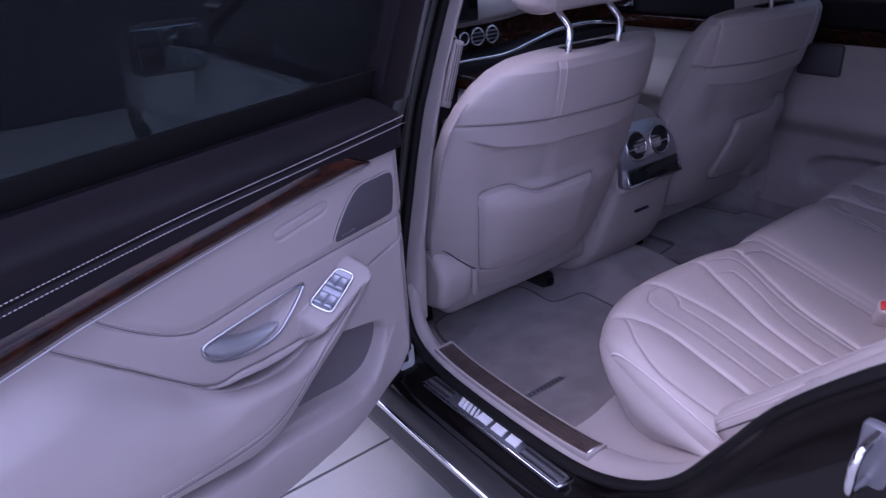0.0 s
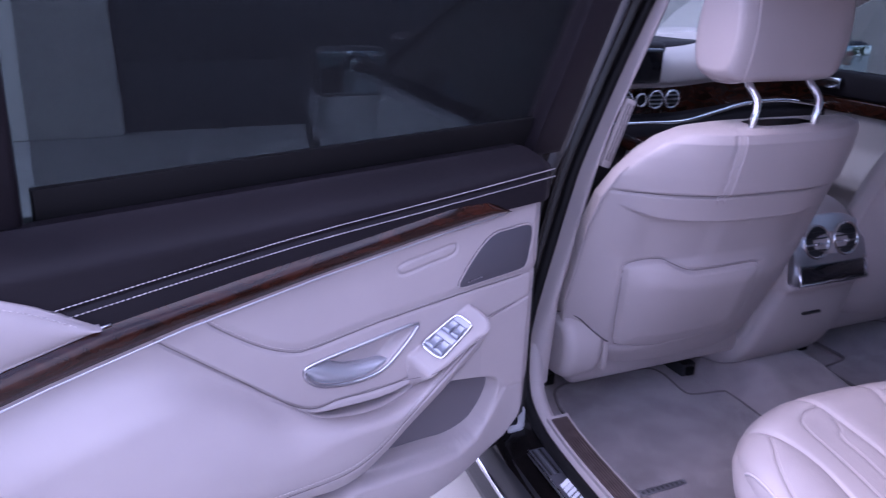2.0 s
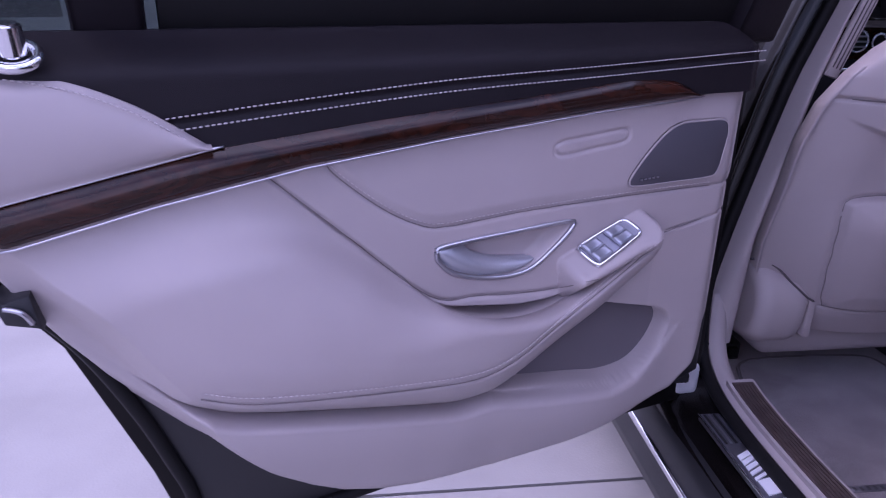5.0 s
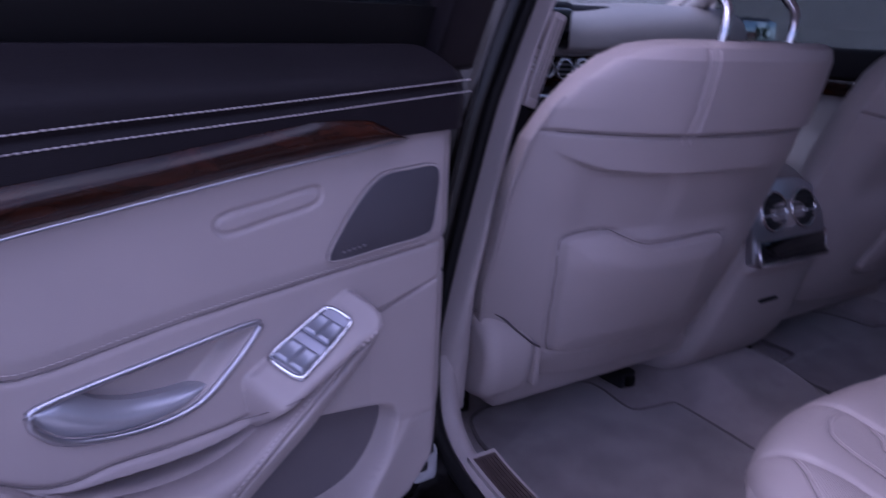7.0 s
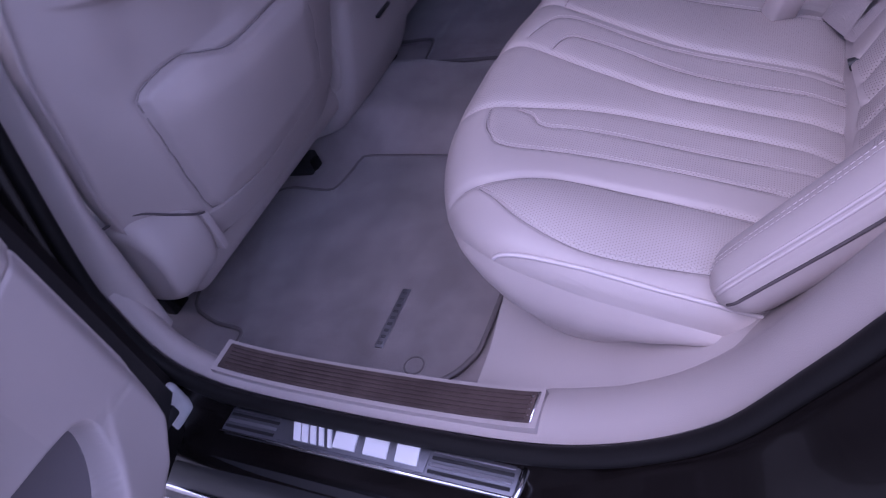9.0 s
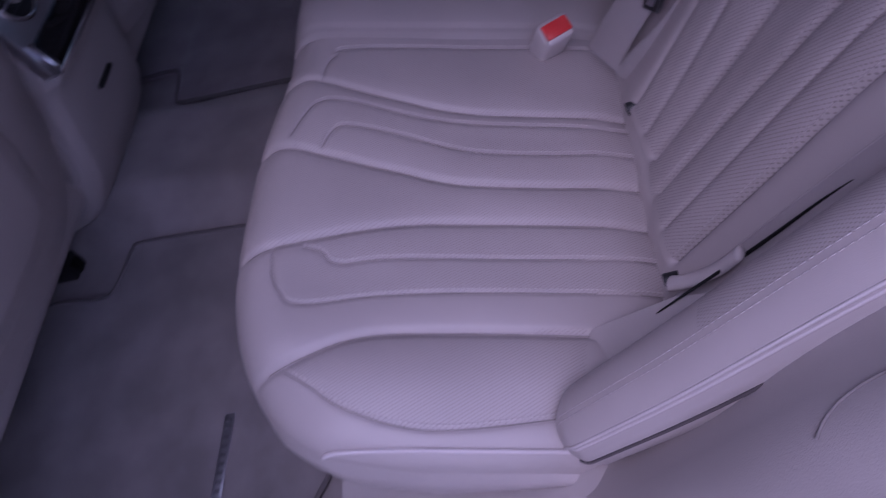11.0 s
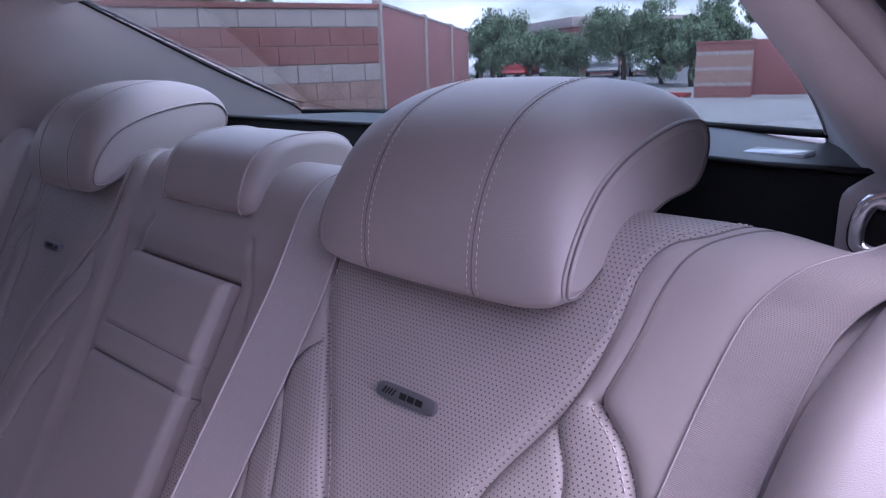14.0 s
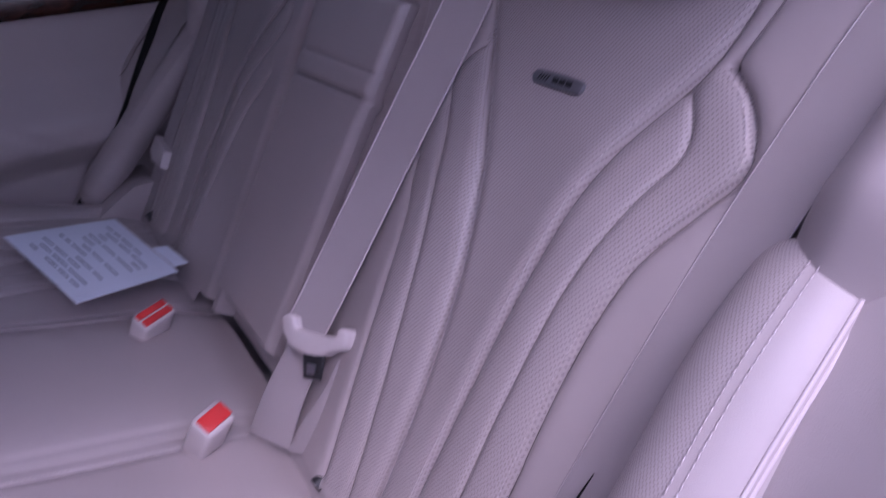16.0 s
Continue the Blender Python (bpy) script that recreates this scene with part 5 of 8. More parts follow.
m = m - 0.030 * step(0.50 - Vv, 0.0, 0.006) * step(0.118 - np.abs(Xm), 0.0, 0.004)
m = m + groove(np.abs(Xm), Vv, smooth_line([(0.11, 0.375), (0.135, 0.36), (0.147, 0.335), (0.130, 0.27), (0.115, 0.16)], 5), 0.005, 0.006)
m = m + groove(np.abs(Xm), Vv, smooth_line([(0.115, 0.545), (0.13, 0.51), (0.145, 0.45)], 5), 0.003, 0.004)
P = back_place(Xm, Vv, m)
cx, cv = (Xm[:-1, :-1] + Xm[1:, 1:]) / 2, (Vv[:-1, :-1] + Vv[1:, 1:]) / 2
podm = inside(np.abs(cx), cv, [(0.115, 0.37), (0.147, 0.335), (0.130, 0.27), (0.115, 0.16)])
sheet("backrest_middle", P, leather, back, "cream leather middle of the backrest", np.stack([Xm, Vv], -1), ~podm, tuple(-BM * 0.02))
for sd in (podm & (cx < 0), podm & (cx > 0)):
    sheet("middle_pad", P, leather_perf, back, "perforated cream leather pad", np.stack([Xm, Vv], -1), sd, tuple(-BM * 0.01))

armrest = thing("folding_armrest", (0, -0.98, 0.7), "folded-up cream leather centre armrest with a crease across it", "armrest")
X, Vv = np.meshgrid(np.linspace(-0.113, 0.113, 90), np.linspace(0.02, 0.497, 170), indexing="ij")
e = np.minimum(np.minimum(0.113 - np.abs(X), 0.497 - Vv), Vv - 0.02)
r = 0.012
q = np.clip(r - e, 0, r)
m = 0.020 - (r - np.sqrt(np.maximum(r * r - q * q, 0)))
m += groove(X, Vv, [(-0.12, 0.372), (0.12, 0.366)], 0.004, 0.004) + groove(X, Vv, [(-0.12, 0.405), (0.12, 0.402)], 0.0025, 0.003)
cvv = (Vv[:-1, :-1] + Vv[1:, 1:]) / 2
for nm, kp in (("upper_pad", cvv > 0.403), ("crease_band", (cvv <= 0.403) & (cvv > 0.369)), ("lower_pad", cvv <= 0.369)):
    sheet(nm, back_place(X, Vv, m), leather, armrest, "cream leather pad", keep=kp, skirt=tuple(-BM * 0.05))
for ln in ([(-0.10, 0.372), (0.10, 0.366)], [(-0.10, 0.405), (0.10, 0.402)]):
    ln = smooth_line(ln, 12)
    seam_line(back_place(ln[:, 0], ln[:, 1], np.full(len(ln), 0.0175)), armrest)

# side bolsters at the doorway
for s, lab in ((1, "cream leather side bolster with twin seams beside the open doorway"), (-1, "cream leather side bolster at the far door")):
    bo = thing("side_bolster", (-0.70 * s, -0.95, 0.62), lab, "seat bolster", "side bolsters")
    snug = 0.0 if s > 0 else 0.030
    path = smooth_line([(-0.703, -0.790, 0.530), (-0.702, -0.830, 0.575), (-0.698, -0.903, 0.653), (-0.688, -0.996, 0.753), (-0.679, -1.070, 0.823), (-0.673, -1.150, 0.890)], 12)
    path[:, 0] -= snug
    path[:, 1:] -= snug * BM[1:]
    k = len(path)
    wid = 0.047 * np.sqrt(np.clip(np.linspace(0.02, 1, k) * 7, 0, 1)) * (0.75 + 0.25 * np.linspace(0, 1, k))
    wid = wid * (1 - 0.12 * step(np.linspace(0, 1, k), 0.8, 1.0)) * (1 - np.clip((np.linspace(0, 1, k) - 0.91) / 0.091, 0, 0.995) ** 3) ** 0.333
    T = np.gradient(path, axis=0)
    T /= np.linalg.norm(T, axis=1)[:, None]
    G = np.zeros((k, 41, 3))
    for i in range(k):
        side = np.array([1.0, 0, 0])
        up = np.cross(T[i], side)
        up = up if up[1] > 0 else -up
        for j in range(41):
            w = -0.35 * math.pi + 1.7 * math.pi * j / 40
            c, d = math.cos(w), math.sin(w)
            rr = wid[i]
            dent = -0.0035 * math.exp(-((w - 0.52 * math.pi) / 0.035) ** 2) - 0.0035 * math.exp(-((w - 0.80 * math.pi) / 0.03) ** 2)
            G[i, j] = path[i] + side * (rr + dent) * c * 1.05 + up * (rr + dent) * d * 0.95
    a = (np.arange(40) + 0.5) / 40 * 1.7 - 0.35
    keep = np.ones((k - 1, 40), bool)
    pf = np.zeros((k - 1, 40), bool)
    pf[int(k * 0.45):, :] = ((a > 0.18) & (a < 0.52))[None, :]
    uv = np.zeros((k, 41, 2))
    uv[..., 0] = np.linspace(0, 0.30, 41)[None, :]
    uv[..., 1] = np.linspace(0, 0.78, k)[:, None]
    sheet("bolster_pad", G, leather, bo, "smooth cream leather", uv, ~pf, (0, 0, -0.004), s)
    sheet("bolster_inset", G, leather_perf, bo, "perforated cream leather inset", uv, pf, (0, 0, -0.004), s)
    seam_line(G[5:, 30] + np.array([-0.0005, 0, 0]), bo, s, 0.0016, dark_seam)
    for w in (0.745, 0.785):
        j = (w + 0.35) / 1.7 * 40
        j0 = int(j)
        V, F = tube(G[4:-2, j0] * (1 - (j - j0)) + G[4:-2, j0 + 1] * (j - j0), 0.0016, 6)
        mesh_object("piping", flip(V, s), turn_faces(F, s), thread, bo, "pale twin piping")
    for w in (0.50, 0.545):
        j = (w + 0.35) / 1.7 * 40
        j0 = int(j)
        line = G[4:, j0] * (1 - (j - j0)) + G[4:, j0 + 1] * (j - j0)
        dashes(line + np.array([0, 0.0005, 0.0010]), 0.0045, 0.0018, 0.0006, "stitching", thread, bo, s=s)

    if s > 0:
        # a thin black strip painted in as the shade of the gap; no real part
        V, F = tube(smooth_line([(-0.612, -0.884, 0.575), (-0.602, -0.912, 0.588), (-0.592, -0.945, 0.606), (-0.591, -0.974, 0.640), (-0.597, -1.006, 0.698), (-0.602, -1.022, 0.728)], 6), np.interp(np.linspace(0, 1, 31), [0, 0.2, 0.6, 1], [0.0006, 0.0014, 0.0019, 0.0004]), 8)
        mesh_object("gap_filler", V, F, rubber, bo, "black strip drawn for the shade in the gap between bolster and cushion")

# ---------------------------------------------------------------- headrests of the bench


def pillow(name, section, x0, x1, mat, parent, label, ends=0.035, bow=0.0, nseg=48, low=0.72):
    """A pad lofted across the car from a side section of (y, z), rounded off at both ends."""
    S = smooth_line(section, 6, True)
    c = S.mean(0)
    G = np.zeros((nseg, len(S) + 1, 3))
    for i in range(nseg):
        q = i / (nseg - 1)
        w = 0.5 - 0.5 * math.cos(math.pi * q)
        x = x0 + (x1 - x0) * w
        d = min(x - min(x0, x1), max(x0, x1) - x)
        f = 1.0 if d >= ends else math.sqrt(max(1 - ((ends - d) / ends) ** 2, 0))
        f = low + (1 - low) * f
        for j in range(len(S) + 1):
            p = c + (S[j % len(S)] - c) * f
            G[i, j] = (x, p[0] - bow * (2 * w - 1) ** 2, p[1])
    V = G.reshape(-1, 3)
    m1 = len(S) + 1
    F = [(i * m1 + j, (i + 1) * m1 + j, (i + 1) * m1 + j + 1, i * m1 + j + 1) for i in range(nseg - 1) for j in range(m1 - 1)]
    F += [tuple(range(m1 - 1))[::-1], tuple((nseg - 1) * m1 + j for j in range(m1 - 1))]
    ob = mesh_object(name, V, F, mat, parent, label, sharp=50)
    return ob, S, c


HEAD_MID = smooth_line([(-1.186, 1.036), (-1.184, 1.060), (-1.190, 1.092), (-1.207, 1.127), (-1.234, 1.157), (-1.270, 1.175), (-1.315, 1.185), (-1.360, 1.185), (-1.400, 1.172), (-1.418, 1.145), (-1.412, 1.112), (-1.385, 1.092), (-1.330, 1.085), (-1.280, 1.068), (-1.235, 1.045), (-1.205, 1.031)], 6, True)
HEAD_END = smooth_line([(-1.192, 1.046), (-1.190, 1.057), (-1.198, 1.074), (-1.212, 1.092), (-1.232, 1.110), (-1.264, 1.126), (-1.310, 1.139), (-1.360, 1.147), (-1.398, 1.146), (-1.414, 1.132), (-1.410, 1.112), (-1.388, 1.095), (-1.335, 1.090), (-1.285, 1.077), (-1.242, 1.060), (-1.212, 1.047)], 6, True)


def head_ring(x, x0, x1):
    """The headrest's outline across x: arched in the middle, lower and rounder towards its ends."""
    q = abs(2 * (x - x0) / (x1 - x0) - 1)
    ring = HEAD_MID + (HEAD_END - HEAD_MID) * (0.18 * q ** 2 + 0.82 * q ** 8)
    edge = min(abs(x - x0), abs(x - x1))
    k = 1 - 0.10 * (1 - float(round_off(np.array(edge), 0.012)))
    c = ring.mean(0)
    return c + (ring - c) * k


for x0, x1, lab in ((-0.258, -0.522, "large cream leather headrest with curved sides over the backrest"), (0.258, 0.522, "large cream leather headrest on the far seat")):
    hr = thing("rear_headrest", ((x0 + x1) / 2, -1.3, 1.05), lab, "headrest", "rear headrests")
    qs = np.concatenate([np.linspace(0, 0.06, 9), np.linspace(0.08, 0.92, 50), np.linspace(0.94, 1, 9)])
    rings = [head_ring(x0 + (x1 - x0) * q, x0, x1) for q in qs]
    k = len(HEAD_MID)
    G = [(x0 + (x1 - x0) * q, p[0], p[1]) for q, r in zip(qs, rings) for p in r]
    F = [(i * k + j, (i + 1) * k + j, (i + 1) * k + (j + 1) % k, i * k + (j + 1) % k) for i in range(len(qs) - 1) for j in range(k)]
    for i, q in ((0, -1), (len(qs) - 1, 1)):
        c = rings[i].mean(0)
        G.append((x0 if i == 0 else x1, c[0], c[1]))
        F += [(i * k + j, i * k + (j + 1) % k, len(G) - 1) for j in range(k)]
    F = turn_faces(F, 1 if x1 < x0 else -1)
    mesh_object("pad", G, F, leather, hr, "cream leather pad", sharp=50)
    for q in (0.275, 0.715):
        x = x0 + (x1 - x0) * q
        pts = [(x, p[0], p[1]) for p in head_ring(x, x0, x1)[0:62]]
        V, F = tube(pts, 0.0007, 6)
        mesh_object("seam", V, F, seam_mat, hr, "sewn seam over the pad")
        for off in (0.0045, -0.0045):
            dashes([(p[0] + off, p[1] + 0.0004, p[2] + 0.0006) for p in pts], 0.0036, 0.0024, 0.00045, "stitching", thread, hr, "twin stitching")
    for q in (0.010, 0.990):
        xe = x0 + (x1 - x0) * q
        pts = [(xe, p[0], p[1]) for p in head_ring(xe, x0, x1)]
        V, F = tube(pts, 0.0020, 6, True)
        mesh_object("piping", V, F, leather_dim, hr, "piping round the side face")
        V, F = tube([(xe + (0.0028 if q < 0.5 else -0.0028) * (-1 if x1 < x0 else 1) * -1, p[1], p[2]) for p in pts], 0.0009, 6, True)
        mesh_object("seam", V, F, seam_mat, hr, "seam beside the piping")
    for x in (x0 + (x1 - x0) * 0.32, x0 + (x1 - x0) * 0.68):
        V, F = tube([(x, -1.30, 1.02), (x, -1.315, 1.12)], 0.006, 10)
        mesh_object("post", V, F, dark_plastic, hr, "dark headrest post")

MID = [(-1.215, 1.045), (-1.222, 1.085), (-1.245, 1.112), (-1.290, 1.124), (-1.345, 1.122), (-1.375, 1.105), (-1.378, 1.075), (-1.350, 1.050), (-1.280, 1.040)]
hr = thing("middle_headrest", (0, -1.3, 1.05), "low cream leather headrest in the middle of the bench", "headrest", "rear headrests")
ob, S, c = pillow("pad", MID, -0.105, 0.105, leather, hr, "cream leather pad", ends=0.02)
for x in (-0.088, 0.088):
    V, F = tube([(x, c[0] + (p[0] - c[0]) * 1.002, c[1] + (p[1] - c[1]) * 1.002) for p in S[:30]], 0.0018, 6)
    mesh_object("piping", V, F, leather, hr, "piping of the side face")

# ---------------------------------------------------------------- belts and buckles


def ribbon(points, width, across, thick=0.0012):
    P = np.array(points, float)
    A = np.array(across, float)
    if A.ndim == 1:
        A = np.repeat(A[None], len(P), 0)
    A = A / np.linalg.norm(A, axis=1)[:, None]
    T = np.gradient(P, axis=0)
    N = np.cross(T, A)
    N /= np.linalg.norm(N, axis=1)[:, None] + 1e-9
    G = np.zeros((len(P), 7, 3))
    for j in range(7):
        q = j / 6 - 0.5
        G[:, j] = P + A * width * q + N * 0.0006 * math.cos(q * 3)
    return G, N


def belt_uv(G):
    """UV of a belt in metres, across and along."""
    run = np.concatenate([[0], np.cumsum(np.linalg.norm(np.diff(G[:, 3], axis=0), axis=1))])
    uv = np.zeros(G.shape[:2] + (2,))
    uv[..., 0], uv[..., 1] = np.linspace(0, 0.048, G.shape[1])[None, :], run[:, None]
    return uv


def belt_pt(x, v, m):
    return B0 + np.array([x, 0, 0]) + BV * v + BM * m


for s, lab in ((1, "cream shoulder belt running down beside the backrest wing"), (-1, "cream shoulder belt with its tongue at the far seat")):
    bl = thing("shoulder_belt", (-0.63 * s, -1.1, 0.6), lab, "seat belt", "seat belts")
    lie = lambda x, v: float(back_height(np.array([[x]]), np.array([[v]]))[0, 0])
    over = [(-0.652, 0.590), (-0.642, 0.555), (-0.630, 0.48), (-0.615, 0.36), (-0.603, 0.20), (-0.596, 0.05), (-0.592, -0.06)]
    pts = smooth_line([belt_pt(-0.712, 0.672, -0.080), belt_pt(-0.694, 0.645, -0.040), belt_pt(-0.672, 0.618, -0.004)] + [belt_pt(x, v, max(lie(x, v), lie(x + 0.018, v), lie(x - 0.010, v)) + 0.0045) for x, v in over], 10)
    ac = [np.array([1.0, 0, 0]) + BV * 0.12 - BM * 0.10 for i in range(len(pts))]
    G, N = ribbon(pts, 0.049, ac)
    sheet("webbing", G, webbing, bl, "cream woven webbing", uv=belt_uv(G), skirt=tuple(-BM * 0.0014), s=s)
    for e in (0, 6):
        V, F = tube(G[:, e], 0.0008, 6)
        mesh_object("webbing_edge", flip(V, s), turn_faces(F, s), webbing, bl)
    if s > 0:
        V, F = tube(smooth_line([(-0.566, -0.905, 0.546), (-0.575, -0.918, 0.562), (-0.586, -0.942, 0.596), (-0.590, -0.958, 0.628)], 6), 0.0085, 10, flat=0.5, axis=(0.3, 0.85, 0.5))
        mesh_object("anchor_sleeve", V, F, white_plastic, bl, "pale plastic sleeve at the belt's anchor")
    if s < 0:
        part("tongue", slab([(0.545, 0.075), (0.555, 0.110), (0.645, 0.120), (0.650, 0.085), (0.62, 0.07)], 0.004, 0.022, lambda a, c, d: belt_pt(a, c, d), 0.004), white_plastic, bl, "pale belt tongue")

mb = thing("middle_belt", (-0.2, -1.0, 0.6), "cream middle seat belt hanging down with its tongue", "seat belt", "seat belts")
pts = smooth_line([belt_pt(-0.222, 0.640, -0.02), belt_pt(-0.222, 0.60, 0.008), belt_pt(-0.228, 0.50, 0.016), belt_pt(-0.218, 0.36, 0.022), belt_pt(-0.210, 0.22, 0.028), belt_pt(-0.206, 0.105, 0.036)], 10)
G, N = ribbon(pts, 0.054, np.array([1.0, 0, 0]) + BV * 0.12 + BM * 0.45)
sheet("webbing", G, webbing, mb, "cream woven webbing", uv=belt_uv(G), skirt=tuple(-BM * 0.0014))
for e in (0, 6):
    V, F = tube(G[:, e], 0.0012, 6)
    mesh_object("webbing_edge", V, F, thread, mb)


def hang(a, c, d):
    """On the slanting plane in which the slack belt hangs."""
    return belt_pt(a, c, d + 0.45 * (a + 0.203))


for nm, quad, d in (("lower_webbing", [(-0.1810, 0.0742), (-0.2258, 0.0766), (-0.2324, -0.0395), (-0.1753, -0.0546)], 0.026), ("return_webbing", [(-0.2481, 0.0530), (-0.2521, 0.1013), (-0.2813, -0.0170), (-0.2347, -0.0402)], 0.030)):
    G = np.zeros((16, 7, 3))
    for i in range(16):
        for j in range(7):
            q, w = i / 15, j / 6
            p0 = np.array(quad[0]) * (1 - q) + np.array(quad[3]) * q
            p1 = np.array(quad[1]) * (1 - q) + np.array(quad[2]) * q
            a, c = p0 + (p1 - p0) * w
            G[i, j] = hang(a, c, d + 0.004 * math.sin(math.pi * q) - 0.002 * (2 * w - 1) ** 2)
    sheet(nm, G, webbing, mb, "cream lower webbing", uv=belt_uv(G), skirt=tuple(-BM * 0.0014))
ton = part("tongue", slab([tuple(p) for p in smooth_line([(-0.1812, 0.1019), (-0.1808, 0.1084), (-0.1874, 0.1145), (-0.1950, 0.1144), (-0.1995, 0.1082), (-0.2075, 0.1055), (-0.2479, 0.1200), (-0.2488, 0.1284), (-0.2537, 0.1349), (-0.2616, 0.1346), (-0.2657, 0.1271), (-0.2647, 0.1137), (-0.2495, 0.1023), (-0.2409, 0.0912), (-0.2147, 0.0802), (-0.1931, 0.0850)], 3, True)], 0.031, 0.046, hang, 0.004, 3), white_plastic, mb, "pale plastic belt tongue with raised ends")
part("tongue_blade", slab([(-0.2166, 0.0814), (-0.2413, 0.0921), (-0.2473, 0.0643), (-0.2282, 0.0558)], 0.036, 0.040, hang, 0.0008), dark_plastic, ton, "dark metal tongue blade")
bc = np.array([(-0.2166, 0.0814), (-0.2413, 0.0921), (-0.2473, 0.0643), (-0.2282, 0.0558)])
mid_b = bc.mean(0)
part("blade_slot", slab([tuple(mid_b + (p - mid_b) * 0.42 + (bc[2] - bc[1]) * 0.12) for p in bc], 0.039, 0.0412, hang), satin, ton)


def buckle(at, turn_z, tilt, nred, lab):
    bk = thing("belt_buckle", at, lab, "buckle", "belt buckles")
    M = Matrix.Translation(Vector(at)) @ Matrix.Rotation(radians(turn_z), 4, "Z") @ Matrix.Rotation(radians(tilt), 4, "X")
    w = 0.021 if nred == 1 else 0.027
    b = part("housing", box((-w, -0.016, -0.055), (w, 0.016, 0.018), 0.007, 3), white_plastic, bk, "cream plastic housing", matrix=M)
    for i in range(nred):
        y0 = -0.010 if nred == 1 else (-0.0115 + i * 0.013)
        y1 = 0.010 if nred == 1 else (-0.0015 + i * 0.013)
        part("release_button", box((-w + 0.003, y0, 0.010), (w - 0.003, y1, 0.0215), 0.002, 2), red_plastic, bk, "red release button", matrix=M)
    return bk


buckle((-0.202, -0.828, 0.578), 118, -32, 1, "cream belt buckle with one red button between the seats")
buckle((0.078, -0.822, 0.570), 118, -32, 2, "cream belt buckle with two red buttons")

# sheet of paper on the far seat
pap = thing("paper_sheet", (0.35, -0.75, 0.60), "printed white sheet of paper lying on the far seat", "paper")
corners = [np.array([0.138, -0.737, 0.592]), np.array([0.459, -0.662, 0.592]), np.array([0.487, -0.841, 0.559]), np.array([0.205, -0.890, 0.557])]


def on_paper(a, c, d=0.0):
    p = (1 - a) * (1 - c) * corners[0] + a * (1 - c) * corners[1] + a * c * corners[2] + (1 - a) * c * corners[3]
    return p + np.array([0, 0, 0.010 + 0.006 * math.sin(3 * a) * math.sin(3 * c) + d])


G = np.array([[on_paper(a, c) for c in np.linspace(0, 1, 16)] for a in np.linspace(0, 1, 16)])
sheet("page", G, paper, pap, "white page", skirt=(0, 0, -0.0012))
rng = random.Random(3)
for i in range(11):
    c = 0.12 + i * 0.072
    a0 = 0.14
    while a0 < 0.80:
        w = rng.uniform(0.06, 0.22)
        a1 = min(a0 + w, 0.86)
        if rng.random() < 0.75:
            part("text_bar", slab([(a0, c), (a1, c), (a1, c + 0.014), (a0, c + 0.014)], 0.0006, 0.0014, on_paper), ink, pap, smooth=False)
        a0 = a1 + 0.03
flap = np.array([[on_paper(0.05 + 0.32 * a, 1.0 + 0.16 * c, 0.004) for c in np.linspace(0, 1, 6)] for a in np.linspace(0, 1, 6)])
sheet("folded_slip", flap, paper, pap, "second slip under the page", skirt=(0, 0, -0.0012))

# ---------------------------------------------------------------- front seats


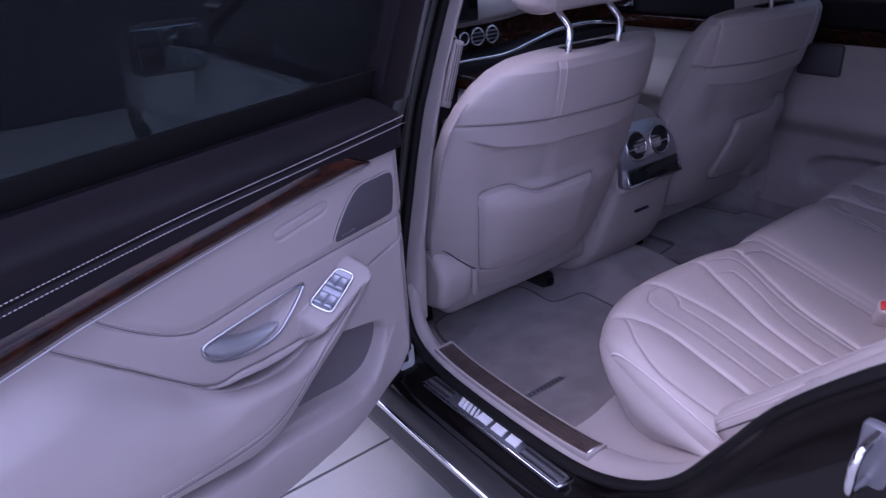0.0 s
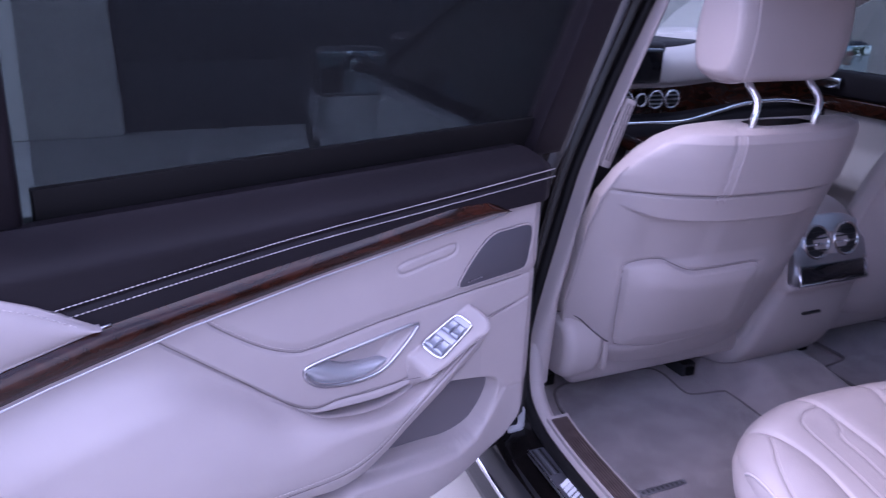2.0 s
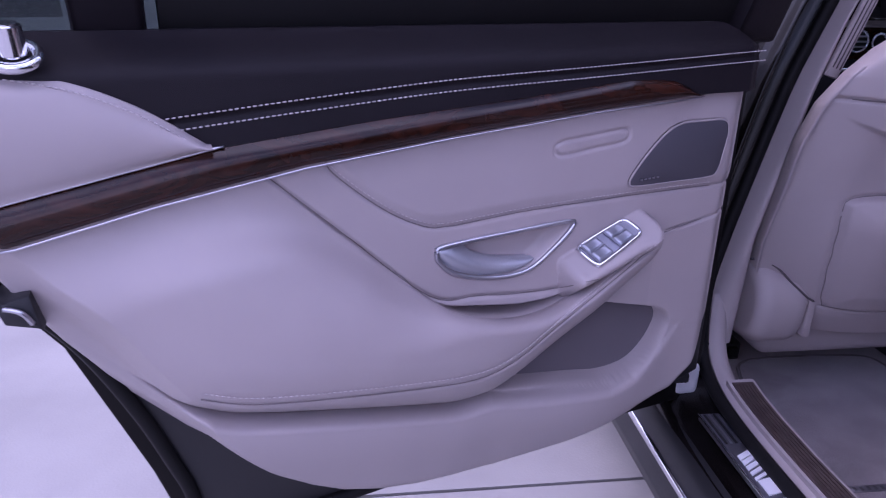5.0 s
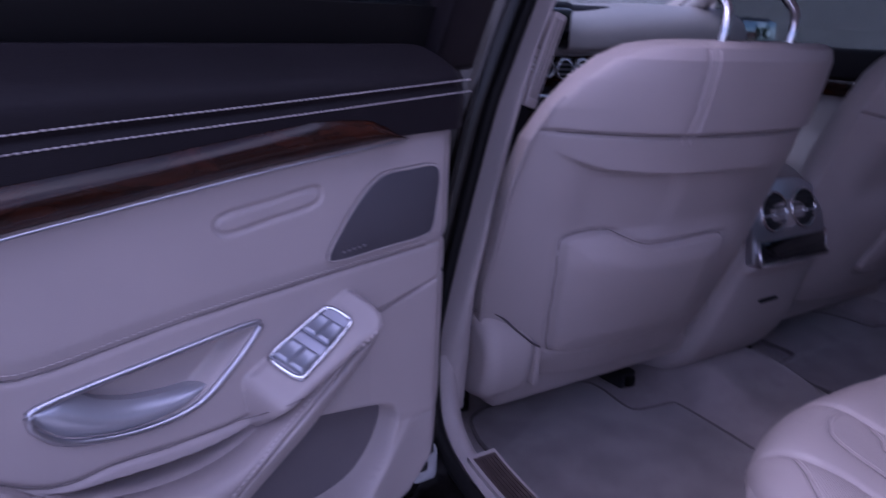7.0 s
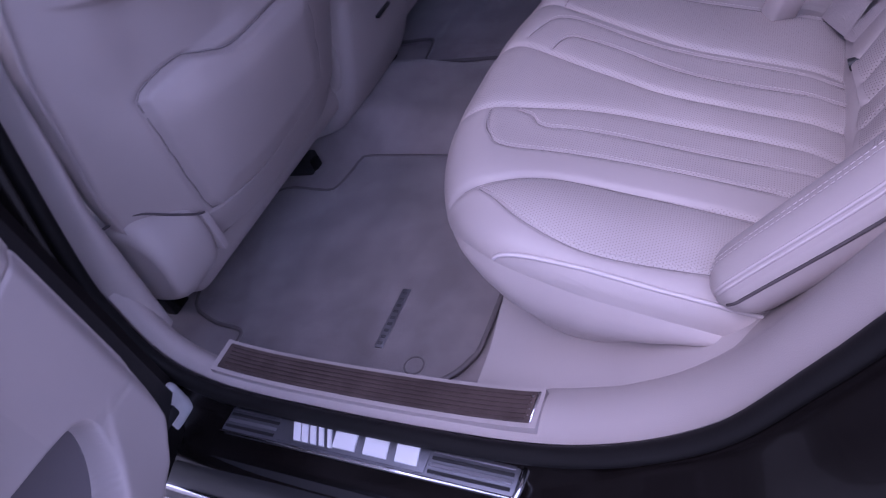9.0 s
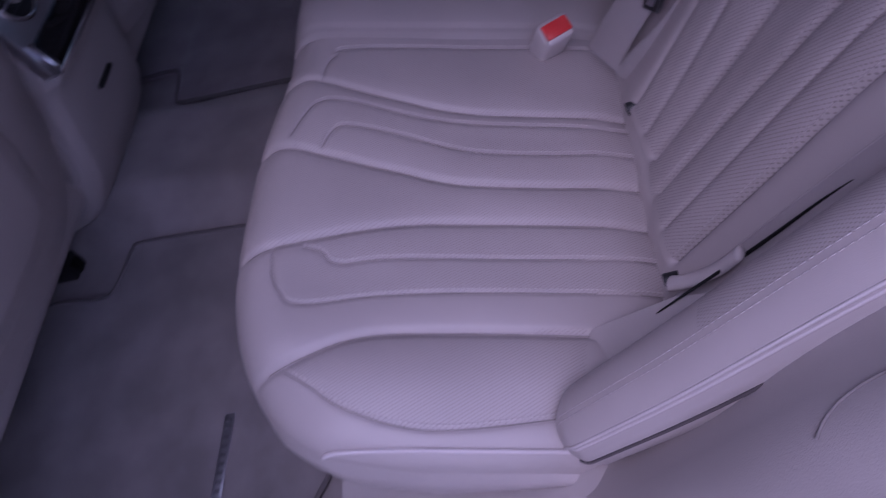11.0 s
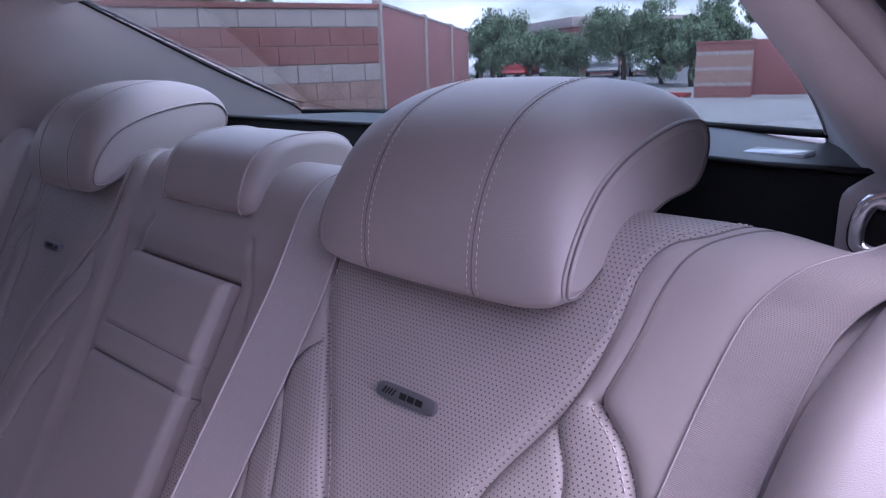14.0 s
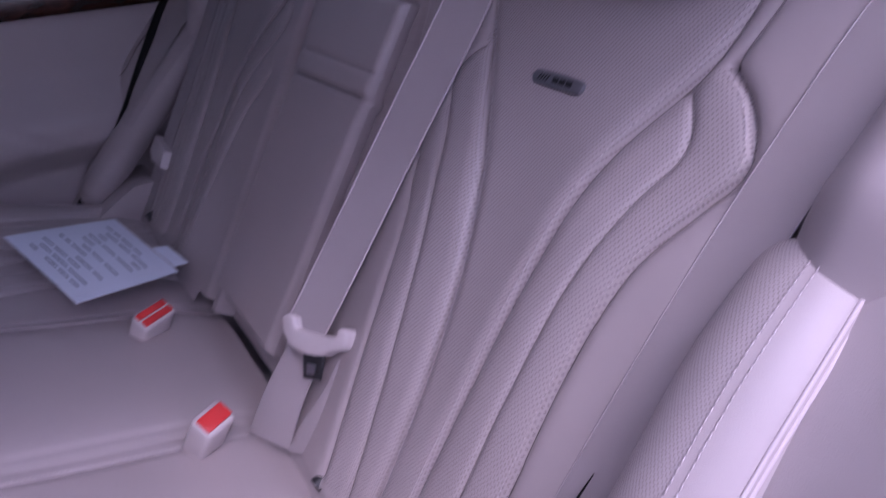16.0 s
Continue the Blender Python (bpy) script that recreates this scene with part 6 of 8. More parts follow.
def front_seat(s, lab):
    x0 = -0.405
    fs = thing("driver_seat" if s > 0 else "passenger_seat", (x0 * s, 0.1, 0.3), lab, "car seat", "front seats")
    #        z     half width  rear y   depth   outward shift
    prof = np.array([(0.455, 0.200, -0.035, 0.10), (0.50, 0.285, -0.060, 0.15), (0.56, 0.300, -0.088, 0.18), (0.65, 0.308, -0.125, 0.20), (0.75, 0.312, -0.160, 0.20),
                     (0.85, 0.318, -0.190, 0.20), (0.92, 0.318, -0.208, 0.19), (0.97, 0.300, -0.220, 0.18), (1.01, 0.272, -0.228, 0.17), (1.04, 0.240, -0.232, 0.15),
                     (1.058, 0.200, -0.228, 0.125), (1.066, 0.150, -0.215, 0.09), (1.068, 0.06, -0.200, 0.05)])
    zs = np.concatenate([np.linspace(0.455, 1.0, 230), np.linspace(1.003, 1.068, 50)])
    nseg = 220
    inner_half = np.array([(0.455, 0.22), (0.50, 0.29), (0.56, 0.302), (0.65, 0.308), (0.85, 0.312), (0.92, 0.308), (0.97, 0.300), (1.01, 0.292), (1.04, 0.280), (1.058, 0.262), (1.066, 0.235), (1.068, 0.10)])
    outer_half = np.array([(0.455, 0.22), (0.50, 0.30), (0.56, 0.325), (0.65, 0.340), (0.85, 0.345), (0.92, 0.335), (0.97, 0.310), (1.01, 0.278), (1.04, 0.245), (1.058, 0.205), (1.066, 0.15), (1.068, 0.06)])
    P_OUT = smooth_line([(-0.252, 0.735), (-0.248, 0.755), (-0.222, 0.764), (-0.175, 0.768), (-0.148, 0.757), (-0.108, 0.741), (-0.06, 0.738), (0.070, 0.739), (0.082, 0.730), (0.095, 0.66), (0.105, 0.585), (0.095, 0.545), (0.04, 0.529), (-0.10, 0.520), (-0.192, 0.522), (-0.212, 0.535), (-0.230, 0.60), (-0.245, 0.68)], 5, True)
    G = np.zeros((len(zs), nseg + 1, 3))
    w = np.linspace(0, 2 * math.pi, nseg + 1)
    for i, zc in enumerate(zs):
        a, yr, dp = (np.interp(zc, prof[:, 0], prof[:, k]) for k in (1, 2, 3))
        ex = 2 / 3.4
        a_in, a_out = np.interp(zc, inner_half[:, 0], inner_half[:, 1]), np.interp(zc, outer_half[:, 0], outer_half[:, 1])
        cx = np.sign(np.cos(w)) * np.abs(np.cos(w)) ** ex * np.where(np.cos(w) > 0, a_in, a_out)
        cy = np.sign(np.sin(w)) * np.abs(np.sin(w)) ** ex * dp / 2
        y = yr + dp / 2 - cy
        rear = np.clip(np.sin(w), 0, 1) ** 0.5
        wrap = 0.085 * (np.abs(cx) / 0.31) ** 3.2
        f = np.zeros_like(cx)
        X, Z = cx, np.full_like(cx, zc)
        seam = np.interp(X, [-0.44, -0.327, -0.118, 0.273, 0.33], [0.908, 0.934, 0.929, 0.925, 0.94])
        lip = np.interp(X, [-0.44, -0.327, -0.300, -0.28, -0.234, -0.11, 0.122, 0.25, 0.285, 0.33], [0.908, 0.931, 0.905, 0.895, 0.878, 0.868, 0.864, 0.876, 0.910, 0.94])
        f -= 0.010 * step(Z, seam - 0.001, seam + 0.006)
        f += 0.008 * np.exp(-((Z - seam) / 0.003) ** 2)
        f += 0.007 * np.exp(-(signed(X, Z, P_OUT) / 0.004) ** 2)
        f += 0.022 * (1 - step(Z, lip - 0.004, lip + 0.001)) * step(Z, 0.70, 0.78) * (1 - step(np.abs(X + 0.02), 0.20, 0.29))
        f += 0.008 * step(Z, 0.745, 0.77) * (1 - step(Z, 0.86, lip)) * step(-X, 0.062, 0.082) * (1 - step(-X, 0.20, 0.26))
        for e in (-0.125, 0.265):
            f += 0.004 * np.exp(-((X - e) / 0.004) ** 2) * step(Z, 0.925, 0.94)
        G[i, :, 0] = x0 + cx
        G[i, :, 1] = y + rear * (wrap + f)
        G[i, :, 2] = zc
    upper = np.zeros((len(zs) - 1, nseg), bool)
    zc = (zs[:-1] + zs[1:]) / 2
    upper[:] = (zc > 0.905)[:, None]
    sheet("backrest", G, leather, fs, "cream leather-wrapped backrest", keep=~upper, s=s)
    sheet("shoulder", G, leather, fs, "smooth padded cream leather shoulder", keep=upper, s=s)

    def rear_y(x, zc):
        i = int(np.clip(np.searchsorted(zs, zc), 1, len(zs) - 1))
        q = float(np.clip((zc - zs[i - 1]) / (zs[i] - zs[i - 1]), 0, 1))
        row = G[i - 1, 2:nseg // 2 - 1] * (1 - q) + G[i, 2:nseg // 2 - 1] * q
        return float(np.interp(x0 + x, row[::-1, 0], row[::-1, 1]))
    # map pocket, a padded plate on the back
    xs, zz = np.meshgrid(np.linspace(-0.280, 0.112, 130), np.linspace(0.505, 0.780, 110), indexing="ij")
    sd = signed(xs, zz, P_OUT)
    Y = np.zeros_like(xs)
    for i in range(xs.shape[0]):
        for j in range(0, xs.shape[1]):
            Y[i, j] = rear_y(xs[i, j], zz[i, j])
    Y -= 0.009 * step(-sd, 0.0, 0.006) + 0.001 + 0.006 * step(-sd, 0.006, 0.05)
    cs = (sd[:-1, :-1] + sd[1:, 1:]) / 2
    sheet("map_pocket", np.stack([x0 + xs, Y, zz], -1)[::-1], leather, fs, "padded cream pocket on the back", keep=(cs < 0.001)[::-1], skirt=(0, 0.03, 0), s=s)
    seam_line([(x0 + e, rear_y(e, c) - 0.0022, c) for e, c in P_OUT], fs, s, 0.0010)
    # seams at the head of the backrest
    for e in (-0.125, -0.110, 0.262):
        pts = [(x0 + e, rear_y(e, c) - 0.0012, c) for c in np.linspace(0.915, 1.055, 24)]
        V, F = tube(pts, 0.0012, 6)
        mesh_object("seam", flip(V, s), turn_faces(F, s), thread, fs, "sewn seam")
    # headrest on two bent chrome posts
    hd = [(-0.190, 1.152), (-0.205, 1.18), (-0.212, 1.24), (-0.205, 1.31), (-0.180, 1.345), (-0.120, 1.350), (-0.085, 1.31), (-0.075, 1.23), (-0.088, 1.165), (-0.125, 1.147)]
    ob, S, c = pillow("headrest", hd, (x0 - 0.145) * s, (x0 + 0.145) * s, leather, fs, "cream leather headrest", ends=0.05)
    V, F = tube([((x0 - 0.110) * s, c[0] + (p[0] - c[0]) * 1.003, c[1] + (p[1] - c[1]) * 1.003) for p in S], 0.002, 6, True)
    mesh_object("headrest_seam", V, F, leather_dim, ob, "sewn seam round the headrest")
    for e in (-0.080, 0.082):
        V, F = tube(smooth_line([((x0 + e) * s, -0.205, 1.035), ((x0 + e + 0.006) * s, -0.207, 1.085), ((x0 + e + 0.014) * s, -0.198, 1.115), ((x0 + e + 0.010) * s, -0.172, 1.145), ((x0 + e) * s, -0.145, 1.19)], 6), 0.0078, 12)
        mesh_object("headrest_post", V, F, chrome, ob, "bent chrome post")
        V, F = tube([((x0 + e) * s + 0.020 * math.cos(q), -0.203 + 0.012 * math.sin(q), 1.0615) for q in np.linspace(0, 2 * math.pi, 20, endpoint=False)], 0.004, 6, True)
        mesh_object("post_collar", V, F, white_plastic, ob, "cream post collar")
    seam_line([(x0 + e, rear_y(e, float(np.interp(e, [-0.327, -0.118, 0.273], [0.934, 0.929, 0.925]))) - 0.0006, float(np.interp(e, [-0.327, -0.118, 0.273], [0.934, 0.929, 0.925]))) for e in np.linspace(-0.30, 0.27, 40)], fs, s, 0.0012)
    # side cover of the recliner, seat base and rails
    rec = [(-0.010, 0.435), (-0.038, 0.47), (-0.045, 0.54), (-0.010, 0.592), (0.07, 0.60), (0.12, 0.55), (0.12, 0.46), (0.06, 0.425)]
    pillow("recliner_cover", rec, (x0 - 0.335) * s, (x0 - 0.228) * s, trim_mat, fs, "cream moulded recliner cover", ends=0.03, nseg=24)
    pillow("recliner_cover", [(p[0] + 0.02, p[1] - 0.02) for p in rec], (x0 + 0.245) * s, (x0 + 0.31) * s, trim_mat, fs, "cream moulded recliner cover", ends=0.03, nseg=20)
    arc = smooth_line([(0.02, 0.602), (-0.012, 0.600), (-0.034, 0.565), (-0.046, 0.535)], 6)
    seam_line([(x0 - 0.345 + 0.115 * i / (len(arc) - 1), y - 0.001, c + 0.002) for i, (y, c) in enumerate(arc)], fs, s, 0.0022, dark_seam)
    part("gap_seam", box((min((x0 - 0.232) * s, (x0 - 0.218) * s), -0.040, 0.455), (max((x0 - 0.232) * s, (x0 - 0.218) * s), 0.0, 0.575), 0.003), leather_dim, fs)
    part("seat_base", box((min((x0 - 0.28) * s, (x0 + 0.28) * s), 0.02, 0.375), (max((x0 - 0.28) * s, (x0 + 0.28) * s), 0.52, 0.52), 0.03, 4), leather, fs, "cream leather seat cushion")
    for e in (-0.225, 0.185):
        xr = (x0 + e) * s
        back_end = 0.105 if e > 0 else 0.20
        rl = part("seat_rail", box((xr - 0.022, back_end, 0.262), (xr + 0.022, 0.55, 0.308), 0.004), dark_plastic, fs, "black seat rail")
        part("rail_end", box((xr - 0.012, back_end - 0.011, 0.275), (xr + 0.012, back_end + 0.02, 0.300), 0.003), rubber, rl)
        part("seat_leg", box((xr - 0.016, 0.26, 0.30), (xr + 0.016, 0.46, 0.39), 0.005), dark_plastic, fs)
    return fs


front_seat(1, "cream leather front seat with map pocket and chrome headrest posts")
front_seat(-1, "cream leather front passenger seat in shade beyond the console")

# ---------------------------------------------------------------- rear end of the centre console
con = thing("centre_console", (0, 0.2, 0.3), "cream centre console end with round vents and black drawer", "console")
cprof = smooth_line([(0.130, 0.30), (0.030, 0.335), (-0.030, 0.42), (-0.060, 0.52), (-0.078, 0.59), (-0.098, 0.615), (-0.085, 0.665), (-0.062, 0.745), (-0.025, 0.795), (0.05, 0.815), (0.20, 0.82)], 5)
cw = np.interp(cprof[:, 1], [0.3, 0.5, 0.6, 0.7, 0.78, 0.82], [0.165, 0.150, 0.135, 0.125, 0.095, 0.08])
G = np.zeros((len(cprof), 33, 3))
for i, (y, c) in enumerate(cprof):
    for j in range(33):
        q = -1 + 2 * j / 32
        xq = math.copysign(min(abs(q) * 1.35, 1.0), q) * cw[i]
        yo = max(0, abs(q) - 0.74) / 0.26
        G[i, j] = (xq, y + yo * 0.75 if yo else y + 0.012 * (abs(q) / 0.74) ** 4, c)
sheet("console_body", G[:, ::-1], trim_mat, con, "cream console moulding")
part("console_core", box((-0.075, 0.12, 0.28), (0.075, 0.85, 0.80), 0.03, 3), trim_mat, con)


def vent_plane(a, c, d):
    """On the sloping face of the console end: a across, c up the slope, d out of it."""
    return Vector((a, -0.094 + 0.30 * c, 0.622 + 0.954 * c)) + Vector((0, -0.954, 0.30)) * d


face = part("vent_face", slab([tuple(p) for p in smooth_line([(-0.122, 0.0), (-0.126, 0.05), (-0.120, 0.11), (-0.100, 0.150), (-0.05, 0.172), (0, 0.176), (0.05, 0.172), (0.100, 0.150), (0.120, 0.11), (0.126, 0.05), (0.122, 0.0), (0, -0.006)], 4, True)], -0.012, 0.006, vent_plane, 0.004), satin, con, "brushed silver vent panel")
part("drawer", slab([(-0.108, 0.006), (-0.108, 0.050), (0.108, 0.050), (0.108, 0.006)], 0.002, 0.016, vent_plane, 0.003), screen, con, "black gloss drawer")
for pts in ([(-0.114, 0.055), (-0.118, 0.002), (0.118, 0.002), (0.114, 0.055)],):
    V, F = tube([tuple(vent_plane(a, c, 0.012)) for a, c in pts], 0.0045, 8)
    mesh_object("drawer_rim", V, F, chrome, con, "chrome rim under the drawer")
for cx in (-0.051, 0.051):
    vt = part("air_vent", bmesh.new(), dark_plastic, con, "round air vent with chrome ring")
    bm = bmesh.new()
    ring = [vent_plane(cx + 0.041 * math.cos(q), 0.108 + 0.041 * math.sin(q), 0.0065) for q in np.linspace(0, 2 * math.pi, 32, endpoint=False)]
    bm.faces.new([bm.verts.new(p) for p in ring])
    bm.to_mesh(vt.data)
    bm.free()
    V, F = tube([tuple(vent_plane(cx + 0.041 * math.cos(q), 0.108 + 0.041 * math.sin(q), 0.008)) for q in np.linspace(0, 2 * math.pi, 36, endpoint=False)], 0.0040, 8, True)
    mesh_object("vent_ring", V, F, chrome, vt, "chrome ring")
    for k, c in enumerate((-0.022, -0.007, 0.008, 0.023)):
        hw = math.sqrt(0.038 ** 2 - c * c)
        part("vane", slab([(cx - hw, 0.108 + c - 0.0016), (cx + hw, 0.108 + c - 0.0016), (cx + hw, 0.108 + c + 0.0016), (cx - hw, 0.108 + c + 0.0016)], 0.006, 0.012, vent_plane), satin if k in (1,) else dark_plastic, vt, smooth=False)
    part("vane_knob", slab([(cx - 0.006, 0.098), (cx + 0.006, 0.098), (cx + 0.006, 0.106), (cx - 0.006, 0.106)], 0.008, 0.016, vent_plane, 0.0015), chrome, vt)
part("console_slot", box((-0.03, -0.068, 0.515), (0.03, -0.052, 0.522), 0.002), dark_plastic, con, "thin dark slot")
lid = part("armrest_lid", box((-0.11, 0.10, 0.74), (0.11, 0.42, 0.80), 0.02, 4), leather, con, "cream leather console lid")
part("console_wood", box((-0.115, 0.44, 0.80), (0.115, 0.72, 0.835), 0.012, 3), wood, con, "dark wood console top")
part("control_plate", box((-0.06, 0.47, 0.834), (0.06, 0.56, 0.842), 0.003), satin, con, "silver control plate")
for x in (-0.11, 0.11):
    V, F = tube([(x, 0.44, 0.832), (x * 1.05, 0.58, 0.845), (x * 1.05, 0.72, 0.85)], 0.006, 8)
    mesh_object("console_edge", V, F, chrome, con, "chrome console edge")

# ---------------------------------------------------------------- dashboard
dash = thing("dashboard", (0, 0.9, 0.9), "cream dashboard with glossy wood band and round vents", "dashboard")
sec = [(0.68, 0.70), (0.70, 0.85), (0.725, 0.885), (0.735, 0.905), (0.735, 0.993), (0.728, 1.005), (0.72, 1.02), (0.735, 1.075), (0.79, 1.115), (0.90, 1.13), (1.25, 1.13)]
fine = smooth_line(sec, 4)
G = np.zeros((80, len(fine), 3))
for i, x in enumerate(np.linspace(-0.78, 0.80, 80)):
    lift = 0.060 * float(step(np.array(x), 0.08, 0.55)) - 0.06 * float(step(np.array(x), 0.5, 0.8))
    fwd = -0.05 * abs(x) ** 2
    for j, (y, c) in enumerate(fine):
        G[i, j] = (x, y + fwd, c + (0.03 * float(step(np.array(x), 0.05, 0.5)) if c > 0.86 else 0))
cz = (G[:-1, :-1, 2] + G[1:, 1:, 2]) / 2 - 0.03 * step((G[:-1, :-1, 0] + G[1:, 1:, 0]) / 2, 0.05, 0.5)
band = (cz > 0.905) & (cz < 0.995)
low = cz <= 0.905
sheet("dash_top", G, leather, dash, "cream leather dash", keep=~(band | low))
sheet("wood_band", G, wood, dash, "glossy dark wood band", keep=band)
sheet("dash_lower", G, dark_leather, dash, "dark lower dash", keep=low)
strip = smooth_line([(-0.35, 0.720, 0.884), (-0.149, 0.716, 0.879), (0.0, 0.716, 0.876), (0.157, 0.714, 0.876), (0.30, 0.710, 0.905), (0.42, 0.705, 0.930), (0.582, 0.698, 0.937), (0.76, 0.690, 0.915)], 6)
V, F = tube(strip, 0.0085, 8)
mesh_object("bright_strip", V, F, chrome, dash, "bright metal strip curving along the dash")
for x in (-0.100, -0.036, 0.026, 0.094):
    r = 0.021 if x == -0.036 else 0.029
    bm = bmesh.new()
    bmesh.ops.create_cone(bm, cap_ends=True, segments=28, radius1=r, radius2=r, depth=0.02, matrix=Matrix.Translation((x, 0.728, 0.956)) @ Matrix.Rotation(radians(90), 4, "X"))
    vt = part("dash_vent", bm, dark_plastic if r > 0.025 else screen, dash, "round dashboard vent with chrome ring" if r > 0.025 else "small round clock")
    V, F = tube([(x + r * math.cos(q), 0.717, 0.956 + r * math.sin(q)) for q in np.linspace(0, 2 * math.pi, 28, endpoint=False)], 0.0038, 8, True)
    mesh_object("vent_ring", V, F, chrome, vt)
    if r > 0.025:
        for c in (-0.014, 0.0, 0.014):
            hw = math.sqrt(0.027 ** 2 - c * c)
            part("vane", box((x - hw, 0.712, 0.956 + c - 0.0022), (x + hw, 0.720, 0.956 + c + 0.0022), 0), satin, vt)
part("display", box((-0.44, 0.70, 1.012), (0.025, 0.73, 1.128), 0.012, 3), screen, dash, "wide black display")
part("display_hood", box((-0.46, 0.72, 1.10), (0.05, 0.86, 1.145), 0.02, 4), dark_leather, dash, "dark display hood")
part("dash_shelf", box((-0.75, 0.80, 1.09), (0.78, 1.30, 1.142), 0.03, 3), dark_leather, dash, "dark dashboard top")

# ---------------------------------------------------------------- far side: door trims, glass, mirror
far = thing("far_door_trim", (0.78, 0, 0.4), "shaded cream door trims on the far side of the car", "door trim", kind="structure")
for y0, y1, nm in ((1.02, 0.03, "front_door_panel"), (-0.02, -1.30, "rear_door_panel")):
    yy, zz = np.meshgrid(np.linspace(y0, y1, 90), np.linspace(0.30, 1.0, 80), indexing="ij")
    dpt = 0.055 * step(zz, 0.58, 0.66) * (1 - step(zz, 0.68, 0.80)) - 0.02 * step(zz, 0.9, 1.0) + 0.02 * (1 - step(zz, 0.3, 0.5))
    q = (y0 - yy) / (y0 - y1)
    pk = signed(q, zz, smooth_line([(0.12, 0.52), (0.12, 0.40), (0.30, 0.36), (0.55, 0.40), (0.50, 0.50), (0.30, 0.55)], 5, True))
    dpt -= 0.035 * (1 - step(pk, -0.03, 0.0))
    dpt += groove(q, zz, smooth_line([(0.0, 0.84), (0.4, 0.82), (0.55, 0.70), (0.6, 0.66)], 5), 0.004, 0.006)
    sheet(nm, np.stack([0.785 - dpt, yy, zz], -1), trim_mat, far, "cream far door panel", skirt=(0.05, 0, 0))
    part("door_top", box((0.76, min(y0, y1), 0.955), (0.86, max(y0, y1), 1.045), 0.015, 3), dark_leather, far, "dark upper door trim")
    part("wood_strip", box((0.762, min(y0, y1) + 0.03, 0.905), (0.775, max(y0, y1) - 0.03, 0.955), 0.008, 3), wood, far, "dark wood strip")
    V, F = tube(smooth_line([(0.745, y0 - 0.30 * (y0 - y1), 0.80), (0.735, y0 - 0.36 * (y0 - y1), 0.815), (0.735, y0 - 0.46 * (y0 - y1), 0.80)], 5), 0.008, 8)
    mesh_object("far_handle", V, F, chrome, far, "chrome pull handle")
    part("speaker", box((0.770, y0 - 0.20, 0.80), (0.778, y0 - 0.06, 0.90), 0.01), speaker_mat, far)
V, F = tube(smooth_line([(0.790, -1.12, 0.94), (0.772, -1.073, 0.893), (0.745, -1.003, 0.797), (0.728, -0.94, 0.70), (0.728, -0.886, 0.625), (0.748, -0.801, 0.513)], 6), 0.010, 8)
mesh_object("door_gap", V, F, rubber, far, "black rubber seal at the far doorway")
part("seat_switches", box((0.735, 0.60, 0.985), (0.752, 0.72, 1.025), 0.006), chrome, far, "chrome seat switches on the door")
for ol in ([(1.0, 1.03), (0.06, 1.03), (0.054, 1.42), (0.45, 1.42)], [(0.02, 1.02), (-1.14, 1.02), (-1.20, 1.08), (-1.18, 1.17), (-1.06, 1.29), (-0.86, 1.39), (-0.5, 1.43), (0.02, 1.43)]):
    g = part("far_glass", slab(ol, 0, 0.004, lambda a, c, d: (0.84 + d - 0.55 * (c - 1.03), a, c)), glass_side, far, "tinted side glass", smooth=False)
g = part("near_glass", slab([(1.0, 1.03), (0.06, 1.03), (0.054, 1.40), (0.45, 1.40)], 0, 0.004, lambda a, c, d: (-0.83 - d + 0.42 * (c - 1.03), a, c)), glass_side, body, "tinted front door glass", smooth=False)
part("glass_divider", slab([(-0.93, 1.02), (-1.00, 1.02), (-1.00, 1.39), (-0.93, 1.39)], -0.02, 0.012, lambda a, c, d: (0.84 + d - 0.55 * (c - 1.03), a, c), 0.006), dark_leather, far, "dark upright between the far panes")
mir = thing("door_mirror", (0.98, 0.82, 1.02), "black door mirror with bluish glass", "mirror", "door mirrors")
for s in (1, -1):
    if s < 0:
        mir = thing("door_mirror", (-0.98, 0.82, 1.02), "gloss black door mirror on the near side", "mirror", "door mirrors")
    bm = box((0.90, 0.80, 0.985), (1.13, 0.93, 1.135), 0.035, 4)
    part("mirror_shell", bm, black_gloss, mir, "gloss black shell", matrix=Matrix.Diagonal((s, 1, 1, 1)))
    part("mirror_glass", box((0.915, 0.794, 1.0), (1.115, 0.801, 1.12), 0.003), cloth_mirror, mir, "mirror glass", matrix=Matrix.Diagonal((s, 1, 1, 1)))
    part("mirror_foot", box((0.83, 0.83, 0.99), (0.93, 0.89, 1.02), 0.01), black_gloss, mir, matrix=Matrix.Diagonal((s, 1, 1, 1)))

# ---------------------------------------------------------------- roof, pillars, glass
roof = thing("car_roof", (0, -0.2, 1.4), "cream headliner under a black car roof", "roof", kind="structure")
xs, ys = np.meshgrid(np.linspace(-0.60, 0.60, 40), np.linspace(0.35, -1.22, 50), indexing="ij")
zz = 1.435 - 0.05 * (np.abs(xs) / 0.6) ** 3 - 0.05 * step(-ys, 0.9, 1.25)
sheet("headliner", np.stack([xs, ys, zz], -1), headliner, roof, "cream cloth headliner", skirt=(0, 0, 0.03))
sheet("roof_skin", np.stack([xs * 1.05, ys * 1.02, zz + 0.035], -1), black_gloss, roof, "gloss black roof", skirt=(0, 0, -0.03))
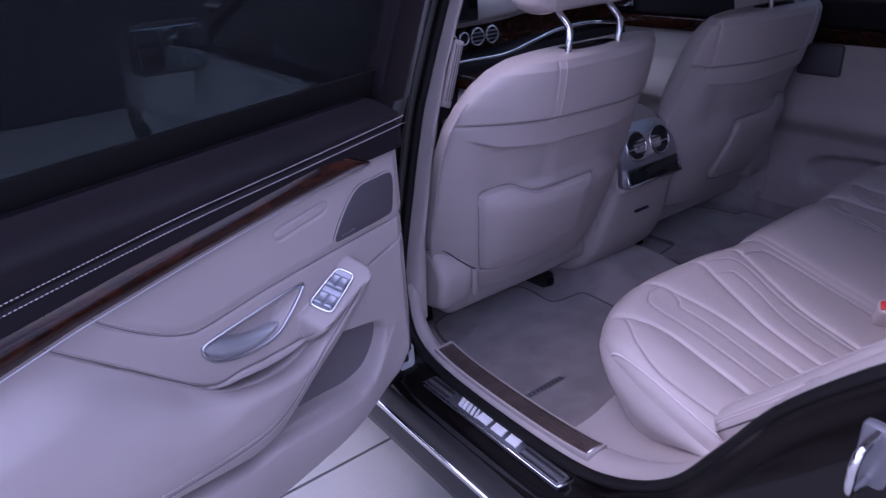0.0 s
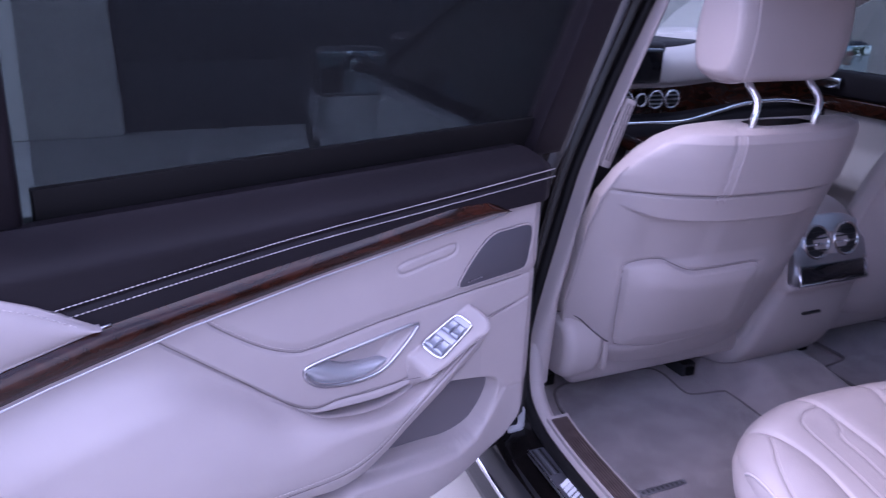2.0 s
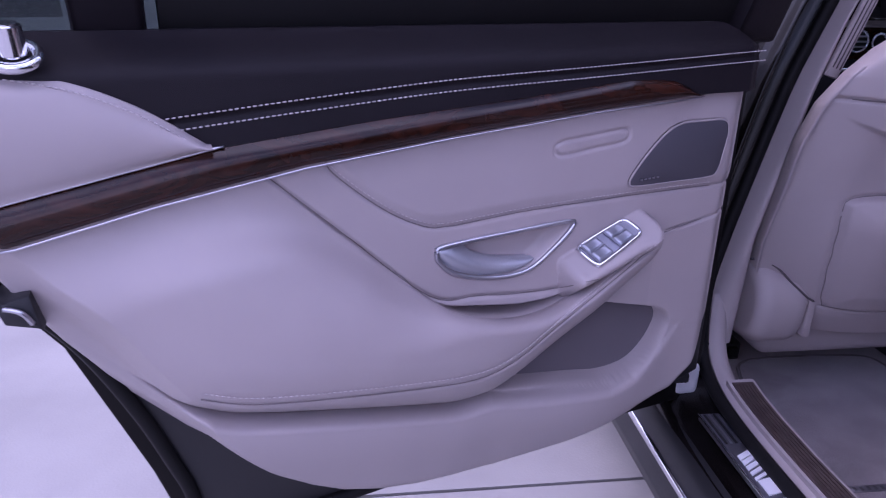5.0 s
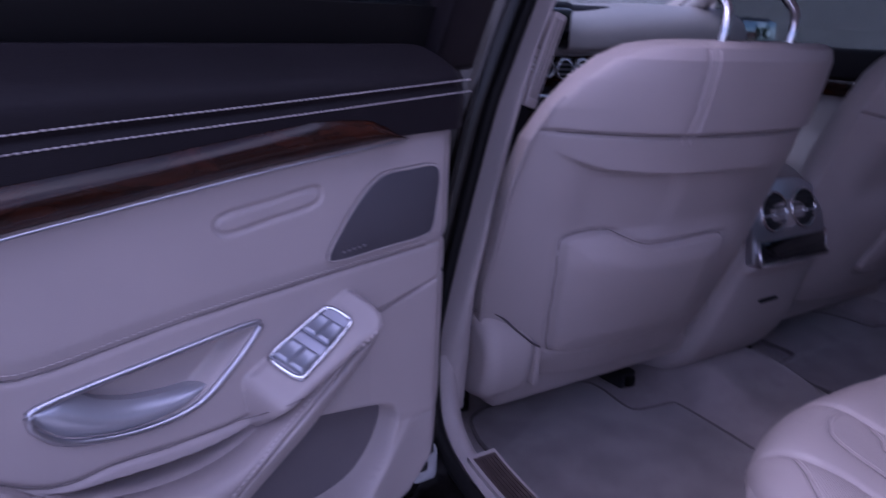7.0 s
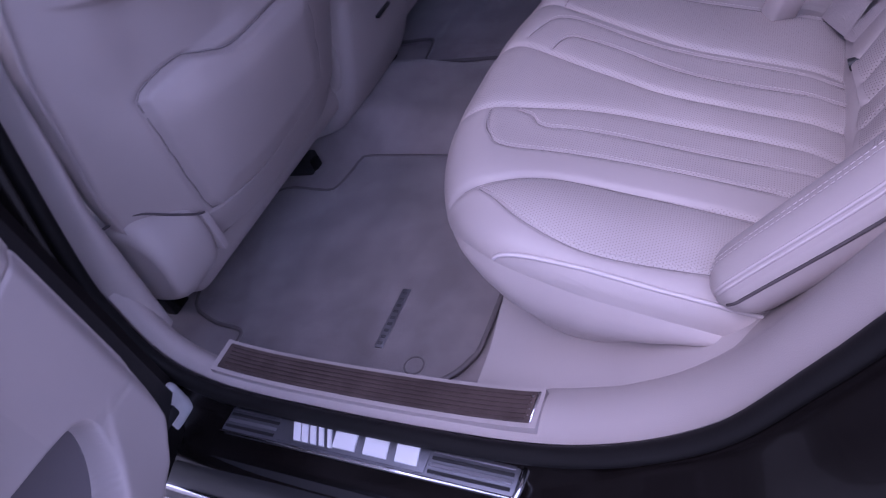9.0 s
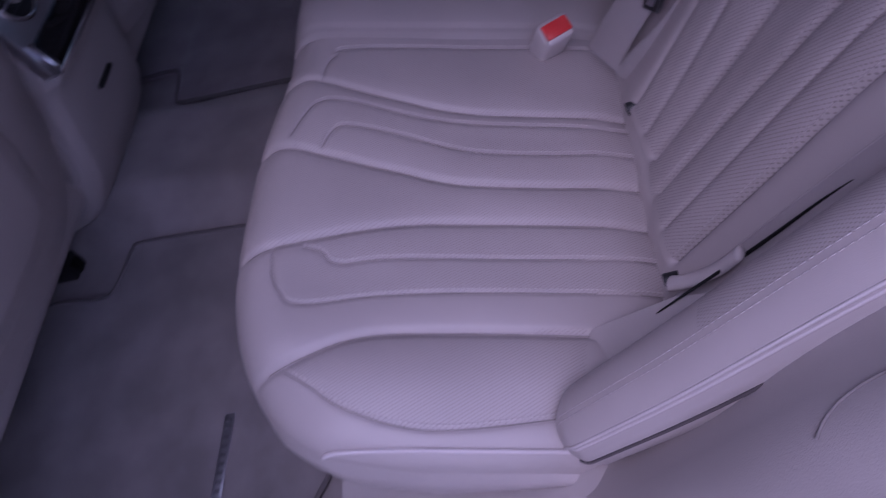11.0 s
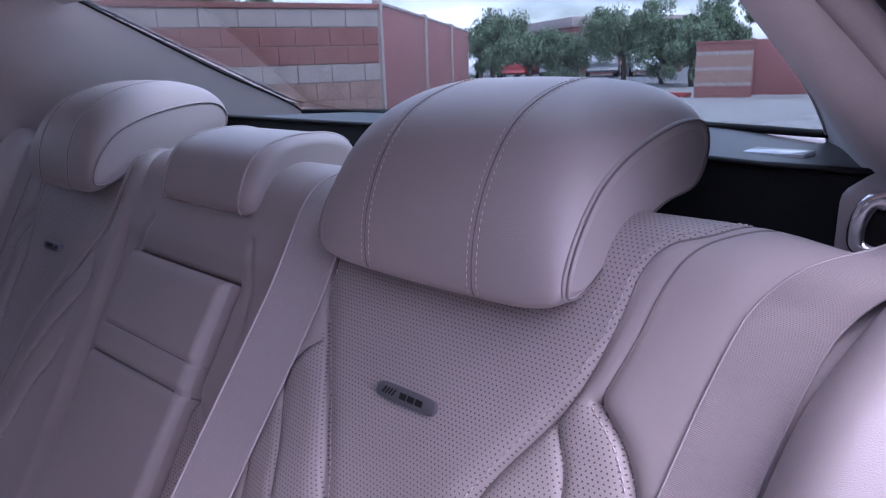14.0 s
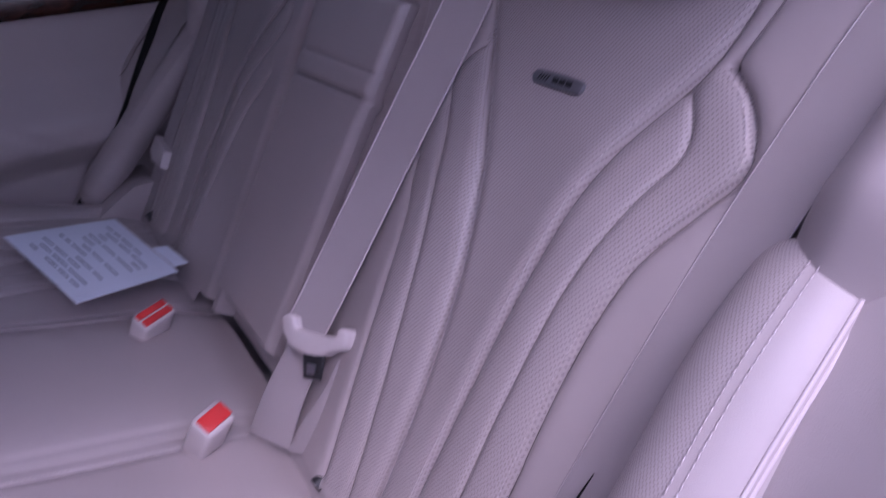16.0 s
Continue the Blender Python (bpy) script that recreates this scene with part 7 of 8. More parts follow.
for s in (1, -1):
    # screen pillar
    V, F = tube(smooth_line([(-0.58, 0.33, 1.385), (-0.68, 0.75, 1.20), (-0.76, 1.12, 1.02)], 8), 0.042, 12, flat=0.7)
    mesh_object("screen_pillar", flip(V, s), turn_faces(F, s), headliner, roof, "cream windscreen pillar")
    # rear pillar, from the doorway back to the rear glass
    G = np.zeros((30, 30, 3))
    a_line = smooth_line([(-0.575, -0.89, 1.380), (-0.640, -1.14, 1.288), (-0.700, -1.29, 1.19), (-0.750, -1.335, 1.105), (-0.785, -1.26, 1.03)], 8)
    if s < 0:
        a_line = smooth_line([(-0.585, -0.86, 1.385), (-0.655, -1.05, 1.295), (-0.715, -1.16, 1.20), (-0.765, -1.20, 1.115), (-0.79, -1.17, 1.03)], 8)
    b_line = smooth_line([(-0.505, -1.16, 1.388), (-0.520, -1.34, 1.303), (-0.534, -1.56, 1.197), (-0.528, -1.75, 1.106), (-0.530, -1.78, 1.03)], 8)
    ia, ib = np.linspace(0, len(a_line) - 1, 30), np.linspace(0, len(b_line) - 1, 30)
    for i in range(30):
        pa = np.array([np.interp(ia[i], range(len(a_line)), a_line[:, c]) for c in range(3)])
        pb = np.array([np.interp(ib[i], range(len(b_line)), b_line[:, c]) for c in range(3)])
        for j in range(30):
            q = j / 29
            G[i, j] = pa + (pb - pa) * q + np.array([-0.042, -0.026, -0.115]) * math.sin(math.pi * q) * (1 - 0.8 * (1 - i / 29) ** 3)
    sheet("rear_pillar", G, headliner, roof, "cream rear pillar trim", skirt=(-0.03, 0, 0), s=s)
    sheet("pillar_skin", G + np.array([-0.034, 0.0, 0.022]), black_gloss, roof, "gloss black outside of the rear pillar", skirt=(0.004, 0, -0.004), s=s)
    V, F = tube(smooth_line([(-0.61, 0.34, 1.412), (-0.715, 0.76, 1.228), (-0.80, 1.13, 1.045)], 8), 0.040, 12, flat=0.7)
    mesh_object("pillar_skin", flip(V, s), turn_faces(F, s), black_gloss, roof, "gloss black outside of the windscreen pillar")
    V, F = tube(b_line[:-6], 0.0025, 8)
    mesh_object("glass_seal", flip(V, s), turn_faces(F, s), rubber if s < 0 else headliner, roof, "black edge of the rear glass")
    V, F = tube(b_line[:-6] + np.array([-0.020, 0.010, -0.004]), 0.003, 8)
    mesh_object("pillar_bead", flip(V, s), turn_faces(F, s), headliner, roof)
    # chrome belt guide let into the pillar foot
    gd = thing("belt_guide", (-0.69 * s, -1.2, 1.08), "cream belt guide with a bright metal ring and dark slot", "belt guide", "belt guides")
    part("guide_block", box((min(-0.760 * s, -0.636 * s), -1.44, 1.02), (max(-0.760 * s, -0.636 * s), -1.352, 1.112), 0.014, 4), trim_mat, gd, "cream guide block")
    ringp = smooth_line([(-0.645, -1.348, 1.074), (-0.646, -1.348, 1.092), (-0.654, -1.348, 1.104), (-0.672, -1.348, 1.100), (-0.700, -1.348, 1.086), (-0.698, -1.348, 1.068), (-0.672, -1.348, 1.066), (-0.654, -1.348, 1.068)], 6, True)
    V, F = tube(ringp + np.array([-0.008, 0, 0]), 0.0062, 10, True, flat=0.6, axis=(0, 1, 0))
    mesh_object("guide_ring", flip(V, s), turn_faces(F, s), chrome, gd, "bright metal ring")
    part("guide_slot", box((min(-0.704 * s, -0.656 * s), -1.356, 1.068), (max(-0.704 * s, -0.656 * s), -1.349, 1.097), 0.003), rubber, gd, "dark slot")
V, F = tube(smooth_line([(-0.530, -1.755, 1.103), (-0.3, -1.785, 1.106), (0, -1.795, 1.108), (0.3, -1.785, 1.106), (0.530, -1.755, 1.103)], 6), 0.0055, 8)
mesh_object("glass_seal", V, F, rubber, roof, "black lower edge of the rear glass")
g = part("rear_glass", slab([(-0.515, 0.0), (-0.545, 0.72), (0.545, 0.72), (0.515, 0.0)], 0, 0.004, lambda a, c, d: (a, -1.155 - 0.86 * c, 1.392 - 0.400 * c + d)), glass_clear, roof, "rear window glass", smooth=False)
g = part("windscreen", slab([(-0.58, 0.0), (-0.76, 0.95), (0.76, 0.95), (0.58, 0.0)], 0, 0.004, lambda a, c, d: (a, 0.36 + 0.88 * c, 1.40 - 0.33 * c + d)), glass_screen, roof, "windscreen glass", smooth=False)
# header lengthened over the glass, out of view, to block sky light
part("rear_header", slab([(-0.512, -0.03), (-0.518, 0.15), (0.518, 0.15), (0.512, -0.03)], -0.022, 0.008, lambda a, c, d: (a, -1.155 - 0.86 * c, 1.392 - 0.400 * c + d), 0.006), headliner, roof)
part("front_header", box((-0.60, 0.30, 1.375), (0.60, 0.42, 1.42), 0.012, 3), headliner, roof)
part("mirror_box", box((-0.06, 0.42, 1.30), (0.06, 0.50, 1.38), 0.02), dark_plastic, roof, "dark mirror foot")

# centre pillars with their belt slots
for s in (1, -1):
    pl = thing("centre_pillar", (-0.70 * s, 0.02, 0.7), "cream centre pillar trim with a slotted belt height adjuster" if s > 0 else "shaded cream centre pillar trim on the far side", "pillar", "centre pillars", "structure")
    G = np.zeros((60, 14, 3))
    for i, c in enumerate(np.linspace(0.44, 1.38, 60)):
        xo = seal_x(c)
        xi = float(np.interp(c, [0.45, 0.655, 0.93, 1.05, 1.265, 1.38], [-0.772, -0.760, -0.700, -0.665, -0.575, -0.53]))
        edge = smooth_line([(xo + 0.002, 0.012), (xo + 0.008, -0.006), (xo * 0.5 + xi * 0.5, -0.024), (xi - 0.006, -0.022), (xi + 0.002, 0.0), (xi, 0.12)], 3)
        for j in range(14):
            q = j / 13 * (len(edge) - 1)
            G[i, j] = (np.interp(q, range(len(edge)), edge[:, 0]), np.interp(q, range(len(edge)), edge[:, 1]), c)
    sheet("pillar_trim", G, trim_mat, pl, "cream pillar cover", s=s)
    sheet("pillar_metal", G + np.array([-0.11, -0.03, 0]), black_gloss, pl, "gloss black pillar", s=s)
    if s > 0:
        ad = part("height_adjuster", box((-0.012, -0.010, -0.075), (0.012, 0.004, 0.075), 0.004), trim_mat, pl, "slotted belt height adjuster", matrix=Matrix.Translation((-0.657, -0.017, 1.026)) @ Matrix.Rotation(radians(19), 4, "Y"))
        for i in range(3):
            part("slot", box((-0.009 + i * 0.007, -0.0115, -0.060), (-0.0065 + i * 0.007, -0.0095, 0.066), 0.0008, 1), dark_seam, ad, matrix=Matrix.Translation((-0.657, -0.017, 1.026)) @ Matrix.Rotation(radians(19), 4, "Y"))

# parcel shelf
shelf = thing("parcel_shelf", (0, -1.55, 1.05), "dark cloth parcel shelf under the rear window", "parcel shelf", kind="structure")
xs, ys = np.meshgrid(np.linspace(-0.66, 0.66, 40), np.linspace(-1.43, -1.80, 20), indexing="ij")
sheet("shelf_top", np.stack([xs, ys, 1.120 - 0.017 * (-(ys + 1.43) / 0.37) - 0.013 * step(np.abs(xs), 0.36, 0.56)], -1), dark_plastic, shelf, "dark cloth shelf top", skirt=(0, 0, -0.02))
xs, tt = np.meshgrid(np.linspace(-0.66, 0.66, 40), np.linspace(0, 1, 20), indexing="ij")
sheet("shelf_front", np.stack([xs, -1.40 - 0.03 * tt + 0.06 * (1 - tt) ** 2, 0.90 + (0.224 - 0.014 * step(np.abs(xs), 0.36, 0.56)) * tt], -1), shelf_mat, shelf, "dark shelf front", skirt=(0, -0.02, 0))
V, F = tube([(x, -1.430, 1.124 - 0.014 * float(step(np.array(abs(x)), 0.36, 0.56))) for x in np.linspace(-0.65, 0.65, 30)], 0.0035, 6)
mesh_object("shelf_edge", V, F, dark_plastic, shelf)
part("shelf_lamp", box((-0.562, -1.585, 1.094), (-0.502, -1.545, 1.1052), 0.003), white_paint, shelf, "pale lamp let into the shelf")

# ---------------------------------------------------------------- outside of the car: front wing, wheel, bonnet, boot
sec = smooth_line([(0.0, 1.03), (-0.012, 1.0), (-0.002, 0.90), (0.012, 0.78), (0.010, 0.55), (0.0, 0.40), (-0.010, 0.30), (-0.03, 0.22)], 5)
for s in (1, -1):
    ysb = np.linspace(0.02, 2.55, 110)
    G = np.zeros((len(ysb), len(sec), 3))
    for i, y in enumerate(ysb):
        nose = float(step(np.array(y), 1.6, 2.6))
        for j, (dx, c) in enumerate(sec):
            cc = c - 0.10 * float(step(np.array(y), 0.9, 2.4)) * float(step(np.array(c), 0.6, 1.0))
            G[i, j] = (-0.948 - dx + 0.17 * nose ** 2, y, cc)
    cy, cz = (G[:-1, :-1, 1] + G[1:, 1:, 1]) / 2, (G[:-1, :-1, 2] + G[1:, 1:, 2]) / 2
    arch = np.hypot(cy - 1.78, cz - 0.34) < 0.385
    sheet("body_side", G, wing_glare_paint, body, "glossy front door and wing, coloured pale silver for the bright ground mirrored in it", keep=~arch, skirt=(0.03, 0, 0), s=s)
    V, F = tube([(-0.83 * s, 1.78 + 0.285 * math.cos(w), 0.34 + 0.285 * math.sin(w)) for w in np.linspace(0, 2 * math.pi, 48, endpoint=False)], 0.065, 14, True, axis=(1, 0, 0), flat=1.6)
    wh = mesh_object("wheel", V, F, rubber, body, "black tyre on a silver wheel")
    for i in range(10):
        w = 2 * math.pi * i / 10
        part("spoke", box((-0.012, -0.02, 0.02), (0.012, 0.02, 0.235), 0.006), satin, wh, matrix=Matrix.Translation((-0.89 * s, 1.78, 0.34)) @ Matrix.Rotation(w, 4, "X"))
    V, F = tube([(-0.86 * s, 1.78 + 0.235 * math.cos(w), 0.34 + 0.235 * math.sin(w)) for w in np.linspace(0, 2 * math.pi, 40, endpoint=False)], 0.014, 8, True)
    mesh_object("rim", V, F, satin, wh, "silver rim")
part("side_marker", box((-0.975, 1.27, 0.66), (-0.955, 1.36, 0.685), 0.006), dark_plastic, body, "small dark side marker")
xs, ys = np.meshgrid(np.linspace(-0.86, 0.86, 40), np.linspace(1.18, 2.5, 40), indexing="ij")
sheet("bonnet", np.stack([xs, ys, 1.075 - 0.12 * (np.abs(xs) / 0.86) ** 3 - 0.22 * step(ys, 1.3, 2.7)], -1)[::-1], black_gloss, body, "gloss black bonnet", skirt=(0, 0, -0.03))
xs, ys = np.meshgrid(np.linspace(-0.80, 0.80, 30), np.linspace(-1.86, -2.50, 20), indexing="ij")
sheet("boot_lid", np.stack([xs, ys, 1.055 - 0.05 * (np.abs(xs) / 0.8) ** 3 - 0.06 * step(-ys, 2.0, 2.5)], -1), black_gloss, body, "gloss black boot lid", skirt=(0, 0, -0.05))
part("underbody", box((-0.84, -2.3, 0.19), (0.84, 2.4, 0.235), 0.01), dark_plastic, body)
part("bulkhead", box((-0.80, -2.3, 0.235), (0.80, -1.62, 0.98), 0.02), dark_plastic, body)
part("rear_quarter", box((-0.93, -2.4, 0.24), (-0.82, -1.22, 0.98), 0.03, 3), black_gloss, body, "gloss black rear wing")
part("rear_quarter", box((0.82, -2.4, 0.24), (0.93, -1.22, 0.98), 0.03, 3), black_gloss, body, "gloss black rear wing")
part("firewall", box((-0.80, 1.05, 0.235), (0.80, 1.15, 1.0), 0.01), dark_plastic, body)
for s in (1, -1):
    part("far_skin" if s < 0 else "quarter_skin", box((min(-0.94 * s, -0.90 * s), -2.4 if s > 0 else -1.25, 0.20), (max(-0.94 * s, -0.90 * s), -1.24 if s > 0 else 0.02, 0.98), 0.01), black_gloss, body)

# ---------------------------------------------------------------- seen through the rear window: walls, trees, cars, road
red_block = material("red_block", (0.30, 0.125, 0.11), 0.9, grain=0.8, grain_scale=60, stain=0.10, stain_scale=3)
tan_block = material("tan_block", (0.38, 0.235, 0.19), 0.9, grain=0.9, grain_scale=45, stain=0.14, stain_scale=3)
grey_block = material("grey_block", (0.40, 0.34, 0.32), 0.9, grain=0.8, grain_scale=60, stain=0.08, stain_scale=3)
mortar = material("mortar", (0.30, 0.22, 0.20), 0.95, grain=0.5, grain_scale=80)
red_panel = material("red_panel", (0.29, 0.105, 0.10), 0.6, stain=0.05, stain_scale=2, grain=0.2, grain_scale=90)
leaf_mat = material("leaves", (0.24, 0.33, 0.20), 0.7, stain=0.3, stain_scale=3)
bark = material("bark", (0.10, 0.075, 0.055), 0.9, grain=0.8, grain_scale=40)
asphalt = material("asphalt", (0.16, 0.16, 0.165), 0.9, grain=0.6, grain_scale=90, stain=0.12, stain_scale=0.4)


def wall_run(name, a, c, height, label, courses, mat_of, thick=0.2, block=0.40, high=0.20, foot=0.0):
    """A block wall from a to c (x, y), every block a piece with recessed joints."""
    a, c = Vector((*a, foot)), Vector((*c, foot))
    height -= foot
    length = (c - a).length
    M = Matrix.Translation(a) @ Matrix.Rotation(math.atan2(c.y - a.y, c.x - a.x), 4, "Z")
    w = thing(name, tuple(a), label, "wall", kind="structure")
    part("core", box((0, -thick / 2 + 0.012, 0), (length, thick / 2 - 0.012, height - 0.01), 0), mortar, w, matrix=M, smooth=False)
    shared = {}
    for r in range(courses):
        x = -(block / 2) * (r % 2)
        while x < length:
            x0, x1 = max(x, 0.0), min(x + block, length)
            if x1 - x0 > 0.05:
                key = (round(x1 - x0, 3), mat_of(r).name)
                if key not in shared:
                    bm = box((0.005, -thick / 2, 0.005), (x1 - x0 - 0.005, thick / 2, high - 0.005), 0.006, 1)
                    me = bpy.data.meshes.new("block")
                    bm.to_mesh(me)
                    bm.free()
                    me.materials.append(mat_of(r))
                    shared[key] = me
                ob = new("block", shared[key])
                ob.parent = w
                ob.matrix_basis = Matrix.Translation(-a) @ M @ Matrix.Translation((x0, 0, r * high))
            x += block
    part("coping", box((-0.02, -thick / 2 - 0.02, courses * high), (length + 0.02, thick / 2 + 0.02, courses * high + 0.06), 0.01), red_block, w, matrix=M)
    return w


wall_run("enclosure_wall", (5.54, -6.50), (6.55, -3.55), 1.84, "split-face block wall in red and tan courses", 9, lambda r: red_block if r in (6, 7) else (grey_block if r in (5, 8, 2) else tan_block))
gate = thing("enclosure_panels", (5.54, -6.5, 0), "dull red metal fence panels between posts", "fence")
ga, gb = Vector((5.54, -6.55, 0)), Vector((10.8, -14.3, 0))
GM = Matrix.Translation(ga) @ Matrix.Rotation(math.atan2(gb.y - ga.y, gb.x - ga.x), 4, "Z")
L = (gb - ga).length
for i in range(3):
    part("fence_panel", box((0.08 + i * L / 3, -0.02, 0.05), ((i + 1) * L / 3 - 0.04, 0.02, 1.86), 0.01), red_panel, gate, matrix=GM)
    part("fence_post", box((i * L / 3 - 0.05, -0.05, 0), (i * L / 3 + 0.05, 0.05, 1.93), 0.01), grey_block, gate, matrix=GM)
    part("fence_cap", box((i * L / 3, -0.035, 1.86), ((i + 1) * L / 3, 0.035, 1.90), 0.008), grey_block, gate, matrix=GM)

wall_run("far_enclosure_wall", (7.45, -20.1), (6.10, -20.65), 1.5, "low block wall in red and pale courses", 14, lambda r: red_block if r in (13, 12, 0, 1, 2) else (grey_block if r in (11, 7, 3) else tan_block), high=0.103)
fg = thing("far_gate", (5.4, -20.8, 0), "red metal gate leaf above the pavement", "gate")
part("gate_leaf", box((0.03, -0.03, 0.06), (1.75, 0.03, 1.52), 0.01), red_panel, fg, matrix=Matrix.Translation((6.10, -20.68, 0)) @ Matrix.Rotation(math.atan2(-0.45, -1.46), 4, "Z"))
part("gate_post", box((1.75, -0.06, 0.0), (1.87, 0.06, 1.55), 0.01), red_panel, fg, matrix=Matrix.Translation((6.10, -20.68, 0)) @ Matrix.Rotation(math.atan2(-0.45, -1.46), 4, "Z"))
part("gate_post", box((-0.06, -0.06, 0.0), (0.03, 0.06, 1.55), 0.01), red_panel, fg, matrix=Matrix.Translation((6.10, -20.68, 0)) @ Matrix.Rotation(math.atan2(-0.45, -1.46), 4, "Z"))

road = thing("road", (10, -40, 0), "dark asphalt car park lane beyond the walls", "road", kind="structure")
part("lane", box((-60, -90, 0.0), (90, -31.0, 0.006), 0), asphalt, road, smooth=False)
kerb_red = material("red_kerb", (0.45, 0.07, 0.06), 0.7, stain=0.1, stain_scale=3)
kerb = thing("kerb", (9, -20, 0.0), "red painted kerb by the car park lane", "kerb", kind="structure")
part("kerb_stone", box((7.65, -20.45, 0.0), (15.0, -20.15, 0.13), 0.02), kerb_red, kerb)

far_b = thing("far_building", (36, -52, 0), "long low red building with a white roof edge", "building")
BM2 = Matrix.Translation((30.0, -50.0, 0)) @ Matrix.Rotation(radians(-35), 4, "Z")
part("wall", box((-9, -4, 0.0), (14, 4, 3.1), 0.05), red_panel, far_b, matrix=BM2)
part("roof", box((-9.3, -4.3, 3.1), (14.3, 4.3, 3.75), 0.05), grey_block, far_b, "pale roof edge", matrix=BM2)
for i in range(6):
    part("window", box((-8 + i * 3.6, -4.05, 1.0), (-6.4 + i * 3.6, -3.95, 2.2), 0.02), screen, far_b, matrix=BM2)


def tree(at, height, spread, seed, lab):
    r = random.Random(seed)
    tr = thing("tree", (*at, 0.0), lab, "tree", "trees beyond the walls")
    V, F = [], []

    def limb(p, q, r0, r1):
        v, f = tube([p, (np.array(p) + np.array(q)) / 2 + np.array([r.uniform(-.1, .1), r.uniform(-.1, .1), 0]), q], [r0, (r0 + r1) / 2, r1], 7)
        F.extend(tuple(i + len(V) for i in g) for g in f)
        V.extend(v)
    base = np.array([at[0], at[1], 0.0])
    fork = base + np.array([0, 0, height * 0.35])
    limb(base, fork, 0.11, 0.08)
    tips = []
    for i in range(9):
        w = r.uniform(0, 6.28)
        tip = fork + np.array([math.cos(w) * spread * r.uniform(0.3, 0.75), math.sin(w) * spread * r.uniform(0.3, 0.75), height * r.uniform(0.12, 0.5)])
        limb(fork, tip, 0.05, 0.015)
        tips.append(tip)
    mesh_object("trunk", V, F, bark, tr, "brown trunk and limbs")
    nr = np.random.default_rng(seed)
    centre = base + np.array([0, 0, height * 0.60])
    clumps = tips + [centre + np.array([r.gauss(0, spread * 0.42), r.gauss(0, spread * 0.42), r.gauss(0, height * 0.19)]) for _ in range(34)]
    LV, total = [], 0
    for cl in clumps:
        rad = r.uniform(0.28, 0.55) * spread * 0.55
        d = nr.normal(size=(520, 3)) * np.array([1, 1, 0.85])
        p = cl + d / np.linalg.norm(d, axis=1)[:, None] * rad * nr.random((520, 1)) ** 0.45 * nr.uniform(0.8, 1.15, (520, 1))
        p = p[(p[:, 2] > 0.08) & (p[:, 2] < height * 1.03)]
        a = nr.normal(size=p.shape)
        a /= np.linalg.norm(a, axis=1)[:, None]
        c = np.cross(a, nr.normal(size=p.shape))
        c /= np.linalg.norm(c, axis=1)[:, None]
        sz = nr.uniform(0.03, 0.07, (len(p), 1))
        LV.append(np.stack([p - a * sz, p + c * sz * 0.5, p + a * sz, p - c * sz * 0.5], 1).reshape(-1, 3))
        total += len(p)
    LV = [tuple(v) for v in np.concatenate(LV)]
    LF = [(4 * k, 4 * k + 1, 4 * k + 2, 4 * k + 3) for k in range(total)]
    mesh_object("crown", LV, LF, leaf_mat, tr, "loose green crown", smooth=False)
    return tr


def out(dx, dy, dist):
    return (-0.76 + dx * dist, -0.81 + dy * dist)


tree(out(0.475, -0.880, 29), 3.15, 2.1, 1, "broad dark green tree with gaps in its crown")
tree(out(0.430, -0.903, 31), 2.5, 1.8, 2, "lower green tree beside the broad one")
tree(out(0.625, -0.780, 27), 3.0, 1.7, 3, "rounded green tree behind the red panels")
tree(out(0.585, -0.811, 30), 2.4, 1.6, 4, "low green tree behind the fence")
tree(out(0.362, -0.932, 30), 3.3, 1.5, 5, "airy green tree with a thin top")
tree(out(0.395, -0.919, 28), 2.6, 1.4, 6, "low bushy green tree over the far wall")
tree(out(0.540, -0.842, 33), 2.2, 1.7, 7, "low green tree before the far building")
tree((11.5, -7.0), 3.3, 1.4, 8, "green tree top showing over the block wall")
tree((12.5, -5.0), 3.2, 1.2, 9, "small green tree behind the block wall")


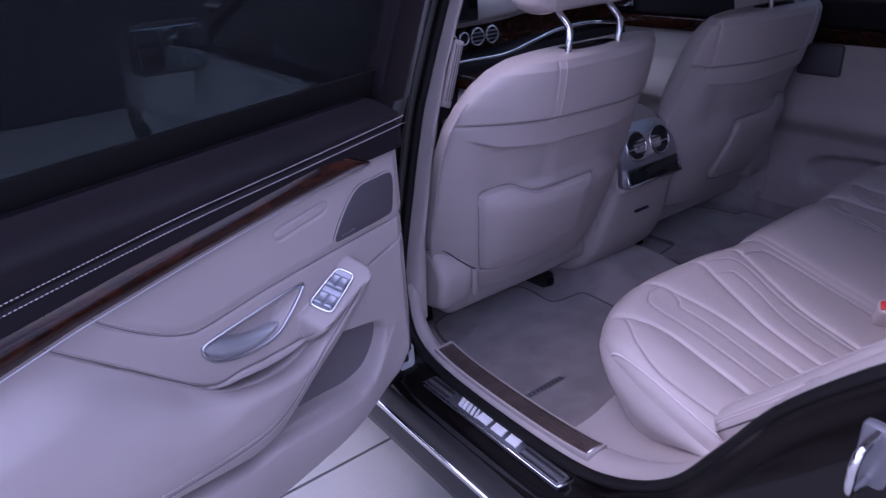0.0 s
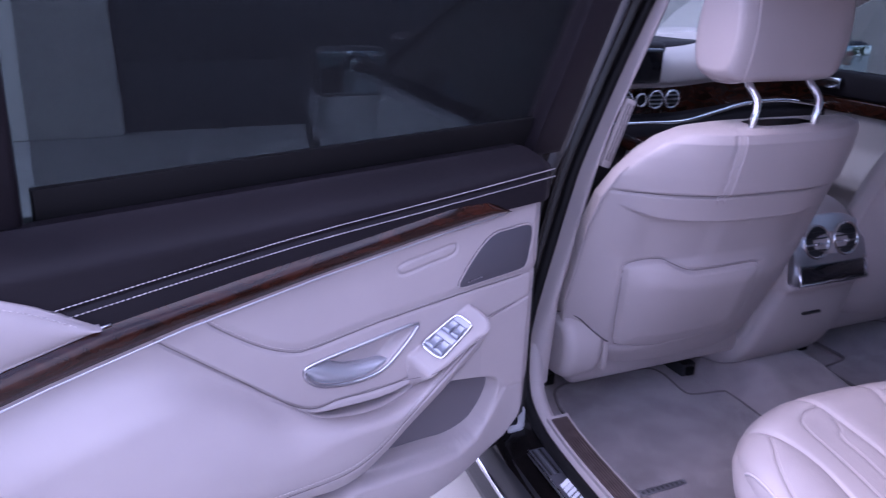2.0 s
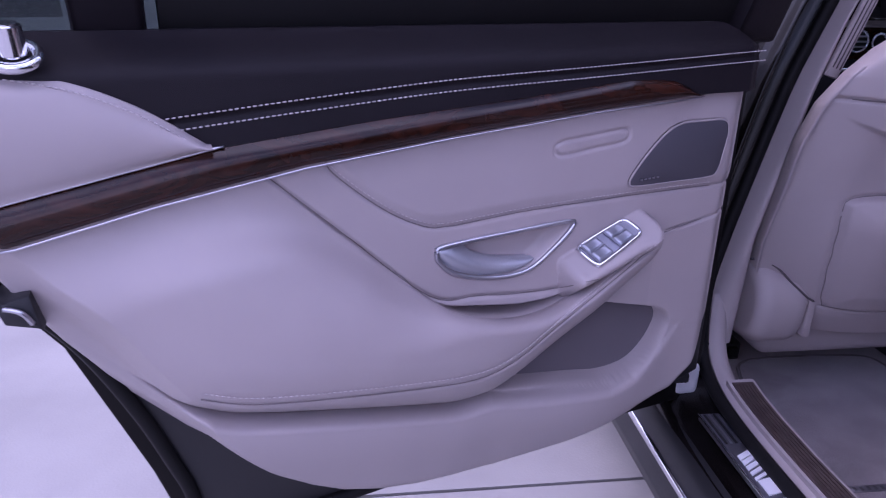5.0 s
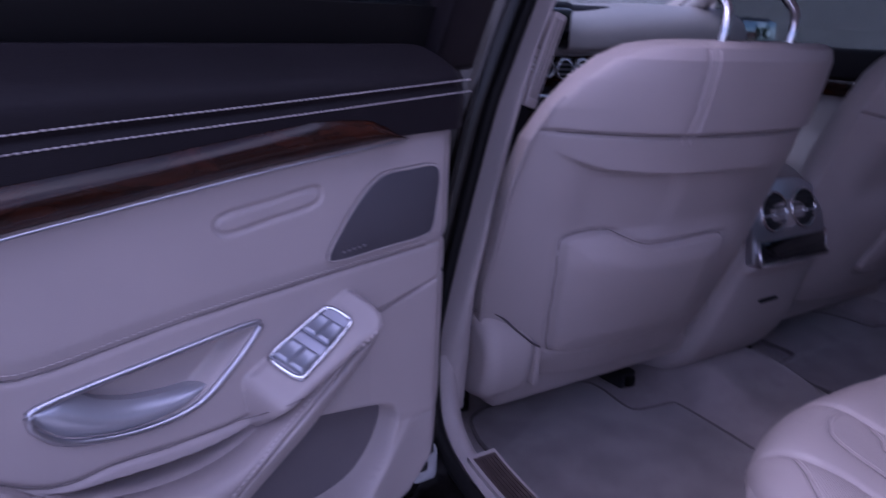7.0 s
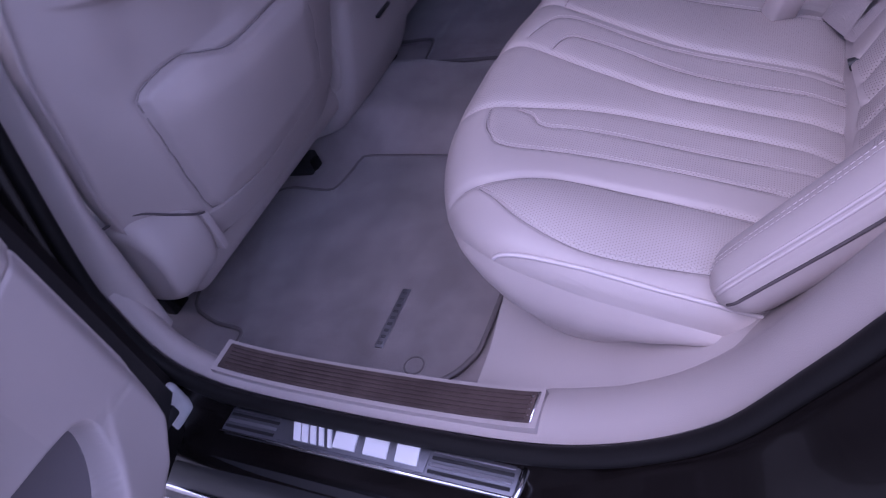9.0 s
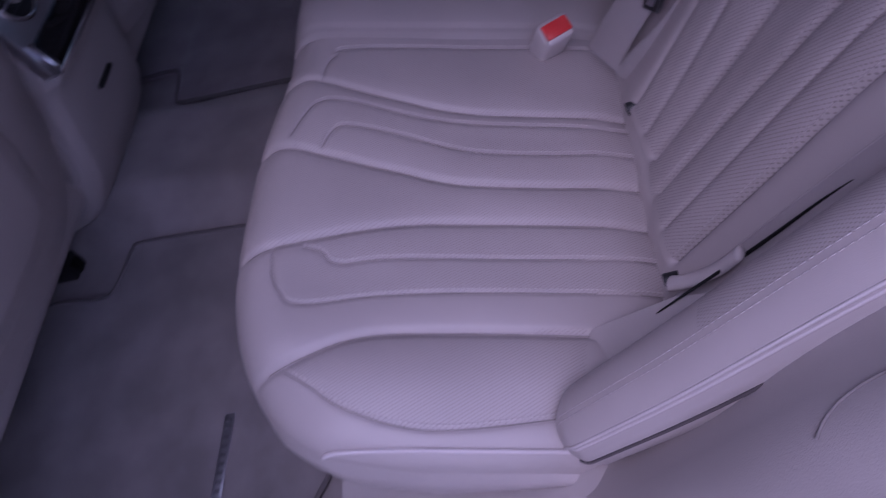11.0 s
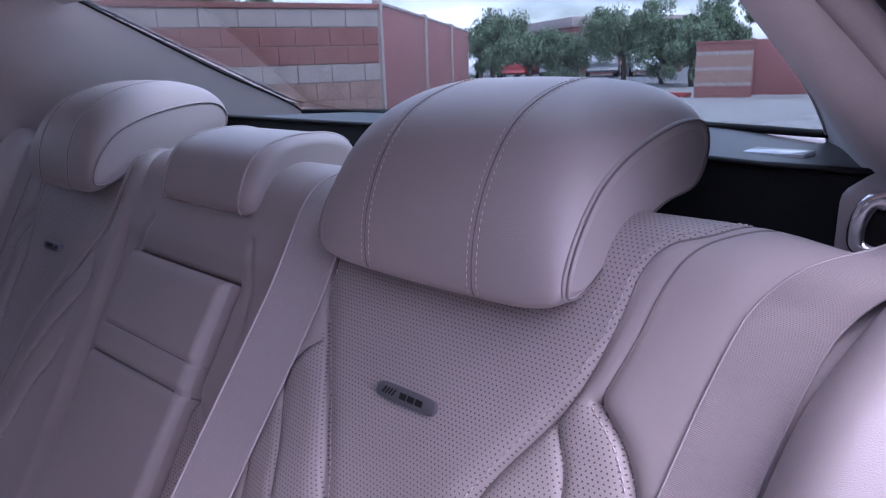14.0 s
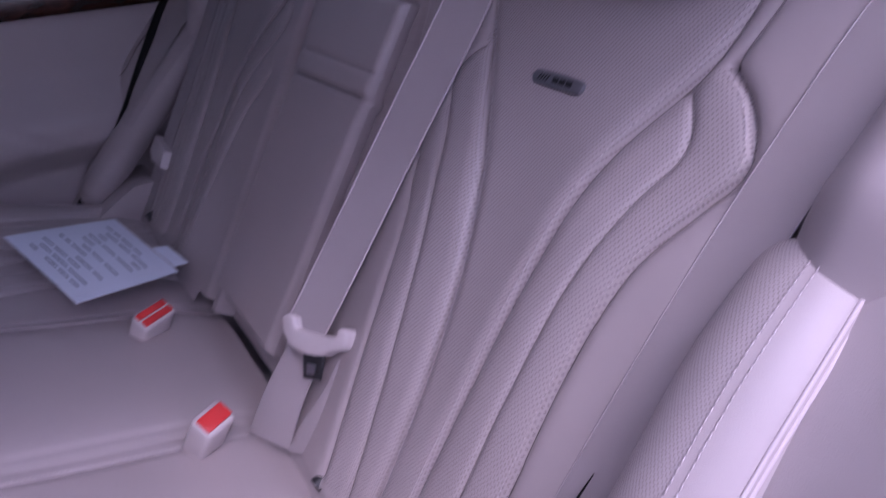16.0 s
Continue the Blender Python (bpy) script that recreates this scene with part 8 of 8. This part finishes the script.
def parked_car(at, turn, paint, lab):
    pc = thing("parked_car", (*at, 0.006), lab, "car", "parked cars")
    M = Matrix.Translation((*at, 0.006)) @ Matrix.Rotation(radians(turn), 4, "Z")
    side = smooth_line([(-2.2, 0.35), (-2.25, 0.65), (-2.1, 0.88), (-1.3, 0.95), (-0.75, 1.38), (0.3, 1.45), (0.95, 1.40), (1.7, 0.98), (2.15, 0.90), (2.2, 0.55), (2.15, 0.32), (0, 0.25)], 4, True)
    part("body", slab([tuple(p) for p in side], -0.86, 0.86, lambda a, c, d: (a, d, c), 0.06), paint, pc, matrix=M)
    glassl = [(-1.15, 0.98), (-0.70, 1.32), (0.25, 1.38), (0.85, 1.33), (1.40, 1.0)]
    for d0, d1 in ((0.862, 0.872), (-0.872, -0.862)):
        part("side_window", slab(glassl, d0, d1, lambda a, c, d: (a, d, c)), screen, pc, "dark side window", matrix=M, smooth=False)
    for x in (-1.35, 1.4):
        for y in (-0.84, 0.84):
            bm = bmesh.new()
            bmesh.ops.create_cone(bm, cap_ends=True, segments=24, radius1=0.33, radius2=0.33, depth=0.22, matrix=Matrix.Translation((x, y, 0.33)) @ Matrix.Rotation(radians(90), 4, "X"))
            wl_ = part("wheel", bm, rubber, pc, "black tyre", matrix=M)
            bm = bmesh.new()
            bmesh.ops.create_cone(bm, cap_ends=True, segments=20, radius1=0.21, radius2=0.21, depth=0.235, matrix=Matrix.Translation((x, y, 0.33)) @ Matrix.Rotation(radians(90), 4, "X"))
            part("rim", bm, satin, wl_, matrix=M)
    return pc


red_paint = material("red_paint", (0.35, 0.02, 0.02), 0.3, coat=0.8, stain=0.02)
grey_paint = material("grey_paint", (0.16, 0.17, 0.18), 0.3, coat=0.8, stain=0.02)
for k, (dx, dy, paint, lab) in enumerate(((0.640, -0.768, white_paint, "white car parked across the lane"), (0.590, -0.807, red_paint, "red car parked between others"), (0.548, -0.836, grey_paint, "dark grey car in the parked row"), (0.500, -0.866, grey_paint, "grey car at the end of the row"), (0.455, -0.890, white_paint, "white car parked farther off"))):
    parked_car(out(dx, dy, 44.0), 100 + 7 * k, paint, lab)
